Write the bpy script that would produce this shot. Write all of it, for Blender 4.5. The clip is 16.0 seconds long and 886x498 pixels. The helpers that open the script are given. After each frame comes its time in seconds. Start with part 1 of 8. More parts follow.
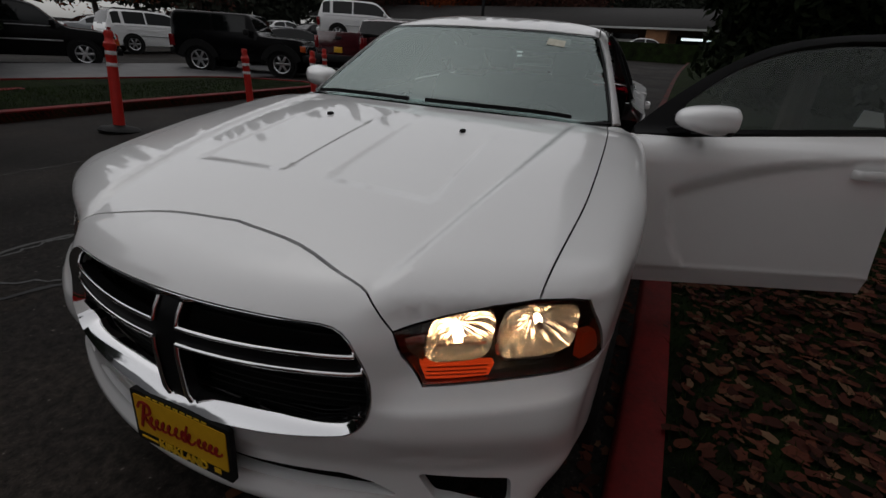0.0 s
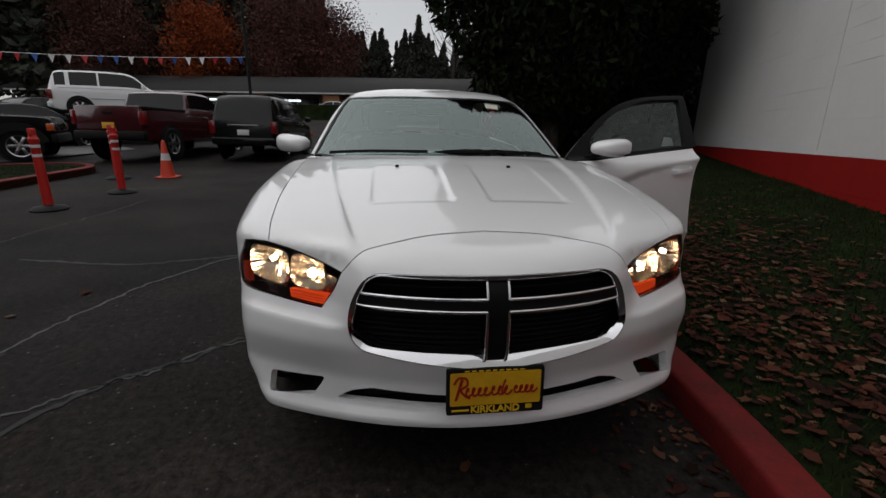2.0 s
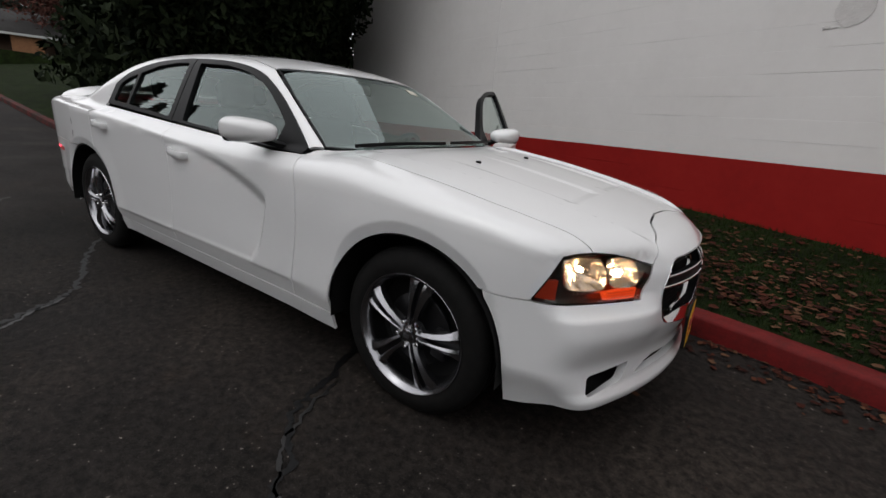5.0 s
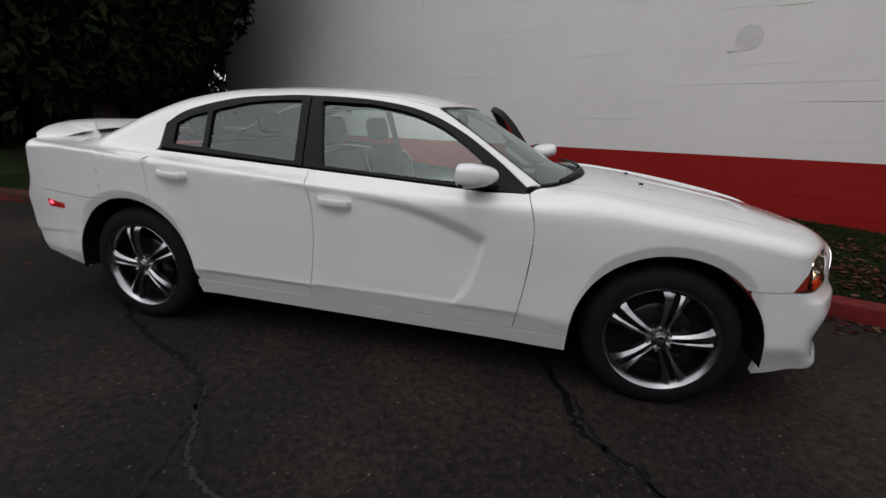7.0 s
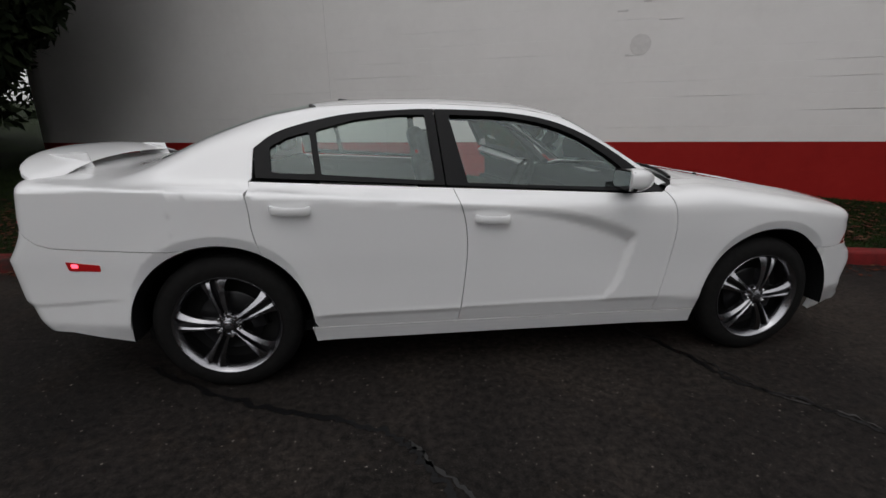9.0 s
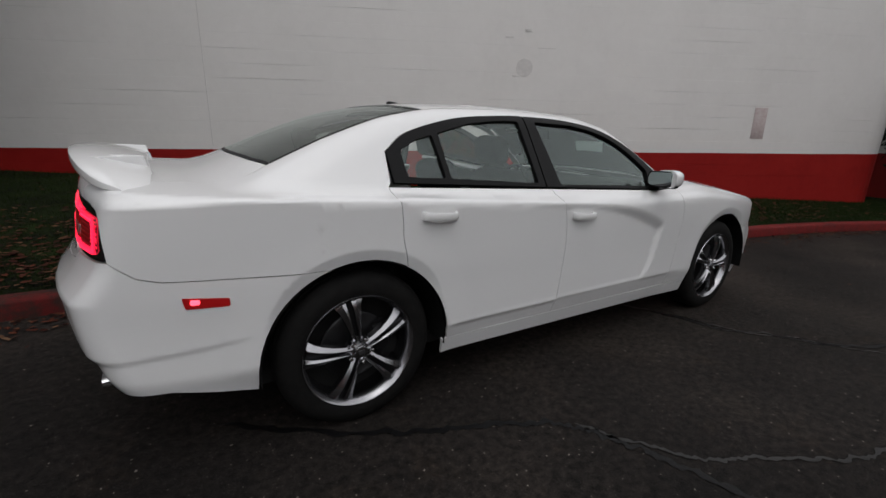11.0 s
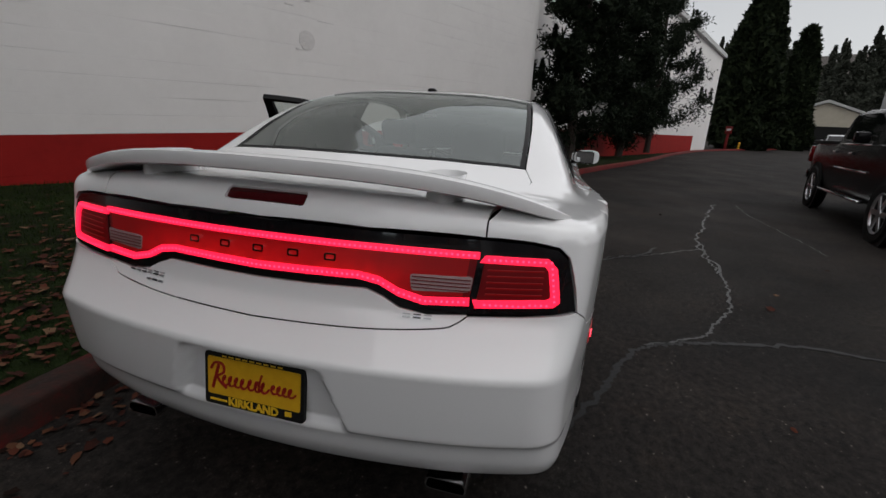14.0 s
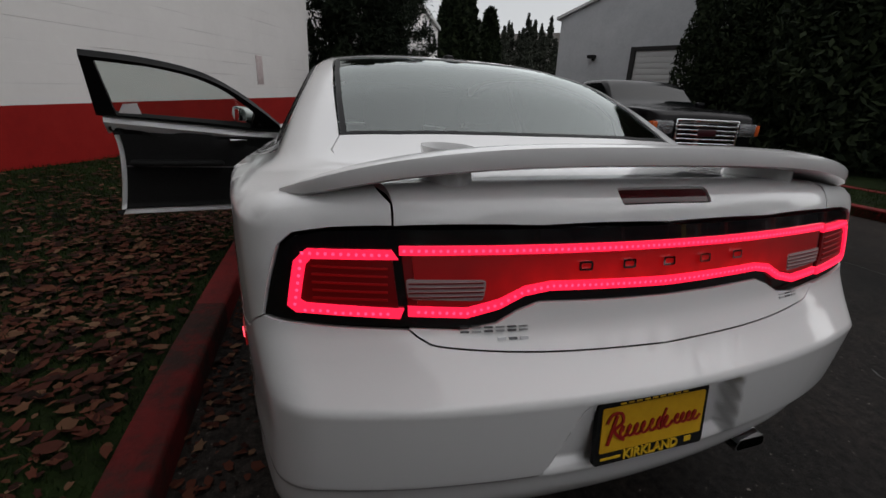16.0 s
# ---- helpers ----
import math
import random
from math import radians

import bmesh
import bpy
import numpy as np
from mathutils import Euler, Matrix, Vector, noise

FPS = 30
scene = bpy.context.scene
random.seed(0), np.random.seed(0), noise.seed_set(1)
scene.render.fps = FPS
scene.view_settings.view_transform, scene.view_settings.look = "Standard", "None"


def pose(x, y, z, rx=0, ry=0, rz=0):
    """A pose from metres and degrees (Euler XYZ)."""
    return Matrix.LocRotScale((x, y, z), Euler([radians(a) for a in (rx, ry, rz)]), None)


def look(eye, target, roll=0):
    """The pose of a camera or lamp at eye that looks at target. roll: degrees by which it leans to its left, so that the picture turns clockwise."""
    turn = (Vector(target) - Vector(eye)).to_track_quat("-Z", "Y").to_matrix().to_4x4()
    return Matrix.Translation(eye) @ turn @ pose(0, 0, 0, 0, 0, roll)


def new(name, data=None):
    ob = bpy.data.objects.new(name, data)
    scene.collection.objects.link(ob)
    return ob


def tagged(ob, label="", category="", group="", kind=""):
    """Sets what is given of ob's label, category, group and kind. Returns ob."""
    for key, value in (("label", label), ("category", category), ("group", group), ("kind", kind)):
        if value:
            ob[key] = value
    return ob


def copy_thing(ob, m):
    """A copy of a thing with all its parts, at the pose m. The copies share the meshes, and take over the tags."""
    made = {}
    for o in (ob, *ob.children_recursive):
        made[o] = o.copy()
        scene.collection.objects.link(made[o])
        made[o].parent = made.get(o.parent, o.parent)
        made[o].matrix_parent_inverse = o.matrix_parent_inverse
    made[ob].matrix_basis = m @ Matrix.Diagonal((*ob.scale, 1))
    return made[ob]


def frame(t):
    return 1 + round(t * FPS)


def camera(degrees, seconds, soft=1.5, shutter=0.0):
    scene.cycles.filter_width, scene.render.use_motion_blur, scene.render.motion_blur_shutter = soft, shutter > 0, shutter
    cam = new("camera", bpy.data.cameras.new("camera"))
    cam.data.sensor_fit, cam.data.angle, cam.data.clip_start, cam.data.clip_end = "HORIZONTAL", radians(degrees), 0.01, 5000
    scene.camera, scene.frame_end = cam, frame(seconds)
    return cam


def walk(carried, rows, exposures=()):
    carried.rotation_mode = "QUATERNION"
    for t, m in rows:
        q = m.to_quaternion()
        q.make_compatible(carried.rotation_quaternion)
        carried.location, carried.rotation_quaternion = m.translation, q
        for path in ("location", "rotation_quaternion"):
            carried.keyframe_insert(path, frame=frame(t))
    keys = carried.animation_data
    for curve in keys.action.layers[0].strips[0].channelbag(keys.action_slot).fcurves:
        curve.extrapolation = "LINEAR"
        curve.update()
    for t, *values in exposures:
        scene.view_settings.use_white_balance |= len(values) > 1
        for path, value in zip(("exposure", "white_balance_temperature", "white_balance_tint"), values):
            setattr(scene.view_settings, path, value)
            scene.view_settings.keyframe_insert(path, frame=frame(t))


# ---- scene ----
cam = camera(90.5, 16.0)
PATH = [
    (0, (2.934, 0.813, 1.306), (1.237, 0.171, 0.465), 3.9),
    (0.5, (3.17, 0.552, 1.273), (1.414, 0.062, 0.451), 5.0),
    (1, (3.404, 0.25, 1.231), (1.562, -0.016, 0.501), 0.8),
    (1.5, (3.618, -0.032, 1.228), (1.712, -0.124, 0.628), 2.2),
    (2, (3.627, -0.326, 1.25), (1.722, -0.084, 0.69), 1.1),
    (2.5, (3.54, -0.622, 1.245), (1.701, -0.048, 0.711), 2.0),
    (3, (3.424, -0.972, 1.264), (1.733, -0.078, 0.681), 3.1),
    (5.5, (2.127, -2.437, 1.258), (1.258, -0.738, 0.658), 4.1),
    (6, (1.731, -2.662, 1.281), (1.017, -0.894, 0.68), 2.9),
    (6.5, (1.295, -2.831, 1.322), (0.669, -1.019, 0.753), 3.3),
    (7, (0.89, -2.995, 1.35), (0.464, -1.128, 0.772), 2.8),
    (7.5, (0.49, -3.067, 1.348), (0.294, -1.169, 0.748), 1.8),
    (8, (0.07, -3.095, 1.354), (0.007, -1.187, 0.759), 1.5),
    (8.5, (-0.358, -3.124, 1.38), (-0.28, -1.215, 0.787), 1.7),
    (9, (-0.762, -3.044, 1.397), (-0.47, -1.152, 0.815), 0.6),
    (11.5, (-2.498, -2.344, 1.32), (-1.274, -0.849, 0.803), 2.3),
    (12, (-2.752, -2.061, 1.316), (-1.355, -0.735, 0.777), 1.7),
    (12.5, (-3.017, -1.789, 1.297), (-1.424, -0.722, 0.728), 2.3),
    (13, (-3.212, -1.483, 1.292), (-1.498, -0.636, 0.704), 2.0),
    (13.5, (-3.343, -1.122, 1.3), (-1.541, -0.461, 0.737), 2.6),
    (14, (-3.477, -0.738, 1.32), (-1.613, -0.274, 0.762), 3.2),
    (14.5, (-3.503, -0.348, 1.295), (-1.609, -0.096, 0.702), 2.2),
    (15, (-3.464, 0.018, 1.283), (-1.56, 0.019, 0.669), 2.2),
    (15.5, (-3.386, 0.401, 1.285), (-1.521, 0.093, 0.632), 2.3),
    (16, (-3.213, 0.753, 1.276), (-1.421, 0.135, 0.64), 2.9),
]
walk(cam, [(t, look(e, g, r)) for t, e, g, r in PATH],
     [(0, -0.05), (0.7, 0.0), (1.5, 0.3), (2.2, 0.65), (3.0, 0.75), (5.5, 1.05), (9, 0.85), (12, 0.92), (14, 0.82), (16, 0.74)])

# ---- light: overcast afternoon ----
world = bpy.data.worlds.new("overcast_sky")
scene.world = world
world.use_nodes = True
wn, wl = world.node_tree.nodes, world.node_tree.links
sky = wn.new("ShaderNodeTexSky")
sky.sky_type = 'NISHITA'
sky.sun_disc = False
sky.sun_elevation, sky.sun_rotation = radians(62), radians(200)
sky.air_density, sky.dust_density, sky.ozone_density = 1.0, 1.5, 1.0
grey = wn.new("ShaderNodeHueSaturation")
grey.inputs["Saturation"].default_value = 0.12
wl.new(sky.outputs["Color"], grey.inputs["Color"])
wl.new(grey.outputs["Color"], wn["Background"].inputs["Color"])
wn["Background"].inputs["Strength"].default_value = 0.074
sun_data = bpy.data.lights.new("sun", 'SUN')
sun_data.energy, sun_data.angle, sun_data.color = 0.72, radians(165), (1.0, 0.972, 0.985)
sun = new("sun", sun_data)
sun.matrix_world = look((0, 0, 30), (1.1, 3.8, 20.0))

# ---- materials ----
def mat(name, base=(0.5, 0.5, 0.5), rough=0.5, metal=0.0, coat=0.0, **more):
    m = bpy.data.materials.new(name)
    m.use_nodes = True
    b = m.node_tree.nodes["Principled BSDF"]
    b.inputs["Base Color"].default_value = (*base, 1)
    b.inputs["Roughness"].default_value = rough
    b.inputs["Metallic"].default_value = metal
    b.inputs["Coat Weight"].default_value = coat
    b.inputs["Coat Roughness"].default_value = 0.03
    for k, v in more.items():
        b.inputs[k.replace("_", " ")].default_value = v
    return m


def nodes_of(m):
    return m.node_tree.nodes, m.node_tree.links, m.node_tree.nodes["Principled BSDF"]


def noise_node(m, scale, detail=4.0, rough=0.6, coords="Object"):
    n, l, _ = nodes_of(m)
    tc, tx = n.new("ShaderNodeTexCoord"), n.new("ShaderNodeTexNoise")
    tx.inputs["Scale"].default_value, tx.inputs["Detail"].default_value, tx.inputs["Roughness"].default_value = scale, detail, rough
    l.new(tc.outputs[coords], tx.inputs["Vector"])
    return tx.outputs["Fac"]


def ramp(m, fac, *stops):
    n, l, _ = nodes_of(m)
    r = n.new("ShaderNodeValToRGB")
    e = r.color_ramp.elements
    while len(e) < len(stops):
        e.new(0.5)
    for k, (p, c) in zip(e, stops):
        k.position, k.color = p, (*c, 1)
    l.new(fac, r.inputs["Fac"])
    return r.outputs["Color"]


def mix(m, a, b, fac, mode='MIX'):
    n, l, _ = nodes_of(m)
    x = n.new("ShaderNodeMix")
    x.data_type, x.blend_type = 'RGBA', mode
    for sock, v in ((x.inputs[6], a), (x.inputs[7], b), (x.inputs[0], fac)):
        if isinstance(v, bpy.types.NodeSocket):
            l.new(v, sock)
        else:
            sock.default_value = v
    return x.outputs[2]


def bump(m, fac, strength=0.3, dist=0.01, after=None):
    n, l, b = nodes_of(m)
    x = n.new("ShaderNodeBump")
    x.inputs["Strength"].default_value, x.inputs["Distance"].default_value = strength, dist
    l.new(fac, x.inputs["Height"])
    if after:
        l.new(after, x.inputs["Normal"])
    l.new(x.outputs["Normal"], b.inputs["Normal"])
    return x.outputs["Normal"]


def paint_to(m, colour, socket="Base Color"):
    n, l, b = nodes_of(m)
    l.new(colour, b.inputs[socket])


def rough_map(m, fac, low, high):
    n, l, b = nodes_of(m)
    r = n.new("ShaderNodeMapRange")
    r.inputs["To Min"].default_value, r.inputs["To Max"].default_value = low, high
    l.new(fac, r.inputs["Value"])
    l.new(r.outputs["Result"], b.inputs["Roughness"])


def speckled(name, stops, scale, rough=0.8, bump_s=0.3, bump_scale=None, dist=0.01, coords="Object", **more):
    m = mat(name, rough=rough, **more)
    f = noise_node(m, scale, 6, 0.65, coords)
    g = noise_node(m, scale * 9, 3, 0.6, coords)
    n, l, b = nodes_of(m)
    mx = n.new("ShaderNodeMath")
    mx.operation = 'MULTIPLY_ADD'
    mx.inputs[1].default_value, mx.inputs[2].default_value = 0.35, -0.175
    l.new(g, mx.inputs[0])
    ad = n.new("ShaderNodeMath")
    l.new(f, ad.inputs[0])
    l.new(mx.outputs[0], ad.inputs[1])
    paint_to(m, ramp(m, ad.outputs[0], *stops))
    bump(m, noise_node(m, bump_scale or scale * 12, 5, 0.7, coords), bump_s, dist)
    return m


# asphalt: worn, damp patches, pale grit
asphalt = mat("asphalt", rough=0.9, Specular_IOR_Level=0.12)
_f = noise_node(asphalt, 0.55, 6, 0.6)
_g = noise_node(asphalt, 140, 2, 0.8)
_c = ramp(asphalt, _f, (0.30, (0.0062, 0.0055, 0.0052)), (0.52, (0.0152, 0.0128, 0.0115)), (0.72, (0.030, 0.0245, 0.0205)))
_s = ramp(asphalt, _g, (0.60, (0, 0, 0)), (0.76, (0.8, 0.8, 0.8)))
_c = mix(asphalt, _c, (0.085, 0.078, 0.072, 1), _s)
_st = ramp(asphalt, noise_node(asphalt, 1.9, 6, 0.75), (0.55, (0, 0, 0)), (0.72, (0.6, 0.6, 0.6)))
_c = mix(asphalt, _c, (0.026, 0.019, 0.014, 1), _st)
_c = mix(asphalt, _c, (0.11, 0.10, 0.09, 1), ramp(asphalt, noise_node(asphalt, 48, 1, 0.5), (0.735, (0, 0, 0)), (0.79, (1, 1, 1))))
_p = ramp(asphalt, noise_node(asphalt, 24, 5, 0.75), (0.38, (0.38, 0.38, 0.38)), (0.66, (1.65, 1.62, 1.58)))
paint_to(asphalt, mix(asphalt, _c, _p, 1.0, 'MULTIPLY'))
bump(asphalt, noise_node(asphalt, 160, 3, 0.7), 0.55, 0.006)
rough_map(asphalt, noise_node(asphalt, 0.8, 4), 0.6, 0.95)

tar_seam = mat("tar_seam", (0.0022, 0.0022, 0.0025), 0.5, Specular_IOR_Level=0.25)
bump(tar_seam, noise_node(tar_seam, 60, 4), 0.5, 0.004)
pale_crack = speckled("pale_crack", ((0.35, (0.004, 0.0038, 0.0035)), (0.75, (0.013, 0.012, 0.0115))), 22, 0.42, 0.3, 60, 0.003, Specular_IOR_Level=0.5)
grass_soil = speckled("grass_soil", ((0.30, (0.006, 0.006, 0.004)), (0.5, (0.011, 0.017, 0.005)), (0.7, (0.018, 0.031, 0.008))), 2.2, 0.95, 0.8, 60, 0.03, Specular_IOR_Level=0.08)
grass_blade = mat("grass_blade", (0.035, 0.055, 0.015), 0.85, Specular_IOR_Level=0.05)
_gi = nodes_of(grass_blade)[0].new("ShaderNodeNewGeometry")
paint_to(grass_blade, ramp(grass_blade, _gi.outputs["Random Per Island"], (0.0, (0.008, 0.015, 0.004)), (0.6, (0.016, 0.029, 0.007)), (1.0, (0.034, 0.042, 0.014))))
leaf_mat = mat("dead_leaf", rough=0.8, Specular_IOR_Level=0.1)
_gi = nodes_of(leaf_mat)[0].new("ShaderNodeNewGeometry")
paint_to(leaf_mat, ramp(leaf_mat, _gi.outputs["Random Per Island"], (0.0, (0.010, 0.005, 0.0035)), (0.35, (0.040, 0.012, 0.008)), (0.7, (0.076, 0.023, 0.013)), (0.88, (0.088, 0.042, 0.022)), (1.0, (0.13, 0.076, 0.044))))
kerb_red = speckled("kerb_red_paint", ((0.26, (0.020, 0.010, 0.008)), (0.38, (0.095, 0.007, 0.006)), (0.7, (0.165, 0.008, 0.008))), 5.5, 0.7, 0.35, 50, 0.006, Specular_IOR_Level=0.25)
wall_white = speckled("wall_white_paint", ((0.25, (0.69, 0.67, 0.65)), (0.5, (0.725, 0.705, 0.685)), (0.75, (0.75, 0.73, 0.71))), 1.1, 0.6, 0.30, 45, 0.004, Specular_IOR_Level=0.3)
wall_red = speckled("wall_red_paint", ((0.25, (0.23, 0.010, 0.009)), (0.5, (0.27, 0.012, 0.010)), (0.8, (0.30, 0.016, 0.013))), 1.3, 0.65, 0.25, 45, 0.004, Specular_IOR_Level=0.12)
mortar_white = speckled("mortar_white", ((0.3, (0.42, 0.415, 0.40)), (0.7, (0.60, 0.595, 0.58))), 9, 0.8)
mortar_red = speckled("mortar_red", ((0.3, (0.13, 0.012, 0.01)), (0.7, (0.22, 0.018, 0.015))), 9, 0.7)
bark = speckled("bark", ((0.3, (0.018, 0.013, 0.010)), (0.7, (0.060, 0.046, 0.036))), 14, 0.95, 1.0, 40, 0.03)


def leaves(name, a, b):
    m = mat(name, rough=0.85, Specular_IOR_Level=0.1)
    g = nodes_of(m)[0].new("ShaderNodeNewGeometry")
    paint_to(m, ramp(m, g.outputs["Random Per Island"], (0.0, a), (1.0, b)))
    return m


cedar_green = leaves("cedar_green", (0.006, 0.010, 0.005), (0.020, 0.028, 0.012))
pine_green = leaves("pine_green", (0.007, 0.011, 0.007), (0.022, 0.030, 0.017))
# far firs and maples are lightened: distance haze is put into their colour
fir_hazed_green = leaves("fir_hazed_green", (0.022, 0.026, 0.020), (0.055, 0.060, 0.046))
maple_orange = leaves("maple_orange", (0.10, 0.018, 0.007), (0.30, 0.070, 0.020))
maple_dark = leaves("maple_dark", (0.055, 0.024, 0.020), (0.12, 0.050, 0.038))

# car finishes
white_paint = mat("white_car_paint", (0.80, 0.80, 0.80), 0.30, 0.0, 1.0)
nodes_of(white_paint)[2].inputs["Coat IOR"].default_value = 1.6
bump(white_paint, noise_node(white_paint, 900, 2), 0.02, 0.0004)
black_gloss = mat("black_gloss", (0.006, 0.006, 0.007), 0.12, 0.0, 0.6)
black_satin = mat("black_satin_trim", (0.006, 0.006, 0.0065), 0.42, Specular_IOR_Level=0.14)
black_plastic = speckled("black_plastic", ((0.3, (0.005, 0.005, 0.005)), (0.7, (0.010, 0.010, 0.010))), 60, 0.65, 0.2, 400, 0.001, Specular_IOR_Level=0.2)
chrome = mat("chrome", (0.86, 0.86, 0.87), 0.08, 1.0)
alloy = mat("polished_alloy", (0.62, 0.62, 0.64), 0.28, 1.0)
alloy_grey = mat("grey_painted_alloy", (0.085, 0.085, 0.09), 0.28, 0.6, 0.5)
rubber = speckled("tyre_rubber", ((0.3, (0.005, 0.005, 0.005)), (0.7, (0.011, 0.0105, 0.010))), 25, 0.75, 0.3, 200, 0.002, Specular_IOR_Level=0.15)
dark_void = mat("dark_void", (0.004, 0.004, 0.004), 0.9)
seat_cloth = speckled("seat_cloth", ((0.3, (0.004, 0.004, 0.0045)), (0.7, (0.009, 0.009, 0.0095))), 90, 0.9, 0.4, 500, 0.002, Specular_IOR_Level=0.15)
brushed = mat("satin_metal", (0.45, 0.45, 0.46), 0.3, 1.0)
mirror_glass = mat("mirror_glass", (0.82, 0.84, 0.85), 0.02, 1.0)


def glass(name, tint, rough=0.0, ior=1.5):
    return mat(name, tint, rough, Transmission_Weight=1.0, IOR=ior)


def pane(name, tint, gloss=0.08, sheen=(1, 1, 1)):
    """Thin tinted sheet: clear through, with a glossy skin."""
    m = bpy.data.materials.new(name)
    m.use_nodes = True
    n, l = m.node_tree.nodes, m.node_tree.links
    n.remove(n["Principled BSDF"])
    t, g, x, f = n.new("ShaderNodeBsdfTransparent"), n.new("ShaderNodeBsdfGlossy"), n.new("ShaderNodeMixShader"), n.new("ShaderNodeFresnel")
    t.inputs["Color"].default_value = (*tint, 1)
    g.inputs["Roughness"].default_value = 0.015
    g.inputs["Color"].default_value = (*sheen, 1)
    f.inputs["IOR"].default_value = 1.55
    a = n.new("ShaderNodeMath")
    a.inputs[1].default_value = gloss
    l.new(f.outputs["Fac"], a.inputs[0])
    l.new(a.outputs[0], x.inputs["Fac"])
    l.new(t.outputs[0], x.inputs[1])
    l.new(g.outputs[0], x.inputs[2])
    l.new(x.outputs[0], n["Material Output"].inputs["Surface"])
    return m


window_glass = pane("tinted_window", (0.74, 0.80, 0.77), 0.034, (0.88, 1.0, 0.97))
rear_glass = pane("rear_window_glass", (0.55, 0.60, 0.57), 0.10, (0.93, 1.0, 0.98))
windshield_glass = pane("windshield_glass", (0.44, 0.52, 0.49), 0.12, (0.86, 1.0, 0.97))
lens_clear = pane("clear_lens", (0.93, 0.93, 0.93), 0.03)
truck_black = mat("black_truck_paint", (0.003, 0.003, 0.0035), 0.22, 0.0, 0.0, Specular_IOR_Level=0.14)
truck_maroon = mat("maroon_truck_paint", (0.055, 0.006, 0.010), 0.25, 0.0, 1.0)
suv_dark = mat("dark_grey_suv_paint", (0.006, 0.0065, 0.007), 0.15, 0.0, 0.0, Specular_IOR_Level=0.35)
silver_paint = mat("silver_paint", (0.35, 0.36, 0.37), 0.3, 0.4, 1.0)
orange_plastic = speckled("orange_plastic", ((0.3, (0.50, 0.035, 0.012)), (0.7, (0.62, 0.055, 0.018))), 9, 0.45, 0.1)
red_orange = speckled("red_orange_plastic", ((0.3, (0.42, 0.014, 0.010)), (0.7, (0.52, 0.020, 0.012))), 9, 0.45, 0.1)
reflective = mat("reflective_band", (0.62, 0.60, 0.60), 0.3)


def glow(name, colour, strength, base=(0.3, 0.02, 0.02)):
    m = mat(name, base, 0.3)
    b = nodes_of(m)[2]
    b.inputs["Emission Color"].default_value = (*colour, 1)
    b.inputs["Emission Strength"].default_value = strength
    return m

# ---- mesh tools ----
def smooth(me, on=True):
    me.polygons.foreach_set("use_smooth", [on] * len(me.polygons))
    return me


def part(name, bm, material, parent=None, label="", shade=True):
    """Links a bmesh as one mesh object, under a thing or a part."""
    me = bpy.data.meshes.new(name)
    bmesh.ops.recalc_face_normals(bm, faces=bm.faces)
    bm.to_mesh(me)
    bm.free()
    for m in (material if isinstance(material, (list, tuple)) else [material]):
        me.materials.append(m)
    if shade:
        smooth(me)
        me.set_sharp_from_angle(angle=radians(38))
    ob = new(name, me)
    ob.parent = parent
    if label:
        ob["label"] = label
    return ob


def thing(name, label, category, at=None, group="", kind=""):
    ob = new(name)
    if at is not None:
        ob.matrix_world = at
    return tagged(ob, label, category, group, kind)


def box(bm, x0, x1, y0, y1, z0, z1, bev=0.0, m=None, seg=2):
    r = bmesh.ops.create_cube(bm, size=1.0)
    vs = r["verts"]
    for v in vs:
        v.co = Vector((x0 + (v.co.x + 0.5) * (x1 - x0), y0 + (v.co.y + 0.5) * (y1 - y0), z0 + (v.co.z + 0.5) * (z1 - z0)))
    if bev > 0:
        es = list({e for v in vs for e in v.link_edges})
        out = bmesh.ops.bevel(bm, geom=es, offset=bev, segments=seg, affect='EDGES', profile=0.5)
        vs = list({v for f in out["faces"] for v in f.verts} | {v for v in vs if v.is_valid})
    if m is not None:
        for v in vs:
            v.co = m @ v.co
    return vs


def boxed(x0, x1, y0, y1, z0, z1, bev=0.0, m=None, seg=2):
    bm = bmesh.new()
    box(bm, x0, x1, y0, y1, z0, z1, bev, m, seg)
    return bm


def tube(bm, p, q, r0, r1=None, seg=10, caps=True):
    p, q = Vector(p), Vector(q)
    r1 = r0 if r1 is None else r1
    d = q - p
    rot = d.to_track_quat('Z', 'Y').to_matrix().to_4x4()
    m = Matrix.Translation((p + q) / 2) @ rot
    return bmesh.ops.create_cone(bm, cap_ends=caps, segments=seg, radius1=r0, radius2=r1, depth=d.length, matrix=m)["verts"]


def lathe(bm, profile, seg=48, m=None):
    """Turns a profile of (radius, height) round z."""
    rings = []
    for r, h in profile:
        rings.append([bm.verts.new((r * math.cos(2 * math.pi * i / seg), r * math.sin(2 * math.pi * i / seg), h)) for i in range(seg)])
    for a, b in zip(rings, rings[1:]):
        for i in range(seg):
            j = (i + 1) % seg
            bm.faces.new((a[i], a[j], b[j], b[i]))
    if m is not None:
        for ring in rings:
            for v in ring:
                v.co = m @ v.co
    return rings


def prism(bm, outline, lo, hi, m=None):
    """Extrudes a flat outline of (u, v) from height lo to hi."""
    a = [bm.verts.new((u, v, lo)) for u, v in outline]
    b = [bm.verts.new((u, v, hi)) for u, v in outline]
    n = len(a)
    bm.faces.new(a[::-1])
    bm.faces.new(b)
    for i in range(n):
        bm.faces.new((a[i], a[(i + 1) % n], b[(i + 1) % n], b[i]))
    if m is not None:
        for v in a + b:
            v.co = m @ v.co
    return a + b


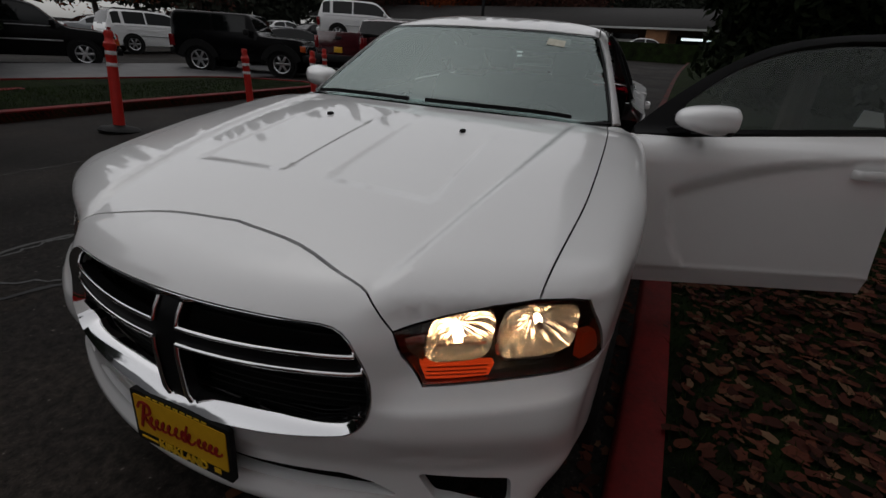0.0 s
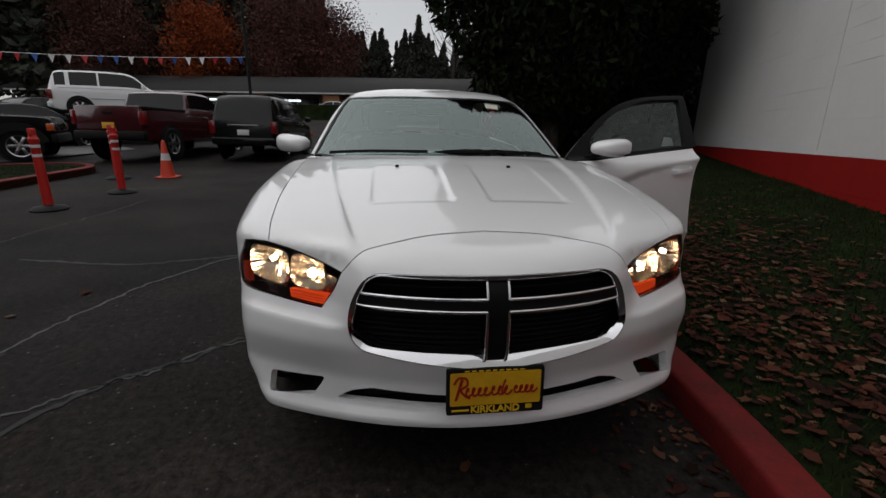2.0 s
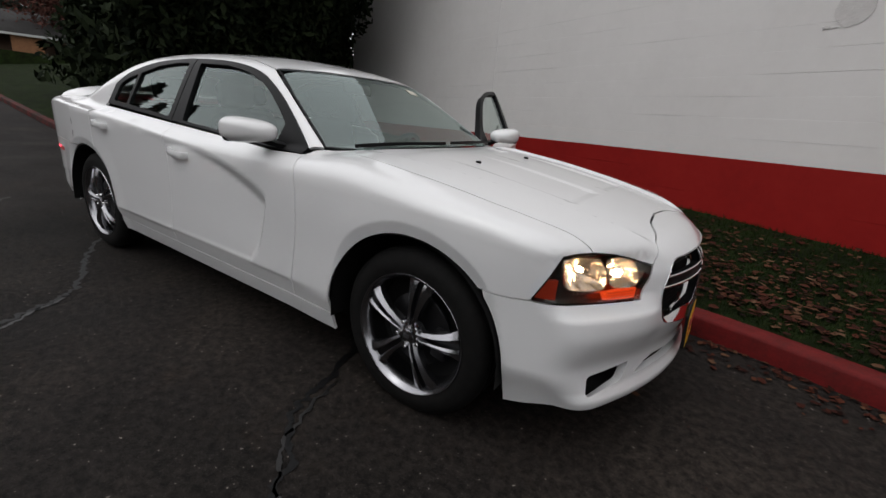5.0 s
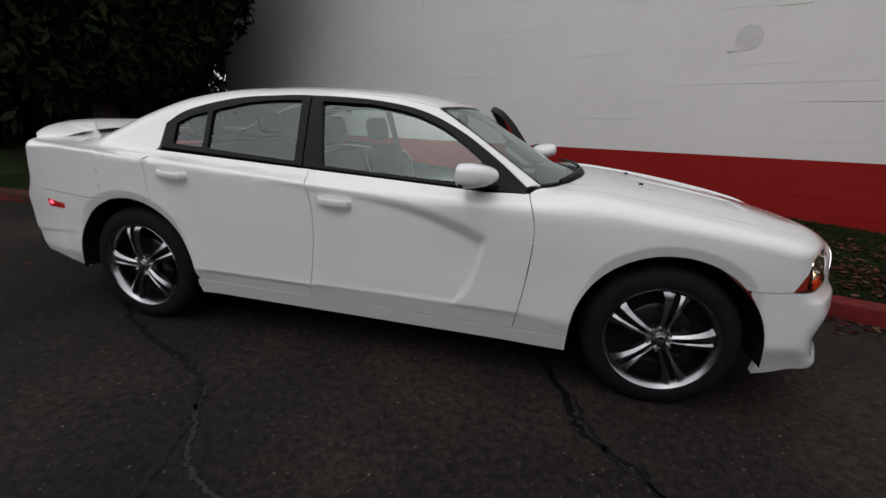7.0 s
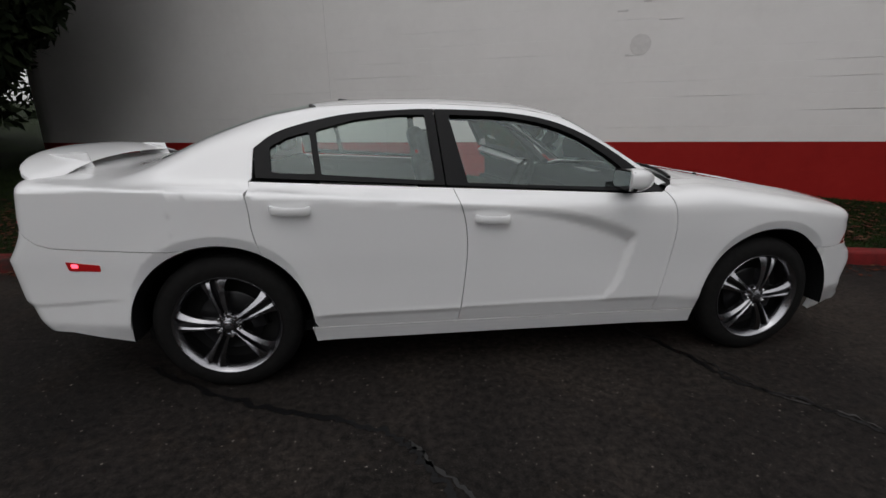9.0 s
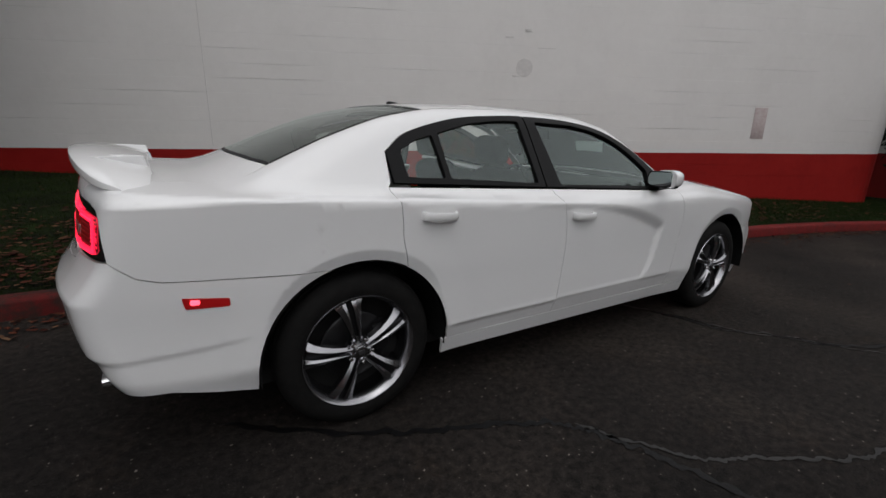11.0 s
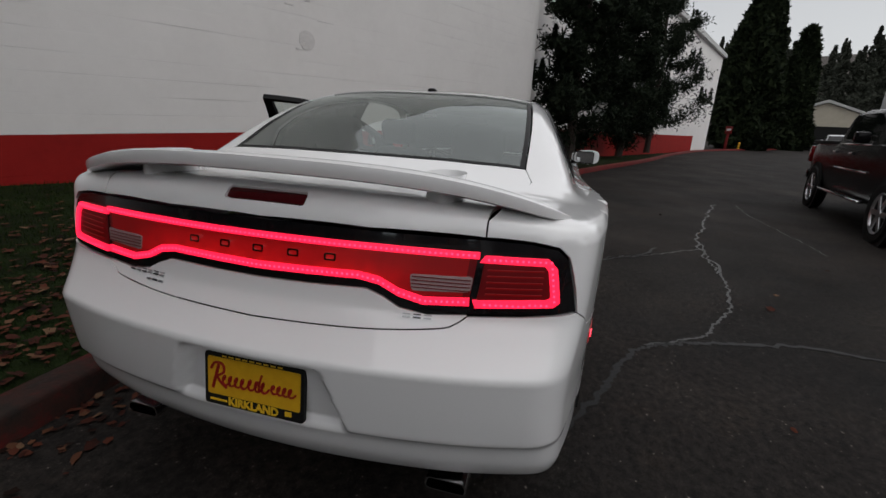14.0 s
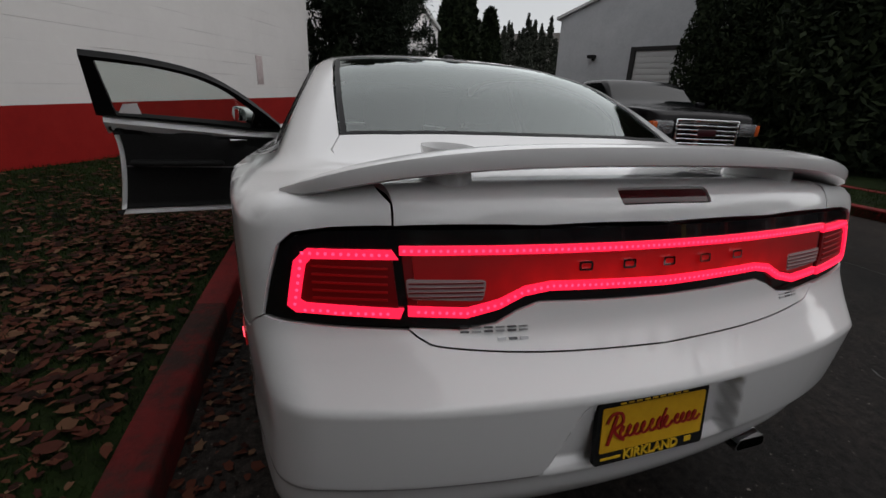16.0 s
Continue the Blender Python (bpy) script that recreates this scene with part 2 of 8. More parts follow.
def rounded(poly, r, n=5):
    """Rounds the corners of a flat polygon; r: one radius, or one a corner."""
    out = []
    k = len(poly)
    rs = r if isinstance(r, (list, tuple)) else [r] * k
    for i in range(k):
        p, a, b = Vector(poly[i]), Vector(poly[i - 1]), Vector(poly[(i + 1) % k])
        u, v = (a - p), (b - p)
        q = min(rs[i], u.length * 0.48, v.length * 0.48)
        if q < 1e-4:
            out.append(tuple(p))
            continue
        s, e = p + u.normalized() * q, p + v.normalized() * q
        for j in range(n + 1):
            t = j / n
            out.append(tuple(s * (1 - t) ** 2 + p * 2 * t * (1 - t) + e * t * t))
    return out


def bent(points, n=8):
    """A smooth open curve through flat or solid points."""
    P = [Vector(p) for p in points]
    P = [P[0] * 2 - P[1], *P, P[-1] * 2 - P[-2]]
    out = []
    for i in range(1, len(P) - 2):
        a, b, c, d = P[i - 1:i + 3]
        for j in range(n):
            t = j / n
            out.append(tuple(0.5 * (2 * b + (c - a) * t + (2 * a - 5 * b + 4 * c - d) * t * t + (3 * b - a - 3 * c + d) * t ** 3)))
    out.append(tuple(P[-2]))
    return out


def sweep(bm, path, profile, closed=False, up=(0, 0, 1)):
    """Carries a flat profile of (side, up) along a path."""
    P = [Vector(p) for p in path]
    n = len(P)
    rings = []
    for i in range(n):
        a = P[i - 1] if (i or closed) else P[i]
        b = P[(i + 1) % n] if (i < n - 1 or closed) else P[i]
        t = (b - a).normalized()
        s = t.cross(Vector(up)).normalized()
        w = s.cross(t)
        rings.append([bm.verts.new(P[i] + s * u + w * v) for u, v in profile])
    m = len(profile)
    for i in range(n if closed else n - 1):
        A, B = rings[i], rings[(i + 1) % n]
        for j in range(m):
            bm.faces.new((A[j], A[(j + 1) % m], B[(j + 1) % m], B[j]))
    if not closed:
        bm.faces.new(rings[0][::-1])
        bm.faces.new(rings[-1])
    return rings


def ring_profile(r, n=8):
    return [(r * math.cos(2 * math.pi * i / n), r * math.sin(2 * math.pi * i / n)) for i in range(n)]


def words(text, size, depth=0.002, bold=0.0, shear=0.0, space=1.0):
    """Raised letters in the built-in font, in the xy plane, centred."""
    cu = bpy.data.curves.new("lettering", 'FONT')
    cu.body, cu.size, cu.extrude, cu.offset, cu.shear, cu.space_character = text, size, depth, bold, shear, space
    cu.align_x, cu.align_y, cu.resolution_u = 'CENTER', 'CENTER', 3
    ob = bpy.data.objects.new("lettering", cu)
    me = bpy.data.meshes.new_from_object(ob)
    bm = bmesh.new()
    bm.from_mesh(me)
    bpy.data.objects.remove(ob)
    bpy.data.meshes.remove(me)
    return bm


# ---- the place: ground, kerb, lawn, wall ----
def lerp_path(pts, x):
    return float(np.interp(x, [p[0] for p in pts], [p[1] for p in pts]))


KERB = ((-60, 7.5), (-30, 3.4), (-12, 1.65), (-6, 1.26), (-2, 1.22), (0, 1.13), (1.8, 1.0), (2.6, 0.90), (3.4, 0.68), (4.3, 0.40), (7.2, -0.20), (11.5, -1.75), (20, -5.0), (28, -7.7), (40, -12.6), (53, -20), (64, -27), (90, -43))
WALL_TURN = math.atan(-0.44)
WALL_AT = Vector((2.94, 3.14, 0))
WALL_RISE = 0.026


def rise(x, y):
    """The street climbs gently behind the parked cars."""
    t = min(max(-x - 10.5, 0), 32)
    return 0.05 * (t * t / (t + 2.0)) if t > 0 else 0.0


def smooth_line(pts, n=6):
    return bent([(x, y, 0) for x, y in pts], n)


def sheet(name, xs, ys, height, material, label, category, kind="structure"):
    vs = [(x, y, height(x, y)) for x in xs for y in ys]
    k = len(ys)
    fs = [(i * k + j, (i + 1) * k + j, (i + 1) * k + j + 1, i * k + j + 1) for i in range(len(xs) - 1) for j in range(k - 1)]
    me = bpy.data.meshes.new(name)
    me.from_pydata(vs, [], fs)
    me.materials.append(material)
    return tagged(new(name, smooth(me)), label, category, kind=kind)


def steps(a, b, n):
    return [a + (b - a) * i / n for i in range(n + 1)]


sheet("road", steps(-900, -60, 8) + steps(-55, -8, 47) + steps(-4, 30, 12) + steps(60, 900, 8), steps(-900, -40, 6) + steps(-30, 30, 8) + steps(60, 900, 6),
      lambda x, y: rise(x, y), asphalt, "dark worn asphalt driveway with pale grit and cracks", "road")

kerb_line = smooth_line(KERB, 10)
kerb_line = [(x, y, rise(x, y)) for x, y, _ in kerb_line]
KERB_EDGE = [(0.0, -0.05), (0.0, 0.112), (-0.006, 0.126), (-0.018, 0.135), (-0.15, 0.14), (-0.15, -0.05)]
kerb_worn = speckled("kerb_worn_paint", ((0.30, (0.018, 0.013, 0.011)), (0.46, (0.034, 0.014, 0.011)), (0.58, (0.082, 0.009, 0.008)), (0.75, (0.125, 0.008, 0.008))), 2.6, 0.8, 0.6, 50, 0.008, Specular_IOR_Level=0.2)
for stretch, mt, lb in (([p for p in kerb_line if p[0] > -0.7], kerb_red, "red-painted concrete kerb with chipped paint"), ([p for p in kerb_line if p[0] < -0.6], kerb_worn, "old concrete kerb with dull, worn red paint")):
    bm = bmesh.new()
    sweep(bm, stretch, KERB_EDGE)
    tagged(part("kerb", bm, mt), lb, "kerb", kind="structure")


def wall_y(x):
    return WALL_AT.y - 0.44 * (x - WALL_AT.x)


def lawn_z(x, y):
    k = lerp_path(KERB, x) + 0.13
    w = max(wall_y(x), k + 1.2) if x < 12 else k + 3
    if x < -8:
        w = k + 7
    t = min(max((y - k) / (w - k), 0), 1)
    base = 0.50 - 0.018 * (x + 2)
    z = 0.13 + (base - 0.13) * (t ** 0.8)
    return z + 0.02 * noise.noise(Vector((x * 0.9, y * 0.9, 0))) * t + rise(x, y)


lx = steps(-60, -10, 20) + steps(-9.5, 14, 94) + steps(15, 60, 20)
lv, lf, lk = [], [], 26
for x in lx:
    k = lerp_path([(p[0], p[1]) for p in kerb_line], x) + 0.14
    far = (wall_y(x) + 0.3 if x > -8 else k + 8 + 1.5 * (-x - 8) if x > -25 else k + 40)
    if x > 9.5:
        far = k + 3 + (x - 9.5) * 0.5
    for j in range(lk):
        y = k + (far - k) * (j / (lk - 1)) ** 1.25
        lv.append((x, y, lawn_z(x, y)))
for i in range(len(lx) - 1):
    for j in range(lk - 1):
        lf.append((i * lk + j, (i + 1) * lk + j, (i + 1) * lk + j + 1, i * lk + j + 1))
me = bpy.data.meshes.new("lawn")
me.from_pydata(lv, [], lf)
me.materials.append(grass_soil)
tagged(new("lawn", smooth(me)), "thin muddy grass bank strewn with fallen leaves", "lawn", kind="structure")


# the long painted block wall, rounded off at both ends
def wall_frame(s, z, out=0.0):
    """A place on the wall: s metres along it from the round patch, z up, out towards the road."""
    c, n = math.cos(WALL_TURN), math.sin(WALL_TURN)
    return Vector((WALL_AT.x + c * s + n * out, WALL_AT.y + n * s - c * out, z + WALL_RISE * s))


WALL_S0, WALL_S1, WALL_R0, WALL_R1, WALL_TOP = -11.4, 6.9, 1.2, 1.1, 6.6
BAND = 1.05


def wall_line(back):
    """The wall's plan line, set back from its face, with its rounded ends."""
    pts = []
    for i in range(13):
        a = radians(100 * (1 - i / 12))
        pts.append((WALL_S0 - math.sin(a) * (WALL_R0 - back), -WALL_R0 + math.cos(a) * (WALL_R0 - back)))
    pts += [(s, -back) for s in steps(WALL_S0 + 0.8, WALL_S1 - 0.8, 16)]
    for i in range(13):
        a = radians(100 * i / 12)
        pts.append((WALL_S1 + math.sin(a) * (WALL_R1 - back), -WALL_R1 + math.cos(a) * (WALL_R1 - back)))
    return pts


def wall_slab(name, z0, z1, back, thick, material, label):
    bm = bmesh.new()
    f, b = wall_line(back), wall_line(back + thick)
    rows = [[bm.verts.new(wall_frame(s, z, o)) for s, o in line] for line, z in ((f, z0), (f, z1), (b, z1), (b, z0))]
    for a, c in ((0, 1), (1, 2), (2, 3), (3, 0)):
        for i in range(len(f) - 1):
            bm.faces.new((rows[a][i], rows[a][i + 1], rows[c][i + 1], rows[c][i]))
    return tagged(part(name, bm, material), label, "wall", kind="structure")


wall_w = wall_slab("wall_white", BAND, WALL_TOP, 0.008, 0.25, mortar_white, "white-painted concrete block wall with rounded ends")
wall_r = wall_slab("wall_base", -0.4, BAND, 0.008, 0.25, mortar_red, "red-painted lower band of the block wall")
COURSE = 0.205


def course(parent, z0, z1, material, seed):
    """One course of painted blocks; its bed joints run in and out of the paint."""
    rnd = random.Random(seed)
    bm = bmesh.new()
    line = []
    for (s0, o0), (s1, o1) in zip(wall_line(0.0), wall_line(0.0)[1:]):
        n = max(1, int(math.hypot(s1 - s0, o1 - o0) / 0.2))
        line += [(s0 + (s1 - s0) * k / n, o0 + (o1 - o0) * k / n) for k in range(n)]
    line.append(wall_line(0.0)[-1])
    rows = [[], [], [], []]
    ph = rnd.uniform(0, 50)
    for k, (s, o) in enumerate(line):
        g = 0.28 + 1.35 * noise.noise(Vector((s * 0.85 + ph, seed * 3.1, 0)))
        d = 0.0004 + 0.0050 * max(min(g, 1), 0) ** 1.6
        w = 0.0016 + 0.0085 * max(min(g, 1), 0)
        e = 0.0012 * noise.noise(Vector((s * 1.3, seed * 1.7, 4)))
        for r, (z, b) in zip(rows, ((z0, -d), (z0 + w, e), (z1 - 0.001, e), (z1, -0.001))):
            r.append(bm.verts.new(wall_frame(s, z, o + b)))
    for a, c in zip(rows, rows[1:]):
        for k in range(len(line) - 1):
            bm.faces.new((a[k], a[k + 1], c[k + 1], c[k]))
    return part("block_course", bm, material, parent, shade=False)


for k in range(27):
    course(wall_w, BAND + COURSE * k, BAND + COURSE * (k + 1), wall_white, k + 1)
for k in range(5):
    course(wall_r, BAND - COURSE * (k + 1), BAND - COURSE * k, wall_red, 60 + k)


def on_wall(s, z, out=0.0):
    """A frame on the wall: x along it, y up, z out."""
    return Matrix.Translation(wall_frame(s, z, out)) @ pose(0, 0, 0, 90, 0, math.degrees(WALL_TURN)) @ pose(0, 0, 0, 0, 0, 1.5)


grey_patch = speckled("patched_plaster", ((0.3, (0.57, 0.55, 0.535)), (0.7, (0.65, 0.63, 0.61))), 14, 0.8, 0.7, 40, 0.012)
bm = bmesh.new()
o = [((0.135 + 0.012 * noise.noise(Vector((math.cos(t) * 2, math.sin(t) * 2, 3)))) * math.cos(t), (0.135 + 0.014 * noise.noise(Vector((math.cos(t) * 2, math.sin(t) * 2, 8)))) * math.sin(t)) for t in [2 * math.pi * k / 40 for k in range(40)]]
prism(bm, o, -0.01, 0.007)
bm.transform(on_wall(0, 2.37))
part("round_patch", bm, grey_patch, wall_w, "round patch of grey plaster")
for dx, dz, w, h in ((-0.16, -0.13, 0.06, 0.03), (-0.10, -0.135, 0.05, 0.012), (-0.28, 0.44, 0.14, 0.025), (0.35, 0.30, 0.30, 0.012), (0.02, 0.55, 0.10, 0.05)):
    bm = boxed(-w / 2, w / 2, -h / 2, h / 2, -0.004, 0.006, 0.003)
    bm.transform(on_wall(dx, 2.37 + dz))
    part("plaster_scar", bm, grey_patch, wall_w)
bm = boxed(-0.006, 0.006, -2.6, 2.9, -0.01, 0.004)
bm.transform(on_wall(-4.87, 3.70))
part("movement_joint", bm, grey_patch, wall_w, "caulked upright joint")
faded_pink = speckled("faded_pink_notice", ((0.3, (0.46, 0.36, 0.35)), (0.7, (0.56, 0.50, 0.49))), 16, 0.6)
bm = boxed(-0.13, 0.13, -0.27, 0.27, 0.0, 0.008, 0.002)
bm.transform(on_wall(4.50, 1.58))
tagged(part("wall_sign", bm, faded_pink), "faded pinkish notice plate fixed to the wall", "sign")


# cracks and tar seams in the asphalt
def crack(name, pts, width, material, label, jig=0.03, seed=1):
    rnd = random.Random(seed)
    line = bent([(x, y, 0) for x, y in pts], 20)
    bm = bmesh.new()
    L, Rr = [], []
    for k, (x, y, _) in enumerate(line):
        a, b = Vector(line[max(k - 1, 0)]), Vector(line[min(k + 1, len(line) - 1)])
        t = (b - a).normalized()
        n = Vector((-t.y, t.x, 0))
        c = Vector((x, y, 0)) + n * (jig * noise.noise(Vector((k * 0.31, seed * 7.7, 0))) + rnd.uniform(-0.004, 0.004))
        w = width * (0.22 + 0.50 * rnd.random()) * (1 if 0 < k < len(line) - 1 else 0.1)
        z = rise(x, y) + 0.004
        L.append(bm.verts.new((c.x + n.x * w, c.y + n.y * w, z)))
        Rr.append(bm.verts.new((c.x - n.x * w, c.y - n.y * w, z)))
    for k in range(len(line) - 1):
        bm.faces.new((L[k], L[k + 1], Rr[k + 1], Rr[k]))
    return tagged(part(name, bm, material), label, "crack", kind="structure")


PALE = "pale dusty crack running across the asphalt"
TARRED = "dark tar-filled seam in the asphalt"
crack("pale_crack", [(2.6, -2.60), (1.75, -2.46), (1.46, -2.44), (0.97, -2.38), (0.55, -2.28), (0.19, -2.16), (-0.12, -1.98), (-0.33, -1.86), (-0.50, -1.65), (-0.66, -1.41)], 0.021, pale_crack, PALE, 0.03, 1)
crack("pale_crack", [(6.4, -3.87), (5.2, -3.40), (3.7, -2.92), (2.5, -2.55), (1.24, -2.43)], 0.026, pale_crack, PALE, 0.08, 5)
crack("pale_crack", [(1.6, -4.32), (0.69, -4.25), (0.0, -4.19), (-1.09, -4.18), (-1.74, -4.16), (-2.46, -4.03), (-3.6, -4.0)], 0.007, pale_crack, PALE, 0.05, 3)
crack("pale_crack", [(-2.0, -2.2), (-2.66, -1.78), (-3.2, -1.35), (-3.75, -0.93)], 0.009, pale_crack, PALE, 0.05, 9)
crack("pale_crack", [(6.6, -4.3), (5.2, -4.09), (3.48, -4.06), (2.6, -4.0)], 0.008, pale_crack, PALE, 0.05, 6)
crack("pale_crack", [(2.3, -2.55), (1.91, -2.09), (1.72, -1.86), (1.60, -1.70), (1.50, -1.52), (1.28, -1.31), (1.15, -0.95)], 0.016, pale_crack, PALE, 0.03, 2)
crack("tar_seam", [(-2.1, -0.6), (-1.49, -1.01), (-1.14, -1.16), (-0.76, -1.34), (-0.62, -1.51), (-0.51, -1.74), (-0.40, -2.1), (-0.3, -2.6), (-0.5, -3.6)], 0.034, tar_seam, TARRED, 0.04, 7)
crack("tar_seam", [(0.9, -0.5), (1.10, -0.92), (1.18, -1.19), (1.43, -1.45), (1.60, -1.70), (2.1, -2.0)], 0.032, tar_seam, TARRED, 0.04, 8)
# crumpled scraps of paper on the bank
scrap = mat("white_paper_scrap", (0.55, 0.55, 0.53), 0.8)
for k, (x, y) in enumerate(((-2.74, 1.40),)):
    bm = bmesh.new()
    bmesh.ops.create_grid(bm, x_segments=6, y_segments=5, size=0.035)
    for v in bm.verts:
        w = noise.noise(v.co * 26 + Vector((k * 3.1, 0, 1)))
        v.co.z = 0.012 + 0.02 * w
        v.co.x *= 1 + 0.3 * w
    bm.transform(Matrix.Translation((x, y, lawn_z(x, y) + 0.012)) @ pose(0, 0, 0, 0, 0, 40 + 70 * k))
    tagged(part("paper_scrap", bm, scrap), "crumpled scrap of white paper on the grass bank", "litter")

# ---- the white saloon: its skin as one smooth solid ----
# x ahead, y to its left, z up; the middle of the wheelbase at the origin
def pchip(x, *pts):
    """A smooth curve through (x, value) pairs, with no overshoot."""
    X, Y = np.array([p[0] for p in pts], float), np.array([p[1] for p in pts], float)
    h, d = np.diff(X), np.diff(Y) / np.diff(X)
    m = np.zeros(len(X))
    for i in range(1, len(X) - 1):
        if d[i - 1] * d[i] > 0:
            a, b = 2 * h[i] + h[i - 1], h[i] + 2 * h[i - 1]
            m[i] = (a + b) / (a / d[i - 1] + b / d[i])
    m[0], m[-1] = d[0], d[-1]
    x = np.asarray(x, float)
    i = np.clip(np.searchsorted(X, x) - 1, 0, len(X) - 2)
    u = (x - X[i])
    t = np.clip(u / h[i], 0, 1)
    v = (2 * t ** 3 - 3 * t * t + 1) * Y[i] + (t ** 3 - 2 * t * t + t) * h[i] * m[i] + (3 * t * t - 2 * t ** 3) * Y[i + 1] + (t ** 3 - t * t) * h[i] * m[i + 1]
    return v + np.where(x < X[0], (x - X[0]) * m[0], 0) + np.where(x > X[-1], (x - X[-1]) * m[-1], 0)


def smax(a, b, k):
    h = np.maximum(k - np.abs(a - b), 0) / k
    return np.maximum(a, b) + h * h * k * 0.25


def smin(a, b, k):
    return -smax(-a, -b, k)


def sstep(a, b, x):
    t = np.clip((x - a) / (b - a), 0, 1)
    return t * t * (3 - 2 * t)


FRONT_AXLE, REAR_AXLE, HUB_Z, TYRE_R, RIM_R = 1.505, -1.528, 0.362, 0.365, 0.258
ARCH_R = 0.432


def shoulder(x):
    """Height of the crease that runs from the tail lamps into the scallop of the doors."""
    return pchip(x, (-2.5, 1.042), (-2.2, 1.054), (-1.8, 1.061), (-1.4, 1.049), (-0.97, 1.024), (-0.46, 0.989), (0.14, 0.945), (0.49, 0.872), (0.66, 0.80), (0.8, 0.70))


def side_y(x, z):
    """Half width of the lower body at each place of its side."""
    plan = pchip(x, (-2.62, 0.74), (-2.4, 0.832), (-2.1, 0.894), (-1.55, 0.927), (-0.9, 0.926), (0.0, 0.925), (0.8, 0.926), (1.5, 0.925), (1.9, 0.892), (2.1, 0.857), (2.5, 0.78))
    prof = pchip(z, (0.15, -0.075), (0.24, -0.045), (0.33, -0.02), (0.42, 0.0), (0.60, 0.0), (0.80, 0.006), (0.90, 0.004), (0.97, -0.012), (1.04, -0.055), (1.15, -0.13))
    # a sharp shoulder line runs from the tail lamps into the doors
    line = shoulder(x)
    folded = 0.008 - 0.012 * np.maximum(0.95 - z, 0) - 1.15 * np.maximum(z - line, 0) - 1.5 * np.maximum(z - line, 0) ** 2
    folded = np.where(z < 0.60, prof, np.where(z < 0.80, prof + (folded - prof) * sstep(0.60, 0.80, z), folded))
    crisp = sstep(0.05, -0.35, x)
    prof = prof * (1 - crisp) + folded * crisp
    y = plan + prof - 0.02 * sstep(0.42, 0.27, z) * sstep(1.93, 2.15, x)
    # wings swell towards the wheels, then turn in on a narrow chamfer round each opening
    for cx in (FRONT_AXLE, REAR_AXLE):
        r = np.hypot(x - cx, z - HUB_Z)
        lift_ = np.clip((z - HUB_Z) / np.maximum(r, 0.05), 0, 1)
        rc = ARCH_R + 0.004 + 0.048 * sstep(0.25, 0.85, lift_)
        y = y + 0.006 * sstep(rc + 0.16, rc, r) * sstep(0.30, 0.42, z) * sstep(1.0, 0.74, z)
        y = y - 0.015 * np.clip((rc - r) / 0.05, 0, 1.2) * sstep(0.30, 0.42, z)
    # the long scallop of the doors
    top = line
    end = pchip(z, (0.35, 0.46), (0.42, 0.50), (0.52, 0.575), (0.70, 0.625), (0.82, 0.655), (0.9, 0.66))
    depth = pchip(x, (-1.3, 0.0), (-0.8, 0.006), (0.0, 0.017), (0.45, 0.027), (0.66, 0.030))
    inside = sstep(0.0, pchip(x, (-0.8, 0.03), (0.1, 0.06), (0.55, 0.10)), top - z) * sstep(0.0, 0.042, end - x)
    soft = sstep(0.405, 0.432, z)
    fade = 1 - 0.62 * sstep(0.0, 0.4, top - 0.05 - z)
    y = y - depth * inside * soft * fade
    # crease over the sill
    y = y - 0.010 * sstep(0.42, 0.39, z) * sstep(-1.15, -1.0, x) * sstep(1.0, 0.7, x)
    # rear bumper's lower step
    y = y - 0.005 * sstep(0.532, 0.506, z - 0.10 * (x + 2.2)) * sstep(-1.93, -2.1, x)
    return y


def bonnet_ridge(x):
    return pchip(x, (0.9, 0.655), (1.5, 0.588), (2.05, 0.495), (2.3, 0.437), (2.4, 0.41))


def top_z(x, a):
    """Height of bonnet, cowl and boot lid."""
    zc = pchip(x, (-2.6, 1.105), (-2.45, 1.135), (-2.2, 1.125), (-1.8, 1.108), (-1.2, 1.085), (0.0, 1.05), (0.8, 1.055), (1.1, 1.075), (1.4, 1.052), (1.8, 0.995), (2.05, 0.945), (2.25, 0.892), (2.40, 0.83), (2.55, 0.74))
    drop = pchip(x, (-2.5, 0.038), (-2.1, 0.032), (-1.8, 0.030), (-1.2, 0.032), (0.9, 0.04), (1.4, 0.052), (2.1, 0.056), (2.5, 0.05))
    z = zc - drop * (a / 0.8) ** 2.6
    # two ridges of the bonnet and the pressed hollow between them
    ridge = bonnet_ridge(x)
    on = sstep(0.95, 1.15, x) * sstep(2.42, 2.25, x)
    z = z - 0.017 * on * sstep(ridge + 0.010, ridge - 0.034, a) * sstep(2.40, 2.2, x)
    # two broad pressed hollows, each with a squared front edge
    u = (a - 0.235) / 0.165
    z = z - 0.008 * sstep(1.06, 0.88, np.abs(u)) * sstep(1.965, 1.915, x) * sstep(1.25, 1.70, x)
    return z


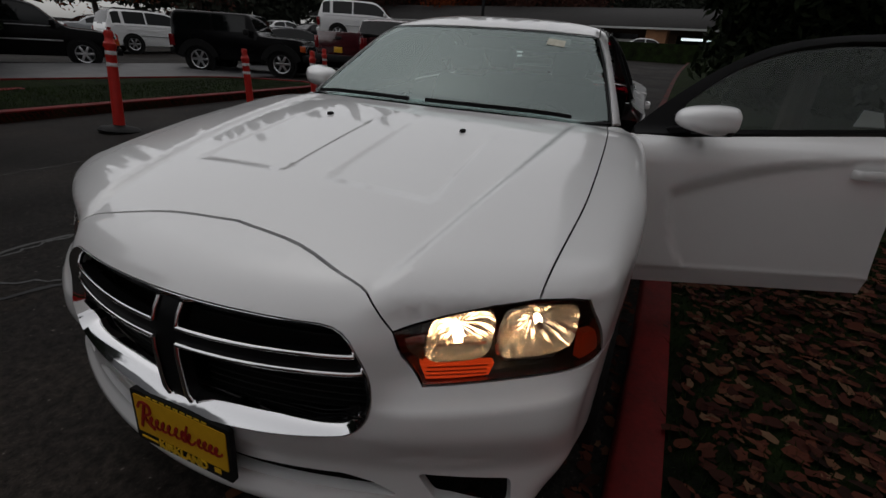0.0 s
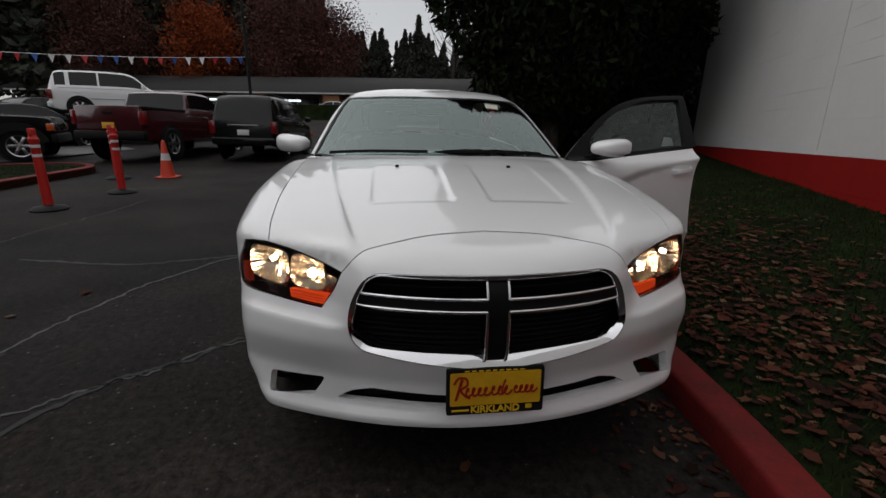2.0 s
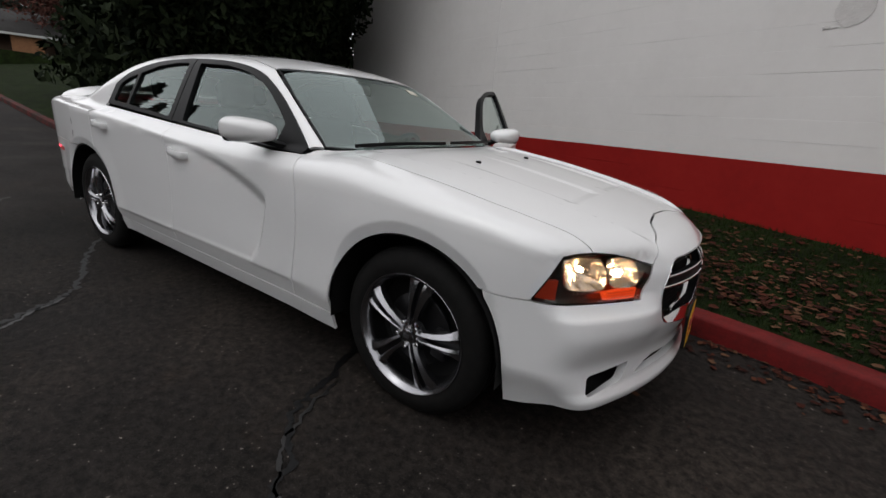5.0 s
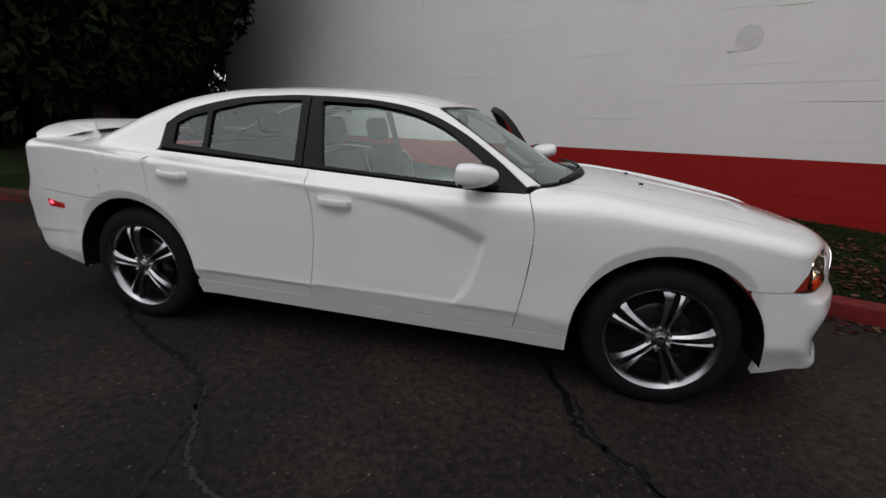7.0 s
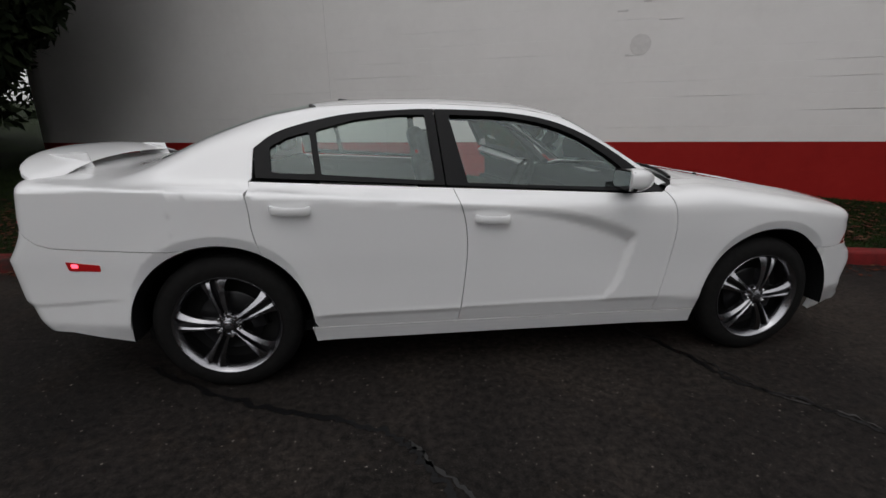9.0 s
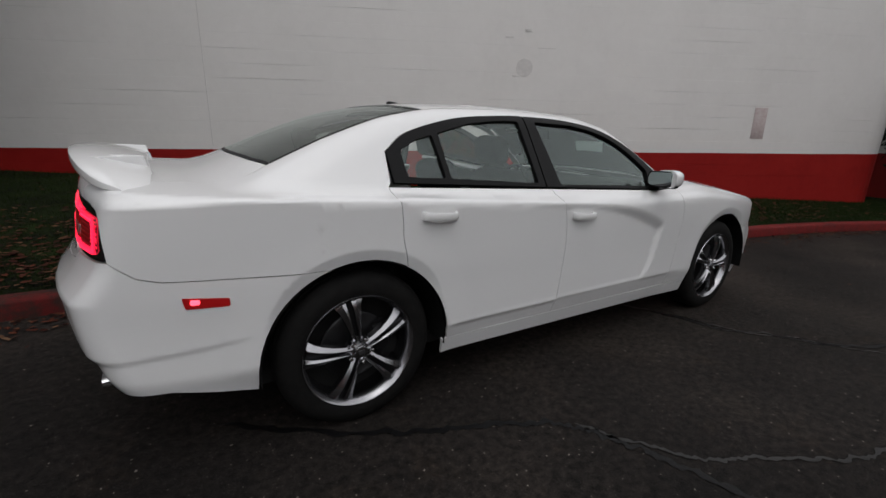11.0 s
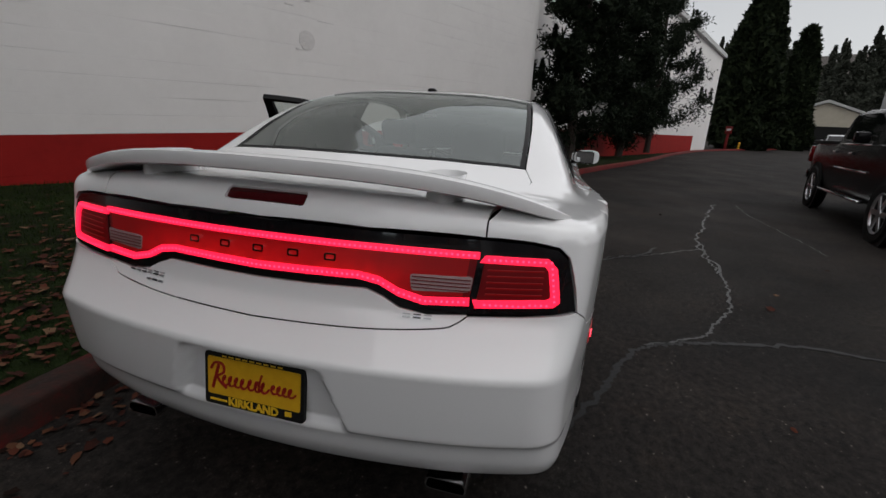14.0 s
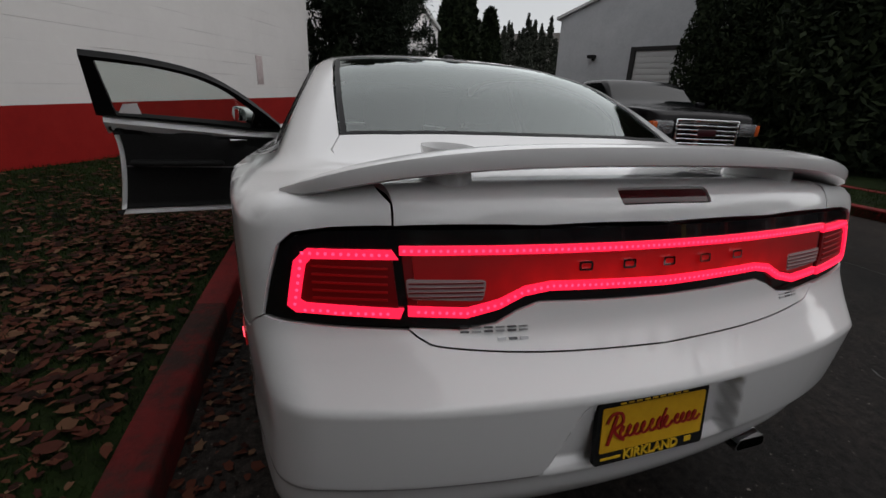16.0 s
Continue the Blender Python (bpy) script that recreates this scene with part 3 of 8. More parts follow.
def front_x(a, z):
    c = pchip(z, (0.18, 2.385), (0.24, 2.41), (0.305, 2.438), (0.345, 2.420), (0.42, 2.415), (0.50, 2.435), (0.57, 2.452), (0.66, 2.452), (0.74, 2.440), (0.80, 2.412), (0.86, 2.36), (0.95, 2.24), (1.1, 2.0))
    bow = pchip(z, (0.2, 0.34), (0.5, 0.41), (0.68, 0.48), (0.8, 0.45), (0.9, 0.40))
    x = c - bow * a * a
    # sunken headlamp cheeks, beside the raised grille surround
    cheek = sstep(0.40, 0.52, a - 0.10 * (0.80 - z)) * sstep(0.62, 0.70, z) * sstep(0.86, 0.80, z)
    # ledge of the bumper below the lamps
    ledge = sstep(0.42, 0.56, a) * sstep(0.650, 0.612, z) * sstep(0.43, 0.60, z)
    return x - 0.030 * cheek + 0.020 * ledge


def rear_x(a, z):
    c = pchip(z, (0.25, 2.40), (0.33, 2.49), (0.42, 2.548), (0.488, 2.570), (0.500, 2.578), (0.516, 2.592), (0.530, 2.595), (0.708, 2.617), (0.718, 2.618), (0.726, 2.612), (0.80, 2.562), (0.86, 2.534), (0.95, 2.522), (1.03, 2.508), (1.10, 2.495), (1.16, 2.46))
    x = c - 0.17 * a * a - 0.10 * np.maximum(a - 0.55, 0) ** 1.5
    # sunken bay of the number plate
    hw = 0.268 - 0.34 * (z - 0.503)
    bay = sstep(hw + 0.018, hw - 0.018, a) * sstep(0.706, 0.680, z) * sstep(0.490, 0.525, z)
    return x - 0.040 * bay


def roof_z(x, a):
    c = pchip(x, (-2.4, 0.93), (-2.1, 1.085), (-1.95, 1.162), (-1.81, 1.224), (-1.55, 1.340), (-1.25, 1.436), (-0.93, 1.482), (-0.48, 1.499), (0.0, 1.484), (0.31, 1.434), (0.6, 1.33))
    return c - 0.048 * (a / 0.62) ** 2.8


def cabin_y(x, z):
    g = pchip(x, (-2.2, 0.77), (-1.9, 0.822), (-1.35, 0.845), (-0.4, 0.842), (0.4, 0.825), (0.9, 0.795))
    up = np.maximum(z, 0.98)
    return g - 0.50 * (up - 1.03) - 0.10 * np.maximum(z - 1.03, 0) ** 2 - 0.8 * np.maximum(0.98 - z, 0)


def screen_x(a, z):
    return 1.012 - 1.70 * (z - 1.033) - 0.22 * a * a


def body(P):
    """Below nought inside the car's skin, above it outside."""
    x, a, z = P[..., 0], np.abs(P[..., 1]), P[..., 2]
    low = smax(a - side_y(x, z), z - top_z(x, a), 0.014 + 0.048 * sstep(-1.5, -0.6, x))
    low = smax(low, (x - front_x(a, z)) * 0.95, 0.055)
    low = smax(low, -x - rear_x(a, z), 0.06)
    cab = smax((a - cabin_y(x, z)) * 0.88, (z - roof_z(x, a)) * 0.94, 0.065)
    cab = smax(cab, (x - screen_x(a, z)) * 0.5, 0.03)
    cab = np.maximum(np.maximum(cab, -x - 2.15), 0.78 - z)
    return smin(low, cab, 0.035 + 0.022 * sstep(-1.55, -1.95, x))


def solve(o, d, reach=3.4, n=60):
    """First places where rays from o along d meet the skin."""
    o, d = np.asarray(o, float), np.asarray(d, float)
    ts = np.linspace(0, reach, n)
    lo, hi, found = np.zeros(len(o)), np.full(len(o), reach), np.zeros(len(o), bool)
    for a, b in zip(ts, ts[1:]):
        inside = body(o + d * b) < 0
        new_hit = inside & ~found
        lo[new_hit], hi[new_hit] = a, b
        found |= inside
    for _ in range(19):
        mid = (lo + hi) / 2
        inside = body(o + d * mid[:, None]) < 0
        hi = np.where(inside, mid, hi)
        lo = np.where(inside, lo, mid)
    return o + d * hi[:, None]


def normals(P, e=0.003):
    g = np.stack([body(P + e * np.eye(3)[i]) - body(P - e * np.eye(3)[i]) for i in range(3)], -1)
    return g / np.linalg.norm(g, axis=-1, keepdims=True)


class Flat:
    """Views of the skin along one direction: d, and two axes across it."""

    def __init__(self, d, u, v):
        self.d, self.u, self.v = (np.array(Vector(k).normalized()) for k in (d, u, v))

    def rays(self, q):
        q = np.asarray(q, float)
        o = q[:, :1] * self.u + q[:, 1:2] * self.v - self.d * 3.4
        return o, np.broadcast_to(self.d, o.shape)

    def flat(self, P):
        P = np.asarray(P, float)
        return np.stack([P @ self.u, P @ self.v], -1)


class Round:
    """Views of the skin from all round an upright axis at cx: arc metres and height."""

    def __init__(self, cx, ahead=1, r=0.9):
        self.cx, self.ahead, self.r = cx, ahead, r

    def rays(self, q):
        q = np.asarray(q, float)
        a = q[:, 0] / self.r
        w = np.stack([self.ahead * np.cos(a), np.sin(a), 0 * a], -1)
        o = np.stack([self.cx + 0 * a, 0 * a, q[:, 1]], -1) + w * 1.9
        return o, -w

    def flat(self, P):
        P = np.asarray(P, float)
        return np.stack([np.arctan2(P[:, 1], self.ahead * (P[:, 0] - self.cx)) * self.r, P[:, 2]], -1)


SIDE = Flat((0, 1, 0), (1, 0, 0), (0, 0, 1))
TOP = Flat((0, 0, -1), (1, 0, 0), (0, 1, 0))
NOSE = Flat((-1, 0, 0), (0, 1, 0), (0, 0, 1))
TAIL = Flat((1, 0, 0), (0, 1, 0), (0, 0, 1))
SHOULDER = Flat((0, 0.75, -0.66), (1, 0, 0), (0, 0.66, 0.75))
PROW = Flat((-0.6, 0, -0.8), (0, 1, 0), (-0.8, 0, 0.6))
STERN = Flat((0.72, 0, -0.69), (0, 1, 0), (0.69, 0, 0.72))
BUMPER_F = Round(1.55, 1)
BUMPER_R = Round(-1.65, -1)


def on(view, pts):
    """Places on the skin as one view sees them."""
    return solve(*view.rays(np.asarray(pts, float)))


def inside_poly(q, poly):
    x, y = q[:, 0], q[:, 1]
    c = np.zeros(len(q), bool)
    p = np.asarray(poly)
    for (x1, y1), (x2, y2) in zip(p, np.roll(p, -1, 0)):
        c ^= ((y1 > y) != (y2 > y)) & (x < (x2 - x1) * (y - y1) / (y2 - y1 + 1e-12) + x1)
    return c


def even(poly, h, closed=True):
    out = []
    k = len(poly)
    for i in range(k if closed else k - 1):
        a, b = np.array(poly[i]), np.array(poly[(i + 1) % k])
        n = max(1, int(math.ceil(np.linalg.norm(b - a) / h)))
        out += [a + (b - a) * j / n for j in range(n)]
    if not closed:
        out.append(np.array(poly[-1]))
    return out


def shrunk(poly, d):
    """The outline drawn in by d."""
    p = np.asarray(poly, float)
    area = np.sum(p[:, 0] * np.roll(p[:, 1], -1) - np.roll(p[:, 0], -1) * p[:, 1])
    a, b = p - np.roll(p, 1, 0), np.roll(p, -1, 0) - p
    na, nb = (np.stack([-k[:, 1], k[:, 0]], -1) / (np.linalg.norm(k, axis=1, keepdims=True) + 1e-9) for k in (a, b))
    n = na + nb
    n /= np.maximum(np.linalg.norm(n, axis=1, keepdims=True), 0.6)
    return p + n * d * (1 if area > 0 else -1)


from mathutils import geometry


def skin_mesh(name, view, outline, holes=(), h=0.03, sink=0.0, gap=0.002, edge=0.014, mirror=False, lift=None, guides=()):
    """A panel: the part of the skin inside an outline that view sees, with its edges turned in.
    sink: how far it lies below the skin; lift(P): a further height off it."""
    rims = [shrunk(even(outline, h), gap)] + [shrunk(even(o, h), -gap) for o in holes]
    lo, hi = rims[0].min(0), rims[0].max(0)
    gx = np.arange(lo[0] + h * 0.4, hi[0], h)
    gy = np.arange(lo[1] + h * 0.4, hi[1], h * 0.87)
    grid = np.array([(x + (h / 2 if j % 2 else 0), y) for j, y in enumerate(gy) for x in gx]).reshape(-1, 2)
    keep = inside_poly(grid, rims[0])
    for r in rims[1:]:
        keep &= ~inside_poly(grid, r)
    grid = grid[keep]
    if len(grid):
        allrim = np.concatenate(rims)
        near = np.min(np.linalg.norm(grid[:, None] - allrim[None], axis=2), axis=1)
        grid = grid[near > h * 0.45]
    lines = []
    for g in guides:
        g = np.array(even(view.flat(np.asarray(g, float)), h * 0.8, False))
        ok = inside_poly(g, rims[0])
        for r in rims[1:]:
            ok &= ~inside_poly(g, r)
        ok &= np.min(np.linalg.norm(g[:, None] - np.concatenate(rims)[None], axis=2), axis=1) > h * 0.3
        lines.append((g, ok))
        if ok.any() and len(grid):
            grid = grid[np.min(np.linalg.norm(grid[:, None] - g[ok][None], axis=2), axis=1) > h * 0.38]
    pts, edges = [], []
    for g, ok in lines:
        for k in range(len(g)):
            if ok[k]:
                pts.append(Vector(g[k]))
                if k and ok[k - 1]:
                    edges.append((len(pts) - 2, len(pts) - 1))
    for r in rims:
        b = len(pts)
        pts += [Vector(q) for q in r]
        edges += [(b + i, b + (i + 1) % len(r)) for i in range(len(r))]
    pts += [Vector(q) for q in grid]
    v2, _, tris, _, _, _ = geometry.delaunay_2d_cdt(pts, edges, [], 0, 1e-6)
    q = np.array([tuple(v) for v in v2])
    tris = np.array([t for t in tris if len(t) == 3])
    c = q[tris].mean(1)
    ok = inside_poly(c, rims[0])
    for r in rims[1:]:
        ok &= ~inside_poly(c, r)
    tris = tris[ok]
    P = solve(*view.rays(q))
    N = normals(P)
    if sink or lift is not None:
        P = P - N * (sink if lift is None else (sink - lift(P))[:, None])
    # outward winding
    t0 = np.cross(P[tris[:, 1]] - P[tris[:, 0]], P[tris[:, 2]] - P[tris[:, 0]])
    flip = (t0 * N[tris[:, 0]]).sum(1) < 0
    tris[flip] = tris[flip][:, ::-1]
    verts, norms, faces = [tuple(p) for p in P], [tuple(n) for n in N], [tuple(int(i) for i in t) for t in tris]
    # turned-in edges
    count = {}
    for t in faces:
        for i in range(3):
            e = (t[i], t[(i + 1) % 3])
            count[e] = count.get(e, 0) + 1
    rim = [e for e in count if (e[1], e[0]) not in count]
    if edge:
        top, low = {}, {}
        for a, b in rim:
            for k in (a, b):
                if k not in top:
                    # a small rounding, then the turned edge
                    top[k] = len(verts)
                    verts.append(verts[k]); norms.append(norms[k])
                    low[k] = len(verts)
                    verts.append(tuple(P[k] - N[k] * edge)); norms.append(norms[k])
        for a, b in rim:
            faces.append((b, a, low[a], low[b]))
    me = bpy.data.meshes.new(name)
    if mirror:
        verts = [(x, -y, z) for x, y, z in verts]
        norms = [(x, -y, z) for x, y, z in norms]
        faces = [f[::-1] for f in faces]
    me.from_pydata(verts, [], faces)
    smooth(me)
    nt = len(tris)
    flat_faces = [p.index >= nt for p in me.polygons]
    me.polygons.foreach_set("use_smooth", [not k for k in flat_faces])
    loops = []
    for p in me.polygons:
        for vi in p.vertices:
            loops.append(norms[vi] if p.index < nt else tuple(p.normal))
    if lift is None:
        me.normals_split_custom_set(loops)
    return me


def panel(name, parent, material, view, outline, label="", both=False, **kw):
    """A panel of the skin as a mesh object; both: with its twin on the other side."""
    out = []
    for mir in ((False, True) if both else (False,)):
        me = skin_mesh(name, view, outline, mirror=mir, **kw)
        me.materials.append(material)
        ob = new(name, me)
        ob.parent = parent
        if label:
            ob["label"] = label
        out.append(ob)
    return out if both else out[0]

# ---- the white saloon: panels ----
def tilted(d):
    """A view along d, with x kept as far as it goes as its first axis."""
    d = Vector(d).normalized()
    u = (Vector((1, 0, 0)) - d * d.x)
    if u.length < 0.5:
        u = Vector((0, 1, 0)) - d * d.y
    u.normalize()
    return Flat(d, u, d.cross(u) if d.cross(u).z > 0 else -d.cross(u))


FLANK = tilted((0.26, 0.72, -0.62))
WING = tilted((-0.22, 0.74, -0.60))
CORNER = tilted((-0.80, 0.60, 0.0))
SCREEN = Flat((-0.5, 0, -0.866), (0, 1, 0), (-0.866, 0, 0.5))
BACK = Flat((0.42, 0, -0.91), (0, 1, 0), (0.91, 0, 0.42))


def S(*p):
    return [tuple(q) for q in on(SIDE, p)]


def T(*p):
    return [tuple(q) for q in on(TOP, p)]


def N(*p):
    return [tuple(q) for q in on(NOSE, p)]


def R(*p):
    return [tuple(q) for q in on(TAIL, p)]


def close(view, pts, h=0.02):
    """Closely spaced places on the skin along a line that one view sees."""
    return [tuple(q) for q in on(view, np.array(even(pts, h, False)))]


def to(view, pts):
    return [tuple(q) for q in view.flat(np.array(pts))]


def flip(pts):
    """The other half of a line, mirrored and run backwards."""
    return [(-y, z) for y, z in reversed(pts)]


def arch(cx, a0, a1, n=22, r=ARCH_R):
    return [(cx + r * math.cos(radians(a0 + (a1 - a0) * i / n)), HUB_Z + r * math.sin(radians(a0 + (a1 - a0) * i / n))) for i in range(n + 1)]


def arch_angle(z):
    return math.degrees(math.asin((z - HUB_Z) / ARCH_R))


def arch_guides(cx):
    """Lines round a wheel opening, on both sides of its chamfer's edge."""
    out = []
    for k in (0.35, 0.85, 1.15):
        row = []
        for a in range(12, 170, 4):
            c, q = math.cos(radians(a)), math.sin(radians(a))
            r = ARCH_R + 0.004 + 0.048 * float(sstep(0.25, 0.85, q)) * k
            row.append((cx + r * c, HUB_Z + r * q))
        out.append(S(*row))
    return out


def crease_guides(x0, x1, off=(-0.010, 0.004)):
    return [S(*[(x, float(shoulder(x)) + d) for x in np.arange(x0, x1, 0.03)]) for d in off]


saloon = thing("car", "white four-door saloon, lights on, one front door open, wet paint", "car")

GAP_F = bent([(0.815, 1.012), (0.850, 0.90), (0.858, 0.78), (0.835, 0.55), (0.797, 0.322)], 5)
GAP_M = bent([(-0.372, 1.045), (-0.322, 0.90), (-0.306, 0.745), (-0.318, 0.55), (-0.345, 0.327)], 5)
GAP_R = bent([(-1.366, 1.085), (-1.352, 0.95), (-1.347, 0.87), (-1.318, 0.742)], 4)
DLO_TOP = bent([(-1.348, 1.235), (-1.22, 1.318), (-0.94, 1.392), (-0.66, 1.420), (-0.43, 1.428), (-0.08, 1.417), (0.20, 1.374), (0.42, 1.287), (0.62, 1.165), (0.795, 1.035)], 5)
DLO_LOW = [(0.795, 1.005), (0.60, 1.008), (-0.45, 1.056), (-1.335, 1.098)]
SILL = [(-1.08, 0.332), (-0.345, 0.327), (0.797, 0.322)]

# sides behind the front wings: rear wing, rear pillar, roof rail and screen pillar in one pressing
screen_edge = T((0.865, -0.768), (0.70, -0.725), (0.50, -0.670), (0.285, -0.598))
roof_edge = T((0.285, -0.598), (0.05, -0.578), (-0.5, -0.565), (-1.06, -0.560))
back_edge = T((-1.06, -0.560), (-1.35, -0.592), (-1.60, -0.612), (-1.83, -0.622))
deck_edge = T((-1.83, -0.622), (-1.90, -0.652), (-2.1, -0.635), (-2.3, -0.600), (-2.43, -0.588)) + R((-0.588, 1.075), (-0.588, 1.052))
lamp_top = R((-0.588, 1.052), (-0.70, 1.046), (-0.765, 1.034))
lamp_out = R((-0.765, 1.034), (-0.792, 1.010), (-0.808, 0.96), (-0.822, 0.90), (-0.828, 0.868))
seam_r = close(SIDE, [(-2.372, 0.858), (-2.31, 0.812), (-2.24, 0.795), (-1.95, 0.782), (REAR_AXLE - ARCH_R * math.cos(radians(arch_angle(0.772))), 0.772)])
arch_r = S(*arch(REAR_AXLE, 180 - arch_angle(0.772), arch_angle(0.742) + 0, 24))
quarter = (screen_edge[:-1] + roof_edge[:-1] + back_edge[:-1] + deck_edge[:-1] + lamp_top[:-1] + lamp_out + seam_r[:-1] + arch_r
           + S(*reversed(GAP_R)) + S((-1.352, 1.10)) + S(*DLO_TOP))
panel("rear_wing", saloon, white_paint, FLANK, to(FLANK, quarter), both=True, h=0.026, guides=arch_guides(REAR_AXLE) + crease_guides(-2.40, -1.38))

# front wings
HOOD_TIP = N((-0.730, 0.848))[0]
hood_edge = close(TOP, bent([(0.905, -0.748), (1.10, -0.762), (1.40, -0.768), (1.75, -0.764), (2.0, -0.744), (HOOD_TIP[0], -0.730)], 6), 0.03)[:-1]
lamp_upper = close(NOSE, [(-0.730, 0.848), (-0.79, 0.846), (-0.826, 0.838)], 0.015)
lamp_back = [tuple(p) for p in (S((2.045, 0.765), (2.02, 0.715), (2.0, 0.678)))]
seam_f = close(SIDE, [(2.0, 0.676), (1.93, 0.670), (FRONT_AXLE + ARCH_R * math.cos(radians(arch_angle(0.668))), 0.668)])
arch_f = S(*arch(FRONT_AXLE, arch_angle(0.668), 182, 26)) + S((FRONT_AXLE - ARCH_R - 0.001, 0.318))
wing = hood_edge + lamp_upper + lamp_back + seam_f[1:-1] + arch_f + S(*reversed(GAP_F))[0:] + S((0.84, 1.028))
panel("front_wing", saloon, white_paint, WING, to(WING, wing), both=True, h=0.024, guides=arch_guides(FRONT_AXLE))

# doors; the driver's stands open
front_door = GAP_F + list(reversed(SILL[1:2])) + list(reversed(GAP_M)) + [(-0.45, 1.056)][:0] + [(0.60, 1.006)]
rear_door = GAP_M + [(-1.08, 0.332), (REAR_AXLE + ARCH_R * math.cos(radians(2)), 0.377)] + arch(REAR_AXLE, 4, arch_angle(0.742), 14) + list(reversed(GAP_R))
fd = panel("front_door", saloon, white_paint, SIDE, front_door, both=True, h=0.022, guides=crease_guides(-0.34, 0.40))
rd = panel("rear_door", saloon, white_paint, SIDE, rear_door, both=True, h=0.024, guides=crease_guides(-1.32, -0.36) + arch_guides(REAR_AXLE))
sill_out = [(-1.115, 0.335), (1.075, 0.320), (1.075, 0.222), (-1.10, 0.240)]
panel("sill", saloon, white_paint, SIDE, sill_out, both=True, h=0.03, gap=0.0055)

# black window surround with three panes a side
F_GLASS = rounded([(-0.292, 1.066), (-0.372, 1.398)] + bent([(-0.08, 1.392), (0.14, 1.358), (0.33, 1.292), (0.50, 1.190), (0.585, 1.125)], 4) + [(0.572, 1.030)], 0.012, 3)
R_GLASS = rounded([(-1.025, 1.112), (-1.052, 1.318)] + bent([(-0.85, 1.370), (-0.65, 1.393), (-0.50, 1.397)], 4) + [(-0.462, 1.078)], 0.012, 3)
Q_GLASS = rounded([(-1.262, 1.124), (-1.272, 1.238), (-1.19, 1.282), (-1.085, 1.310), (-1.058, 1.114)], 0.014, 3)
FRAME_F = rounded([(-0.405, 1.055), (-0.445, 1.427)] + [p for p in DLO_TOP if p[0] > -0.42] + [(0.80, 1.007), (0.60, 1.010)], 0.004, 2)
FRAME_R = rounded([p for p in DLO_TOP if p[0] < -0.455] + [(-0.452, 1.427), (-0.412, 1.055)] + [(-1.335, 1.099)], 0.004, 2)
ff = panel("window_frame", None, black_satin, SIDE, FRAME_F, holes=[F_GLASS], both=True, h=0.03, sink=-0.004, gap=0.001, edge=0.02, label="black window surround")
fr = panel("window_frame", None, black_satin, SIDE, FRAME_R, holes=[R_GLASS, Q_GLASS], both=True, h=0.03, sink=-0.004, gap=0.001, edge=0.02, label="black window surround")
gf = panel("window", None, window_glass, SIDE, F_GLASS, both=True, h=0.05, sink=0.012, gap=-0.004, edge=0, label="tinted front door window")
gr = panel("window", None, window_glass, SIDE, R_GLASS, both=True, h=0.05, sink=0.010, gap=-0.004, edge=0, label="tinted rear door window")
gq = panel("window", None, window_glass, SIDE, Q_GLASS, both=True, h=0.05, sink=0.010, gap=-0.004, edge=0, label="small tinted quarter window")
for i in (0, 1):
    ff[i].parent = gf[i].parent = fd[i]
    fr[i].parent = gr[i].parent = gq[i].parent = rd[i]
    for g in (gf[i], gr[i], gq[i]):
        g.visible_shadow = False

# roof, screens, boot lid, bonnet
top_line = T((0.285, -0.598), (0.325, -0.45), (0.352, -0.22), (0.360, 0.0))
back_line = T((-1.06, -0.560), (-1.095, -0.40), (-1.115, -0.2), (-1.12, 0.0))


def whole(half):
    """A line from the right to the middle, carried on to the left."""
    return list(half) + [(x, -y, z) for x, y, z in reversed(half[:-1])]


panel("roof", saloon, white_paint, TOP, to(TOP, [(x, -y, z) for x, y, z in reversed(roof_edge[1:])][0:] + [(x, -y, z) for x, y, z in top_line][0:-1] + top_line[::-1] + roof_edge[1:] + whole(back_line)[1:-1]), h=0.035)
cowl_line = T((0.865, -0.768), (0.965, -0.60), (1.03, -0.38), (1.058, -0.18), (1.066, 0.0))
screen_out = whole(cowl_line) + [(x, -y, z) for x, y, z in screen_edge[1:]] + [(x, -y, z) for x, y, z in top_line[1:]] + top_line[::-1][1:] + screen_edge[::-1][1:-1]
screen_uv = to(SCREEN, screen_out)
ws = panel("windshield", saloon, windshield_glass, SCREEN, screen_uv, h=0.05, sink=0.004, gap=0.003, edge=0.004, label="raked windshield mirroring the pale sky")
ws.visible_shadow = False
panel("windshield_border", saloon, black_satin, SCREEN, screen_uv, holes=[[tuple(p) for p in shrunk(even(screen_uv, 0.03), 0.020)]], h=0.03, sink=0.001, gap=0.004, edge=0, label="black printed border of the windshield")
base_line = T((-1.83, -0.622), (-1.875, -0.45), (-1.90, -0.22), (-1.905, 0.0))
back_out = whole(back_line) + [(x, -y, z) for x, y, z in back_edge[1:]] + whole(base_line)[::-1][1:] + back_edge[::-1][1:-1]
back_uv = to(BACK, back_out)
bl = panel("rear_window", saloon, rear_glass, BACK, back_uv, h=0.05, sink=0.004, gap=0.003, edge=0.004, label="tinted rear window mirroring sky and wall")
bl.visible_shadow = False
panel("rear_window_border", saloon, black_satin, BACK, back_uv, holes=[[tuple(p) for p in shrunk(even(back_uv, 0.03), 0.026)]], h=0.03, sink=0.001, gap=0.004, edge=0, label="black printed border of the rear window")

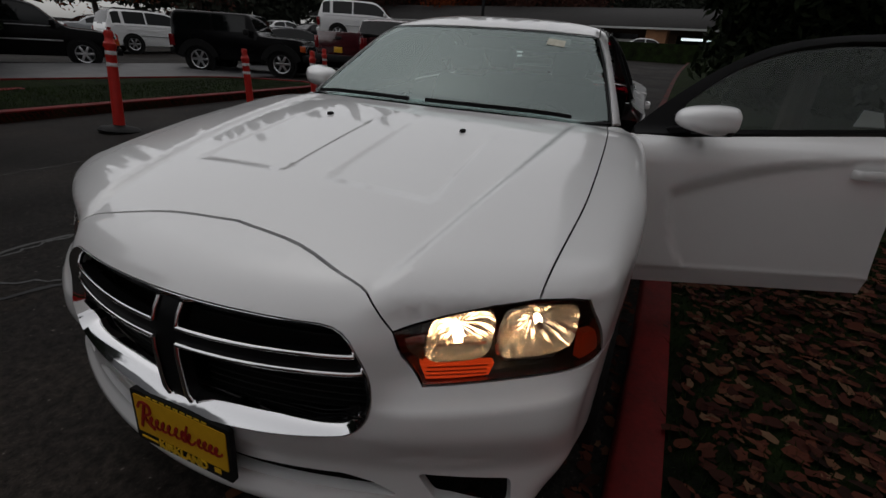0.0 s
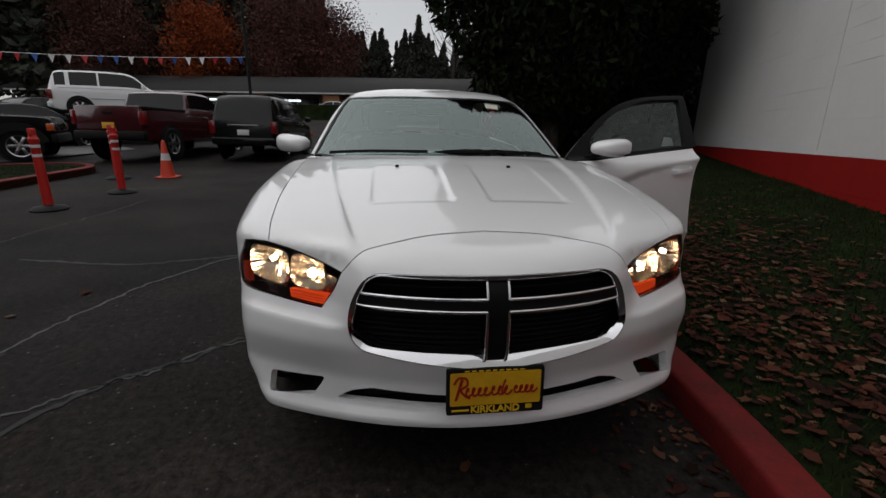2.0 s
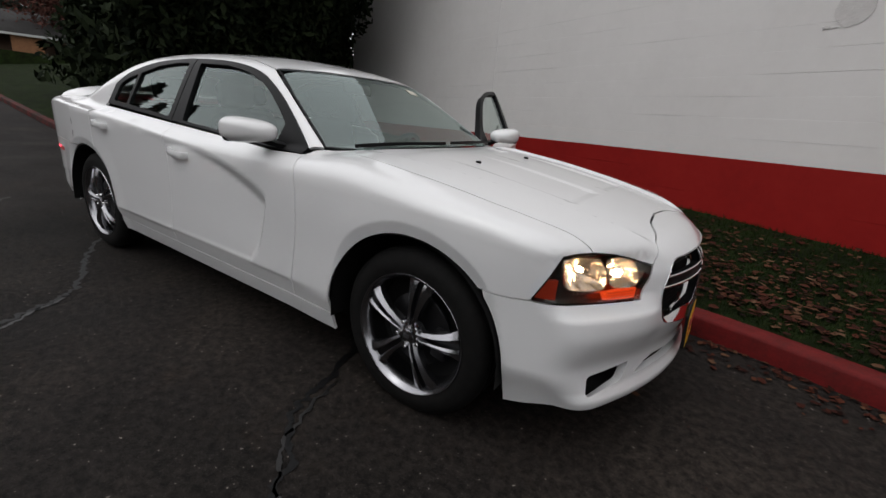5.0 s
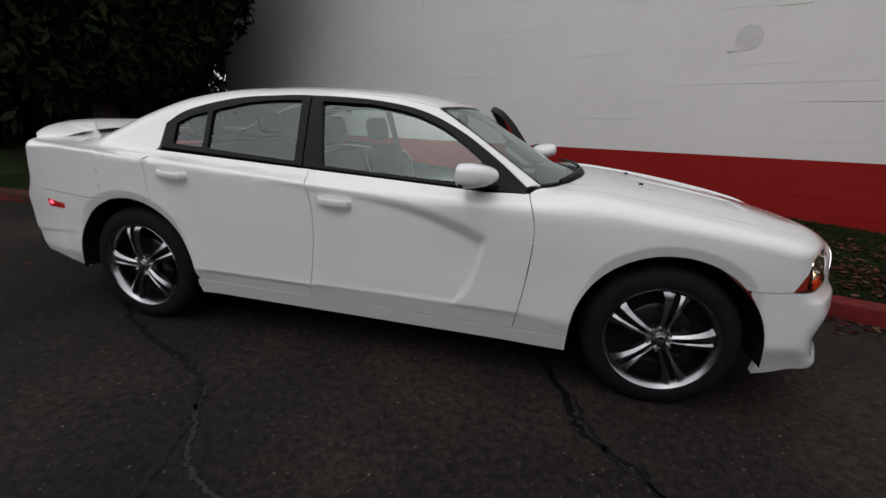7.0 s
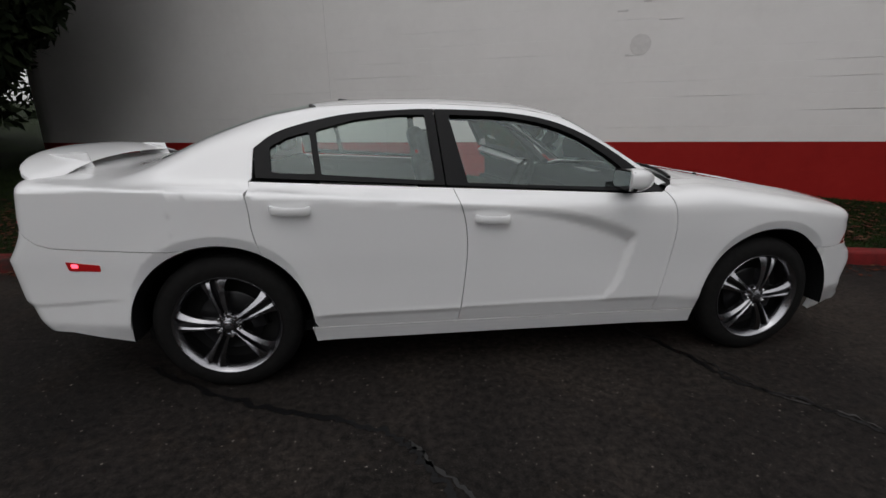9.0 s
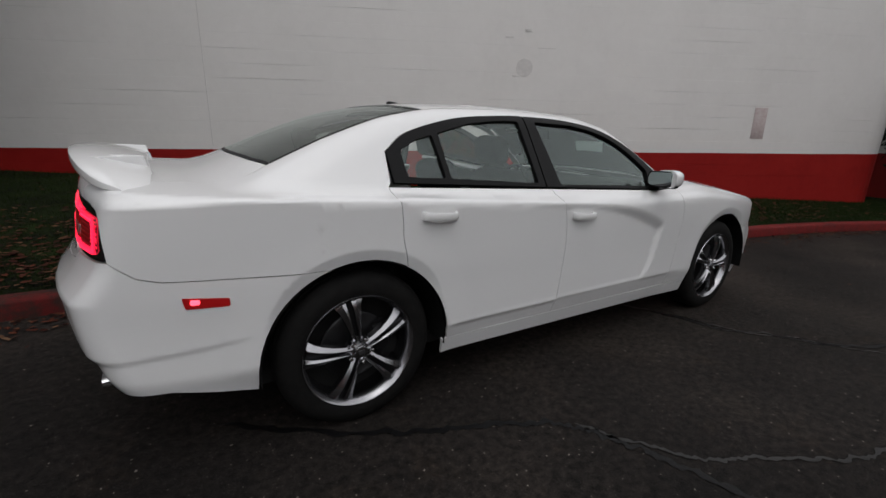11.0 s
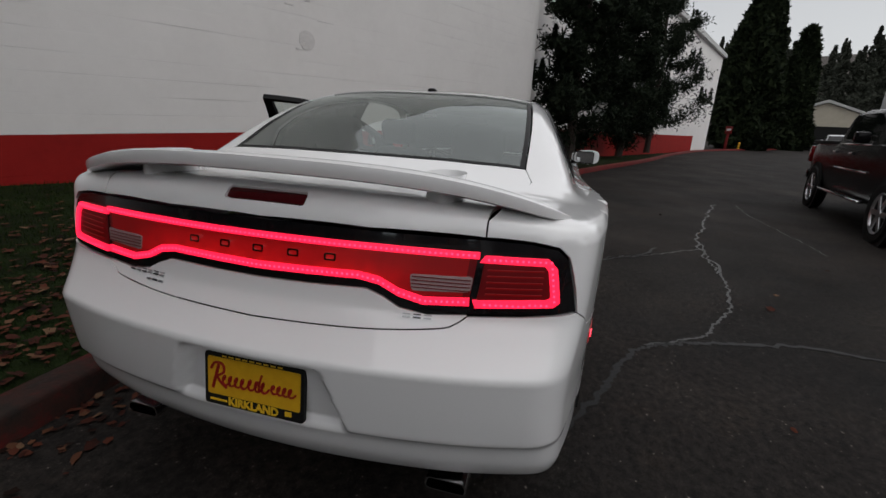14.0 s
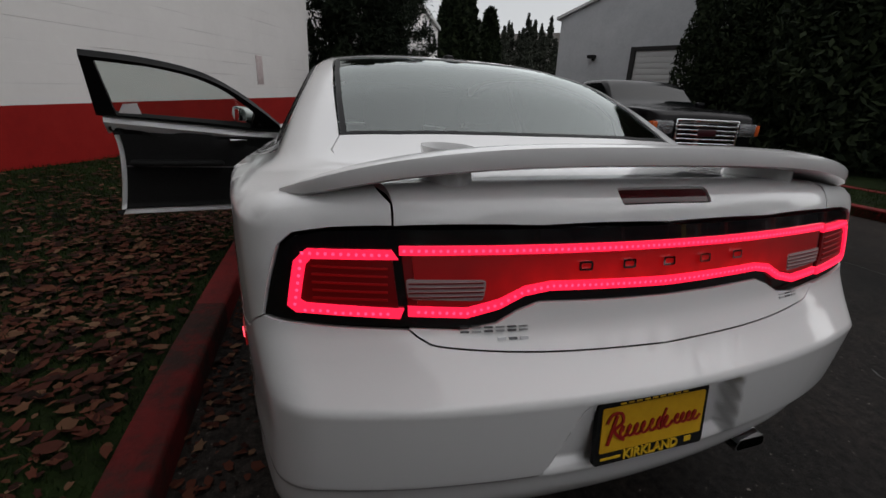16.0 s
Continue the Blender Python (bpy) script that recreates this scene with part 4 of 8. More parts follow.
deck = whole(base_line) + [(x, -y, z) for x, y, z in deck_edge[1:]] + R((0.588, 1.052), (0.3, 1.054), (0, 1.055), (-0.3, 1.054), (-0.588, 1.052))[1:] + deck_edge[::-1][1:-1]
CHMSL = rounded(to(STERN, R((-0.118, 1.122), (0.118, 1.122), (0.118, 1.094), (-0.118, 1.094))), 0.008, 3)
lid = panel("boot_lid", saloon, white_paint, STERN, to(STERN, deck), holes=[CHMSL], h=0.026)
HOOD_FRONT = close(NOSE, [(-0.730, 0.848), (-0.647, 0.836), (-0.56, 0.812), (-0.478, 0.786)], 0.02) + N(*bent([(-0.470, 0.795), (-0.43, 0.838), (-0.37, 0.862), (-0.2, 0.884), (0, 0.892)], 4))
NF = len(close(NOSE, [(-0.730, 0.848), (-0.647, 0.836), (-0.56, 0.812), (-0.478, 0.786)], 0.02))
hood_rear = T((0.905, -0.748), (1.005, -0.60), (1.075, -0.38), (1.105, -0.18), (1.113, 0.0))
hood = hood_edge + HOOD_FRONT[:-1] + [(x, -y, z) for x, y, z in (hood_edge + HOOD_FRONT)[::-1]] + whole(hood_rear)[::-1][1:-1]
bonnet_lines = []
for s_ in (-1, 1):
    for d in (0.012, -0.012, -0.036):
        bonnet_lines.append(T(*[(x, s_ * (float(bonnet_ridge(x)) + d)) for x in np.arange(1.12, 2.20, 0.03)]))
    for x in (1.968, 1.912):
        bonnet_lines.append(T(*[(x, s_ * a) for a in np.arange(0.085, 0.385, 0.02)]))
    for d in (-0.176, -0.160, -0.144, 0.144, 0.160, 0.176):
        bonnet_lines.append(T(*[(x, s_ * (0.235 + d)) for x in np.arange(1.45, 1.90, 0.025)]))
bonnet = panel("bonnet", saloon, white_paint, PROW, to(PROW, hood), h=0.023, guides=bonnet_lines)
# black cowl under the wipers
panel("cowl", saloon, black_plastic, PROW, to(PROW, whole(T((0.86, -0.775), (0.95, -0.60), (1.02, -0.38), (1.05, -0.18), (1.058, 0.0)))[:] + whole(T((0.93, -0.745), (1.03, -0.58), (1.10, -0.38), (1.13, -0.18), (1.14, 0.0)))[::-1]), h=0.03, sink=0.016, edge=0, label="black cowl below the windshield")

# front bumper with its openings
GRILLE = rounded([(-0.400, 0.800), (-0.2, 0.803), (0.0, 0.803), (0.2, 0.803), (0.400, 0.800), (0.452, 0.70), (0.462, 0.615), (0.428, 0.556), (0.22, 0.521), (0.0, 0.499), (-0.22, 0.521), (-0.428, 0.556), (-0.462, 0.615), (-0.452, 0.70)], [0.05, 0.05, 0.02, 0.05, 0.05, 0.04, 0.04, 0.04, 0.1, 0.06, 0.1, 0.04, 0.04, 0.04], 4)
FOG = rounded([(-0.742, 0.402), (-0.548, 0.420), (-0.592, 0.352), (-0.752, 0.330)], 0.014, 3)
INTAKE = rounded([(-0.508, 0.357), (-0.455, 0.388), (-0.39, 0.405), (-0.16, 0.395), (0.16, 0.395), (0.39, 0.405), (0.455, 0.388), (0.508, 0.357), (0.36, 0.361), (0.16, 0.356), (-0.16, 0.356), (-0.36, 0.361)], 0.010, 3)
LAMP_F = close(NOSE, [(-0.478, 0.786), (-0.500, 0.735), (-0.545, 0.669), (-0.65, 0.672), (-0.75, 0.674), (-0.815, 0.675)], 0.02) + S((2.035, 0.676), (2.0, 0.677))
half_top = seam_f[::-1] + LAMP_F[::-1][1:] + HOOD_FRONT[NF:]
low = S((1.940, 0.238), (2.02, 0.250)) + N((-0.80, 0.275), (-0.6, 0.282), (-0.3, 0.286), (0, 0.288))
half_low = S(*reversed(arch(FRONT_AXLE, 0, arch_angle(0.668), 10)))[1:] + low
bumper_out = [(x, y, z) for x, y, z in half_low] + [(x, -y, z) for x, y, z in half_low[::-1][1:]] + [(x, -y, z) for x, y, z in half_top] + half_top[::-1][1:-1]
holes_f = [to(BUMPER_F, N(*h)) for h in (GRILLE, FOG, [(-y, z) for y, z in FOG], INTAKE)]
panel("front_bumper", saloon, white_paint, BUMPER_F, to(BUMPER_F, bumper_out), holes=holes_f, h=0.020, edge=0.03)

# rear bumper, boot face, lamp band
BAND_LOW = [(-0.828, 0.872), (-0.70, 0.862), (-0.56, 0.858), (-0.46, 0.852), (-0.39, 0.862), (-0.345, 0.886), (-0.30, 0.902), (-0.15, 0.898), (0.0, 0.896)]
BAND_UP = [(0.0, 1.051), (-0.3, 1.050), (-0.588, 1.048), (-0.70, 1.043), (-0.765, 1.031), (-0.792, 1.008), (-0.808, 0.96), (-0.822, 0.90)]
LID_LOW = bent([(-0.562, 0.856), (-0.535, 0.836), (-0.49, 0.822), (-0.3, 0.806), (0.0, 0.798)], 4)
panel("boot_face", saloon, white_paint, TAIL, LID_LOW[:-1] + flip(LID_LOW) + [(-y, z) for y, z in BAND_LOW[2:]][0:] + BAND_LOW[2:-1][::-1], h=0.02, gap=0.001)
half_low_r = S((REAR_AXLE - ARCH_R, 0.300), (-2.1, 0.325), (-2.25, 0.360)) + R((-0.76, 0.362), (-0.62, 0.358), (-0.3, 0.356), (0, 0.355))
half_top_r = seam_r[::-1] + R((-0.828, 0.870), (-0.70, 0.860), (-0.575, 0.856)) + R(*[(y, z - 0.0005) for y, z in LID_LOW])
arc_r = S(*arch(REAR_AXLE, 180 - arch_angle(0.772), 180, 12))
rear_out = arc_r[:-1] + half_low_r + [(x, -y, z) for x, y, z in (arc_r[:-1] + half_low_r)[::-1][1:]] + [(x, -y, z) for x, y, z in half_top_r[1:]] + half_top_r[::-1][1:-1]
panel("rear_bumper", saloon, white_paint, BUMPER_R, to(BUMPER_R, rear_out), h=0.0135, edge=0.02)

# dark lining of arches and underside
for cx in (FRONT_AXLE, REAR_AXLE):
    for s in (-1, 1):
        bm = bmesh.new()
        rows = []
        for y in (0.915, 0.60):
            rows.append([bm.verts.new((x, s * y, z)) for x, z in [(cx + ARCH_R - 0.006, 0.31)] + arch(cx, 0, 180, 24, ARCH_R - 0.006) + [(cx - ARCH_R + 0.006, 0.31)]])
        for i in range(len(rows[0]) - 1):
            bm.faces.new((rows[0][i], rows[0][i + 1], rows[1][i + 1], rows[1][i]))
        bm.faces.new(rows[1])
        part("wheel_arch_liner", bm, black_plastic, saloon)
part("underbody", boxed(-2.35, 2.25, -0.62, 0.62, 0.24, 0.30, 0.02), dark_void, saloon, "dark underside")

# the driver's door swings out on its front hinges
hinge = Vector((0.835, 0.868, 0))
swing = Matrix.Translation(hinge) @ pose(0, 0, 0, 0, 0, -73) @ pose(0, 0, 0, 0, 2.0, 0) @ Matrix.Translation(-hinge)
fd[1].matrix_basis = swing
fd[1].name = "open_front_door"

# ---- the white saloon: wheels ----
black_chrome = mat("dark_chrome_alloy", (0.34, 0.34, 0.355), 0.24, 1.0)
bump(black_chrome, noise_node(black_chrome, 30, 2), 0.05, 0.002)
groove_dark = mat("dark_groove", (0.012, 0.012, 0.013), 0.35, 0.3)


def spoke(bm, s):
    """One bevelled limb of a split spoke: slim at the hub, a broad paddle at the rim."""
    rows = []
    for t, x, yc, w, z in ((0, 0.040, 0.0135, 0.0075, -0.010), (0.2, 0.085, 0.0165, 0.0085, 0.000), (0.45, 0.130, 0.0205, 0.0105, 0.004), (0.7, 0.178, 0.0265, 0.0140, 0.002), (0.86, 0.212, 0.0325, 0.0185, -0.004), (0.95, 0.232, 0.0380, 0.0240, -0.011), (1.0, 0.244, 0.0420, 0.0290, -0.018)):
        inner, outer = yc - w, yc + w
        ridge = inner + (outer - inner) * 0.30
        rows.append([bm.verts.new((x, s * y, z + d)) for y, d in ((inner - 0.001, -0.042), (inner, -0.006), (ridge, 0.0), (outer, -0.010 - 0.006 * t), (outer + 0.002, -0.045))])
    for r, q in zip(rows, rows[1:]):
        for k in range(4):
            bm.faces.new((r[k], r[k + 1], q[k + 1], q[k]))


def spoke_web(bm):
    """Sunken floor between the two limbs."""
    v = [bm.verts.new(p) for p in ((0.045, -0.010, -0.030), (0.238, -0.016, -0.034), (0.238, 0.016, -0.034), (0.045, 0.010, -0.030))]
    bm.faces.new(v)


def make_wheel():
    w = new("wheel", None)
    bm = bmesh.new()
    lathe(bm, [(0.262, -0.20), (0.285, -0.215), (0.335, -0.205), (0.361, -0.185), (0.3665, -0.160), (0.3665, -0.150), (0.359, -0.148), (0.359, -0.140), (0.367, -0.138), (0.367, -0.114), (0.359, -0.112), (0.359, -0.104), (0.367, -0.102), (0.367, -0.080), (0.359, -0.078), (0.359, -0.070), (0.3665, -0.068), (0.3665, -0.056), (0.361, -0.035), (0.335, -0.012), (0.285, -0.002), (0.262, -0.012)], 72)
    part("tyre", bm, rubber, w)
    bm = bmesh.new()
    lathe(bm, [(0.238, -0.20), (0.236, -0.06), (0.239, -0.036), (0.250, -0.020), (0.2605, -0.006), (0.2665, -0.008), (0.2665, -0.016), (0.262, -0.024)], 72)
    part("rim", bm, black_chrome, w)
    bm = bmesh.new()
    lathe(bm, [(0.2575, -0.0095), (0.2612, -0.0052), (0.2640, -0.0038), (0.2668, -0.0075), (0.2668, -0.014)], 72)
    part("rim_lip", bm, black_chrome, w)
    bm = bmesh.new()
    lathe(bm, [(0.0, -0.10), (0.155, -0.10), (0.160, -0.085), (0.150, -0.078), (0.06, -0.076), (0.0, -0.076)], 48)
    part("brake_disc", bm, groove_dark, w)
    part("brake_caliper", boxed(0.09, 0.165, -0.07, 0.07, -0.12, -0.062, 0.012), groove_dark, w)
    # near-black disc across the barrel: the shade behind the spokes as colour
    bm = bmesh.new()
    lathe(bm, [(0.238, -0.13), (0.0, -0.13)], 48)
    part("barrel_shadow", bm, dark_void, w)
    for i in range(5):
        turn_ = pose(0, 0, 0, 0, 0, 72 * i + 18)
        for side_ in (-1, 1):
            bm = bmesh.new()
            spoke(bm, side_)
            bm.transform(turn_)
            part("spoke", bm, black_chrome, w)
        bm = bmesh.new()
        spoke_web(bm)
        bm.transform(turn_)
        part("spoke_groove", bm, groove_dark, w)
        bm = bmesh.new()
        lathe(bm, [(0.0, 0.008), (0.007, 0.007), (0.0100, 0.002), (0.0110, -0.014), (0.0125, -0.018)], 10, pose(0, 0, 0, 0, 0, 72 * i + 54) @ pose(0.057, 0, -0.010))
        part("wheel_nut", bm, chrome, w)
    bm = bmesh.new()
    lathe(bm, [(0.0, 0.002), (0.022, 0.001), (0.028, -0.003), (0.030, -0.012), (0.046, -0.020), (0.066, -0.026), (0.072, -0.045)], 40)
    part("hub", bm, black_chrome, w)
    bm = bmesh.new()
    box(bm, -0.014, 0.014, -0.009, 0.009, 0.0, 0.003, 0.001)
    part("hub_badge", bm, alloy_grey, w)
    return w


first = make_wheel()
first.parent = saloon
spots = [(FRONT_AXLE, -1, -10), (REAR_AXLE, -1, 12), (FRONT_AXLE, 1, 12), (REAR_AXLE, 1, 50)]
for i, (x, s, a) in enumerate(spots):
    m = pose(x, s * 0.893, HUB_Z, 90 if s < 0 else -90, 0, 0) @ pose(0, 0, 0, 0, 0, a)
    if i == 0:
        first.matrix_basis = m
    else:
        copy_thing(first, m)


# ---- lamps ----
def mirrored(bm):
    bm.transform(Matrix.Diagonal((1, -1, 1, 1)))
    bmesh.ops.reverse_faces(bm, faces=bm.faces)
    return bm


halogen = glow("halogen_bulb", (1.0, 0.64, 0.36), 24.0, (0.9, 0.8, 0.6))
amber_lit = glow("lit_amber_lens", (1.0, 0.075, 0.012), 0.36, (0.36, 0.06, 0.015))
amber_lens = glow("amber_lens", (1.0, 0.08, 0.015), 0.03, (0.30, 0.026, 0.010))
reflector = mat("lamp_reflector", (0.72, 0.69, 0.64), 0.24, 1.0)
lamp_dark = mat("lamp_bezel", (0.16, 0.145, 0.135), 0.24, 0.9)
LAMP_OUT = LAMP_F[:-1] + lamp_back[::-1] + lamp_upper[::-1] + HOOD_FRONT[1:NF - 1]
lamp_uv = to(CORNER, LAMP_OUT)
for mir in (False, True):
    me = skin_mesh("headlamp", CORNER, lamp_uv, h=0.03, sink=0.075, gap=0.003, edge=-0.072, mirror=mir)
    me.materials.append(lamp_dark)
    head = new("headlamp", me)
    head.parent = saloon
    head["label"] = "lit headlamp with twin chrome reflectors"
    me = skin_mesh("lens", CORNER, lamp_uv, h=0.03, sink=0.001, gap=0.003, edge=0, mirror=mir)
    me.materials.append(lens_clear)
    lens = new("lens", me)
    lens.parent = head
    lens.visible_shadow = False
    sgn = -1 if not mir else 1
    # twin bowls, each a squared hollow of fluted chrome that follows the lens
    for (cy, cz, hw, hh, deep, lit) in ((-0.746, 0.770, 0.072, 0.056, 0.058, True), (-0.600, 0.766, 0.060, 0.052, 0.055, False)):
        bm = bmesh.new()
        rings = []
        for f in (0.10, 0.28, 0.46, 0.64, 0.80, 0.92, 1.0, 1.06):
            q = []
            for k in range(56):
                t = 2 * math.pi * k / 56
                e = (abs(math.cos(t)) ** 4 + abs(math.sin(t)) ** 4) ** -0.25
                q.append((cy + hw * f * e * math.cos(t), cz + hh * f * e * math.sin(t) - 0.06 * (hw * f * e * math.cos(t))))
            p = on(NOSE, q)
            n = normals(p)
            d = np.array([-0.90, 0.42, 0.0]) * deep * max(0.0, 1 - f * f)
            flute = np.array([0.0016 * (1 if k % 4 < 2 else -1) * (1 if 0.2 < f < 0.95 else 0) for k in range(56)])
            p = p - n * (0.010 + (0.006 if f > 1.03 else 0)) + d + np.outer(flute, (1.0, 0, 0))
            rings.append([bm.verts.new(tuple(v)) for v in p])
        for r0, r1 in zip(rings, rings[1:]):
            for k in range(56):
                bm.faces.new((r0[k], r0[(k + 1) % 56], r1[(k + 1) % 56], r1[k]))
        bm.faces.new(rings[0])
        if mir:
            mirrored(bm)
        part("reflector", bm, reflector, head)
        c = on(NOSE, [(cy, cz + (0.010 if lit else -0.004))])[0] + np.array([-0.90, 0.42, 0.0]) * deep * 0.62
        m = pose(c[0], c[1], c[2], 0, 90, -22)
        bm = bmesh.new()
        lathe(bm, [(0.0, 0.012), (0.0075, 0.008), (0.009, -0.004), (0.008, -0.016), (0.0, -0.018)], 16, m)
        if mir:
            mirrored(bm)
        part("bulb", bm, halogen, head, "glowing warm bulb")
        bm = bmesh.new()
        if lit:
            lathe(bm, [(0.0, 0.030), (0.006, 0.028), (0.0075, 0.020), (0.007, 0.014), (0.0, 0.0135)], 14, m)
        else:
            # ledge across the lower half of the inner bowl
            sh = np.array(close(NOSE, [(cy - hw * 0.82, cz - hh * 0.30), (cy + hw * 0.82, cz - hh * 0.40)], 0.02)) + np.array([-0.026, 0.010, 0])
            sweep(bm, [tuple(v) for v in sh], [(-0.010, -0.0035), (0.010, -0.0035), (0.010, 0.0035), (-0.010, 0.0035)])
        if mir:
            mirrored(bm)
        part("bulb_cap" if lit else "reflector_ledge", bm, lamp_dark if lit else reflector, head)
    # small chrome facet at the inner tip, and a chrome sill under the outer bowl
    for o_ in ([(-0.535, 0.775), (-0.503, 0.765), (-0.512, 0.735), (-0.540, 0.712)], [(-0.79, 0.706), (-0.69, 0.711), (-0.69, 0.702), (-0.79, 0.699)]):
        me = skin_mesh("chrome_facet", CORNER, to(CORNER, N(*o_)), h=0.02, sink=0.018, gap=0, edge=0.01, mirror=mir)
        me.materials.append(reflector)
        ob = new("chrome_facet", me)
        ob.parent = head
    # amber strip along the foot, amber marker at the back corner
    strip = to(CORNER, N((-0.550, 0.678), (-0.534, 0.704), (-0.60, 0.703), (-0.675, 0.699), (-0.668, 0.680), (-0.60, 0.678)))
    me = skin_mesh("indicator", CORNER, strip, h=0.02, sink=0.02, gap=0, edge=0.02, mirror=mir)
    me.materials.append(amber_lit)
    ob = new("indicator", me)
    ob.parent, ob["label"] = head, "glowing amber indicator strip"
    for k in range(3):
        z0 = 0.683 + 0.0065 * k
        rib = to(CORNER, N((-0.548, z0), (-0.548, z0 + 0.002), (-0.662, z0 + 0.002), (-0.662, z0)))
        me = skin_mesh("indicator_rib", CORNER, rib, h=0.02, sink=0.017, gap=0, edge=0.004, mirror=mir)
        me.materials.append(amber_lens)
        new("indicator_rib", me).parent = ob
    mark = to(CORNER, S((2.012, 0.688), (2.028, 0.722), (2.046, 0.752))) + to(CORNER, N((-0.836, 0.755), (-0.838, 0.72), (-0.840, 0.688)))
    me = skin_mesh("side_marker", CORNER, mark, h=0.02, sink=0.012, gap=0, edge=0.02, mirror=mir)
    me.materials.append(amber_lens)
    ob = new("side_marker", me)
    ob.parent, ob["label"] = head, "amber corner marker"

# ---- grille ----
gr_ob = part("grille", boxed(2.20, 2.22, -0.50, 0.50, 0.46, 0.84), dark_void, saloon, "black grille with a bright cross and surround")
# bright surround: thin above, a broad sloping lip below
go = np.array(even(GRILLE, 0.012))
ga, gb_ = go - np.roll(go, 1, 0), np.roll(go, -1, 0) - go
gt = ga / np.linalg.norm(ga, axis=1, keepdims=True) + gb_ / np.linalg.norm(gb_, axis=1, keepdims=True)
gn = np.stack([gt[:, 1], -gt[:, 0]], -1)
gn /= np.linalg.norm(gn, axis=1, keepdims=True)
if np.sum(gn * (go - go.mean(0))) < 0:
    gn = -gn
for _ in range(10):
    gn = (np.roll(gn, 1, 0) + 2 * gn + np.roll(gn, -1, 0)) / 4
    gn /= np.linalg.norm(gn, axis=1, keepdims=True)
down = sstep(0.0, 0.9, -gn[:, 1])
wide, deep_ = 0.009 + 0.016 * down, 0.014 + 0.022 * down
bm = bmesh.new()
rings = []
for f, lift_ in ((-0.02, -0.020), (-0.02, 0.0), (0.06, 0.003), (0.16, 0.003), (0.40, -0.16), (0.70, -0.50), (0.95, -0.92), (1.0, -1.05), (1.0, -1.7)):
    p = on(NOSE, go - gn * (wide * f)[:, None])
    n = normals(p)
    off = (lift_ if f < 0.2 else lift_ * deep_)
    p = p + n * (np.broadcast_to(off, (len(p),)))[:, None]
    rings.append([bm.verts.new(tuple(v)) for v in p])
for r0, r1 in zip(rings, rings[1:]):
    for k in range(len(go)):
        bm.faces.new((r0[k], r0[(k + 1) % len(go)], r1[(k + 1) % len(go)], r1[k]))
part("grille_surround", bm, chrome, gr_ob, "bright chrome grille surround")


def rod(y0, z0, y1, z1, deep=0.016, r=0.0055):
    q = np.array(close(NOSE, [(y0, z0), (y1, z1)], 0.03))
    n = normals(q)
    bm = bmesh.new()
    sweep(bm, [tuple(a - b * deep) for a, b in zip(q, n)], ring_profile(r, 10), up=(1, 0, 0) if abs(y1 - y0) < 0.02 else (0, 0, 1))
    part("grille_bar", bm, chrome, gr_ob)


for s_ in (-1, 1):
    rod(s_ * 0.034, 0.737, s_ * 0.445, 0.737)
    rod(s_ * 0.034, 0.698, s_ * 0.450, 0.698)
    rod(s_ * 0.034, 0.737, s_ * 0.034, 0.792)
    rod(s_ * 0.034, 0.528, s_ * 0.034, 0.698)
cross = [("grille_cross", [(-0.031, 0.512), (0.031, 0.512), (0.031, 0.798), (-0.031, 0.798)], 0.020)]
for y0, y1 in ((-0.447, -0.031), (0.031, 0.447)):
    cross.append(("grille_cross", [(y0, 0.700), (y1, 0.700), (y1, 0.735), (y0, 0.735)], 0.020))
for nm, o, sk in cross:
    panel(nm, gr_ob, black_satin, BUMPER_F, to(BUMPER_F, N(*o)), h=0.03, sink=sk, gap=0, edge=0.03)
for y0, y1 in ((-0.435, -0.04), (0.04, 0.435)):
    for k in range(14):
        z = 0.545 + 0.019 * k
        if 0.69 < z < 0.745:
            continue
        bm = bmesh.new()
        for j in range(12):
            a, b = y0 + (y1 - y0) * j / 12, y0 + (y1 - y0) * (j + 1) / 12
            v = [bm.verts.new((2.375 - 0.42 * y * y + dx, y, zz)) for y, dx, zz in ((a, 0, z - 0.002), (b, 0, z - 0.002), (b, 0, z + 0.002), (a, 0, z + 0.002))]
            bm.faces.new(v)
            v = [bm.verts.new((2.375 - 0.42 * y * y + dx, y, z + 0.002)) for y, dx in ((a, 0), (b, 0), (b, -0.02), (a, -0.02))]
            bm.faces.new(v)
        part("grille_slat", bm, black_plastic, gr_ob)
# fog lamp pockets and lower mouth
for s in (-1, 1):
    bm = boxed(2.06, 2.08, -0.80, -0.50, 0.32, 0.43)
    pocket = part("fog_lamp_pocket", bm if s < 0 else mirrored(bm), dark_void, saloon)
    bm = bmesh.new()
    lathe(bm, [(0.0, 0.012), (0.024, 0.008), (0.031, -0.004), (0.034, -0.03)], 24, pose(2.150, s * 0.705, 0.378, 0, 90, 0))
    part("fog_lamp", bm, alloy_grey, pocket, "unlit round fog lamp")
part("lower_mouth", boxed(2.27, 2.29, -0.42, 0.42, 0.335, 0.43), dark_void, saloon)
for z in (0.366, 0.380, 0.392):
    bm = bmesh.new()
    box(bm, 2.350, 2.370, -0.38, 0.38, z - 0.003, z + 0.003)
    for v in bm.verts:
        v.co.x -= 0.36 * v.co.y ** 2
    part("mouth_slat", bm, black_plastic, saloon)

# ---- tail lamps ----
led_red = glow("lit_red_led", (1.0, 0.011, 0.048), 0.95, (0.6, 0.02, 0.04))
led_dot = glow("lit_red_led_dot", (1.0, 0.03, 0.09), 1.6, (0.7, 0.05, 0.08))
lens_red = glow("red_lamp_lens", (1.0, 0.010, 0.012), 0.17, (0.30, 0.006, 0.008))
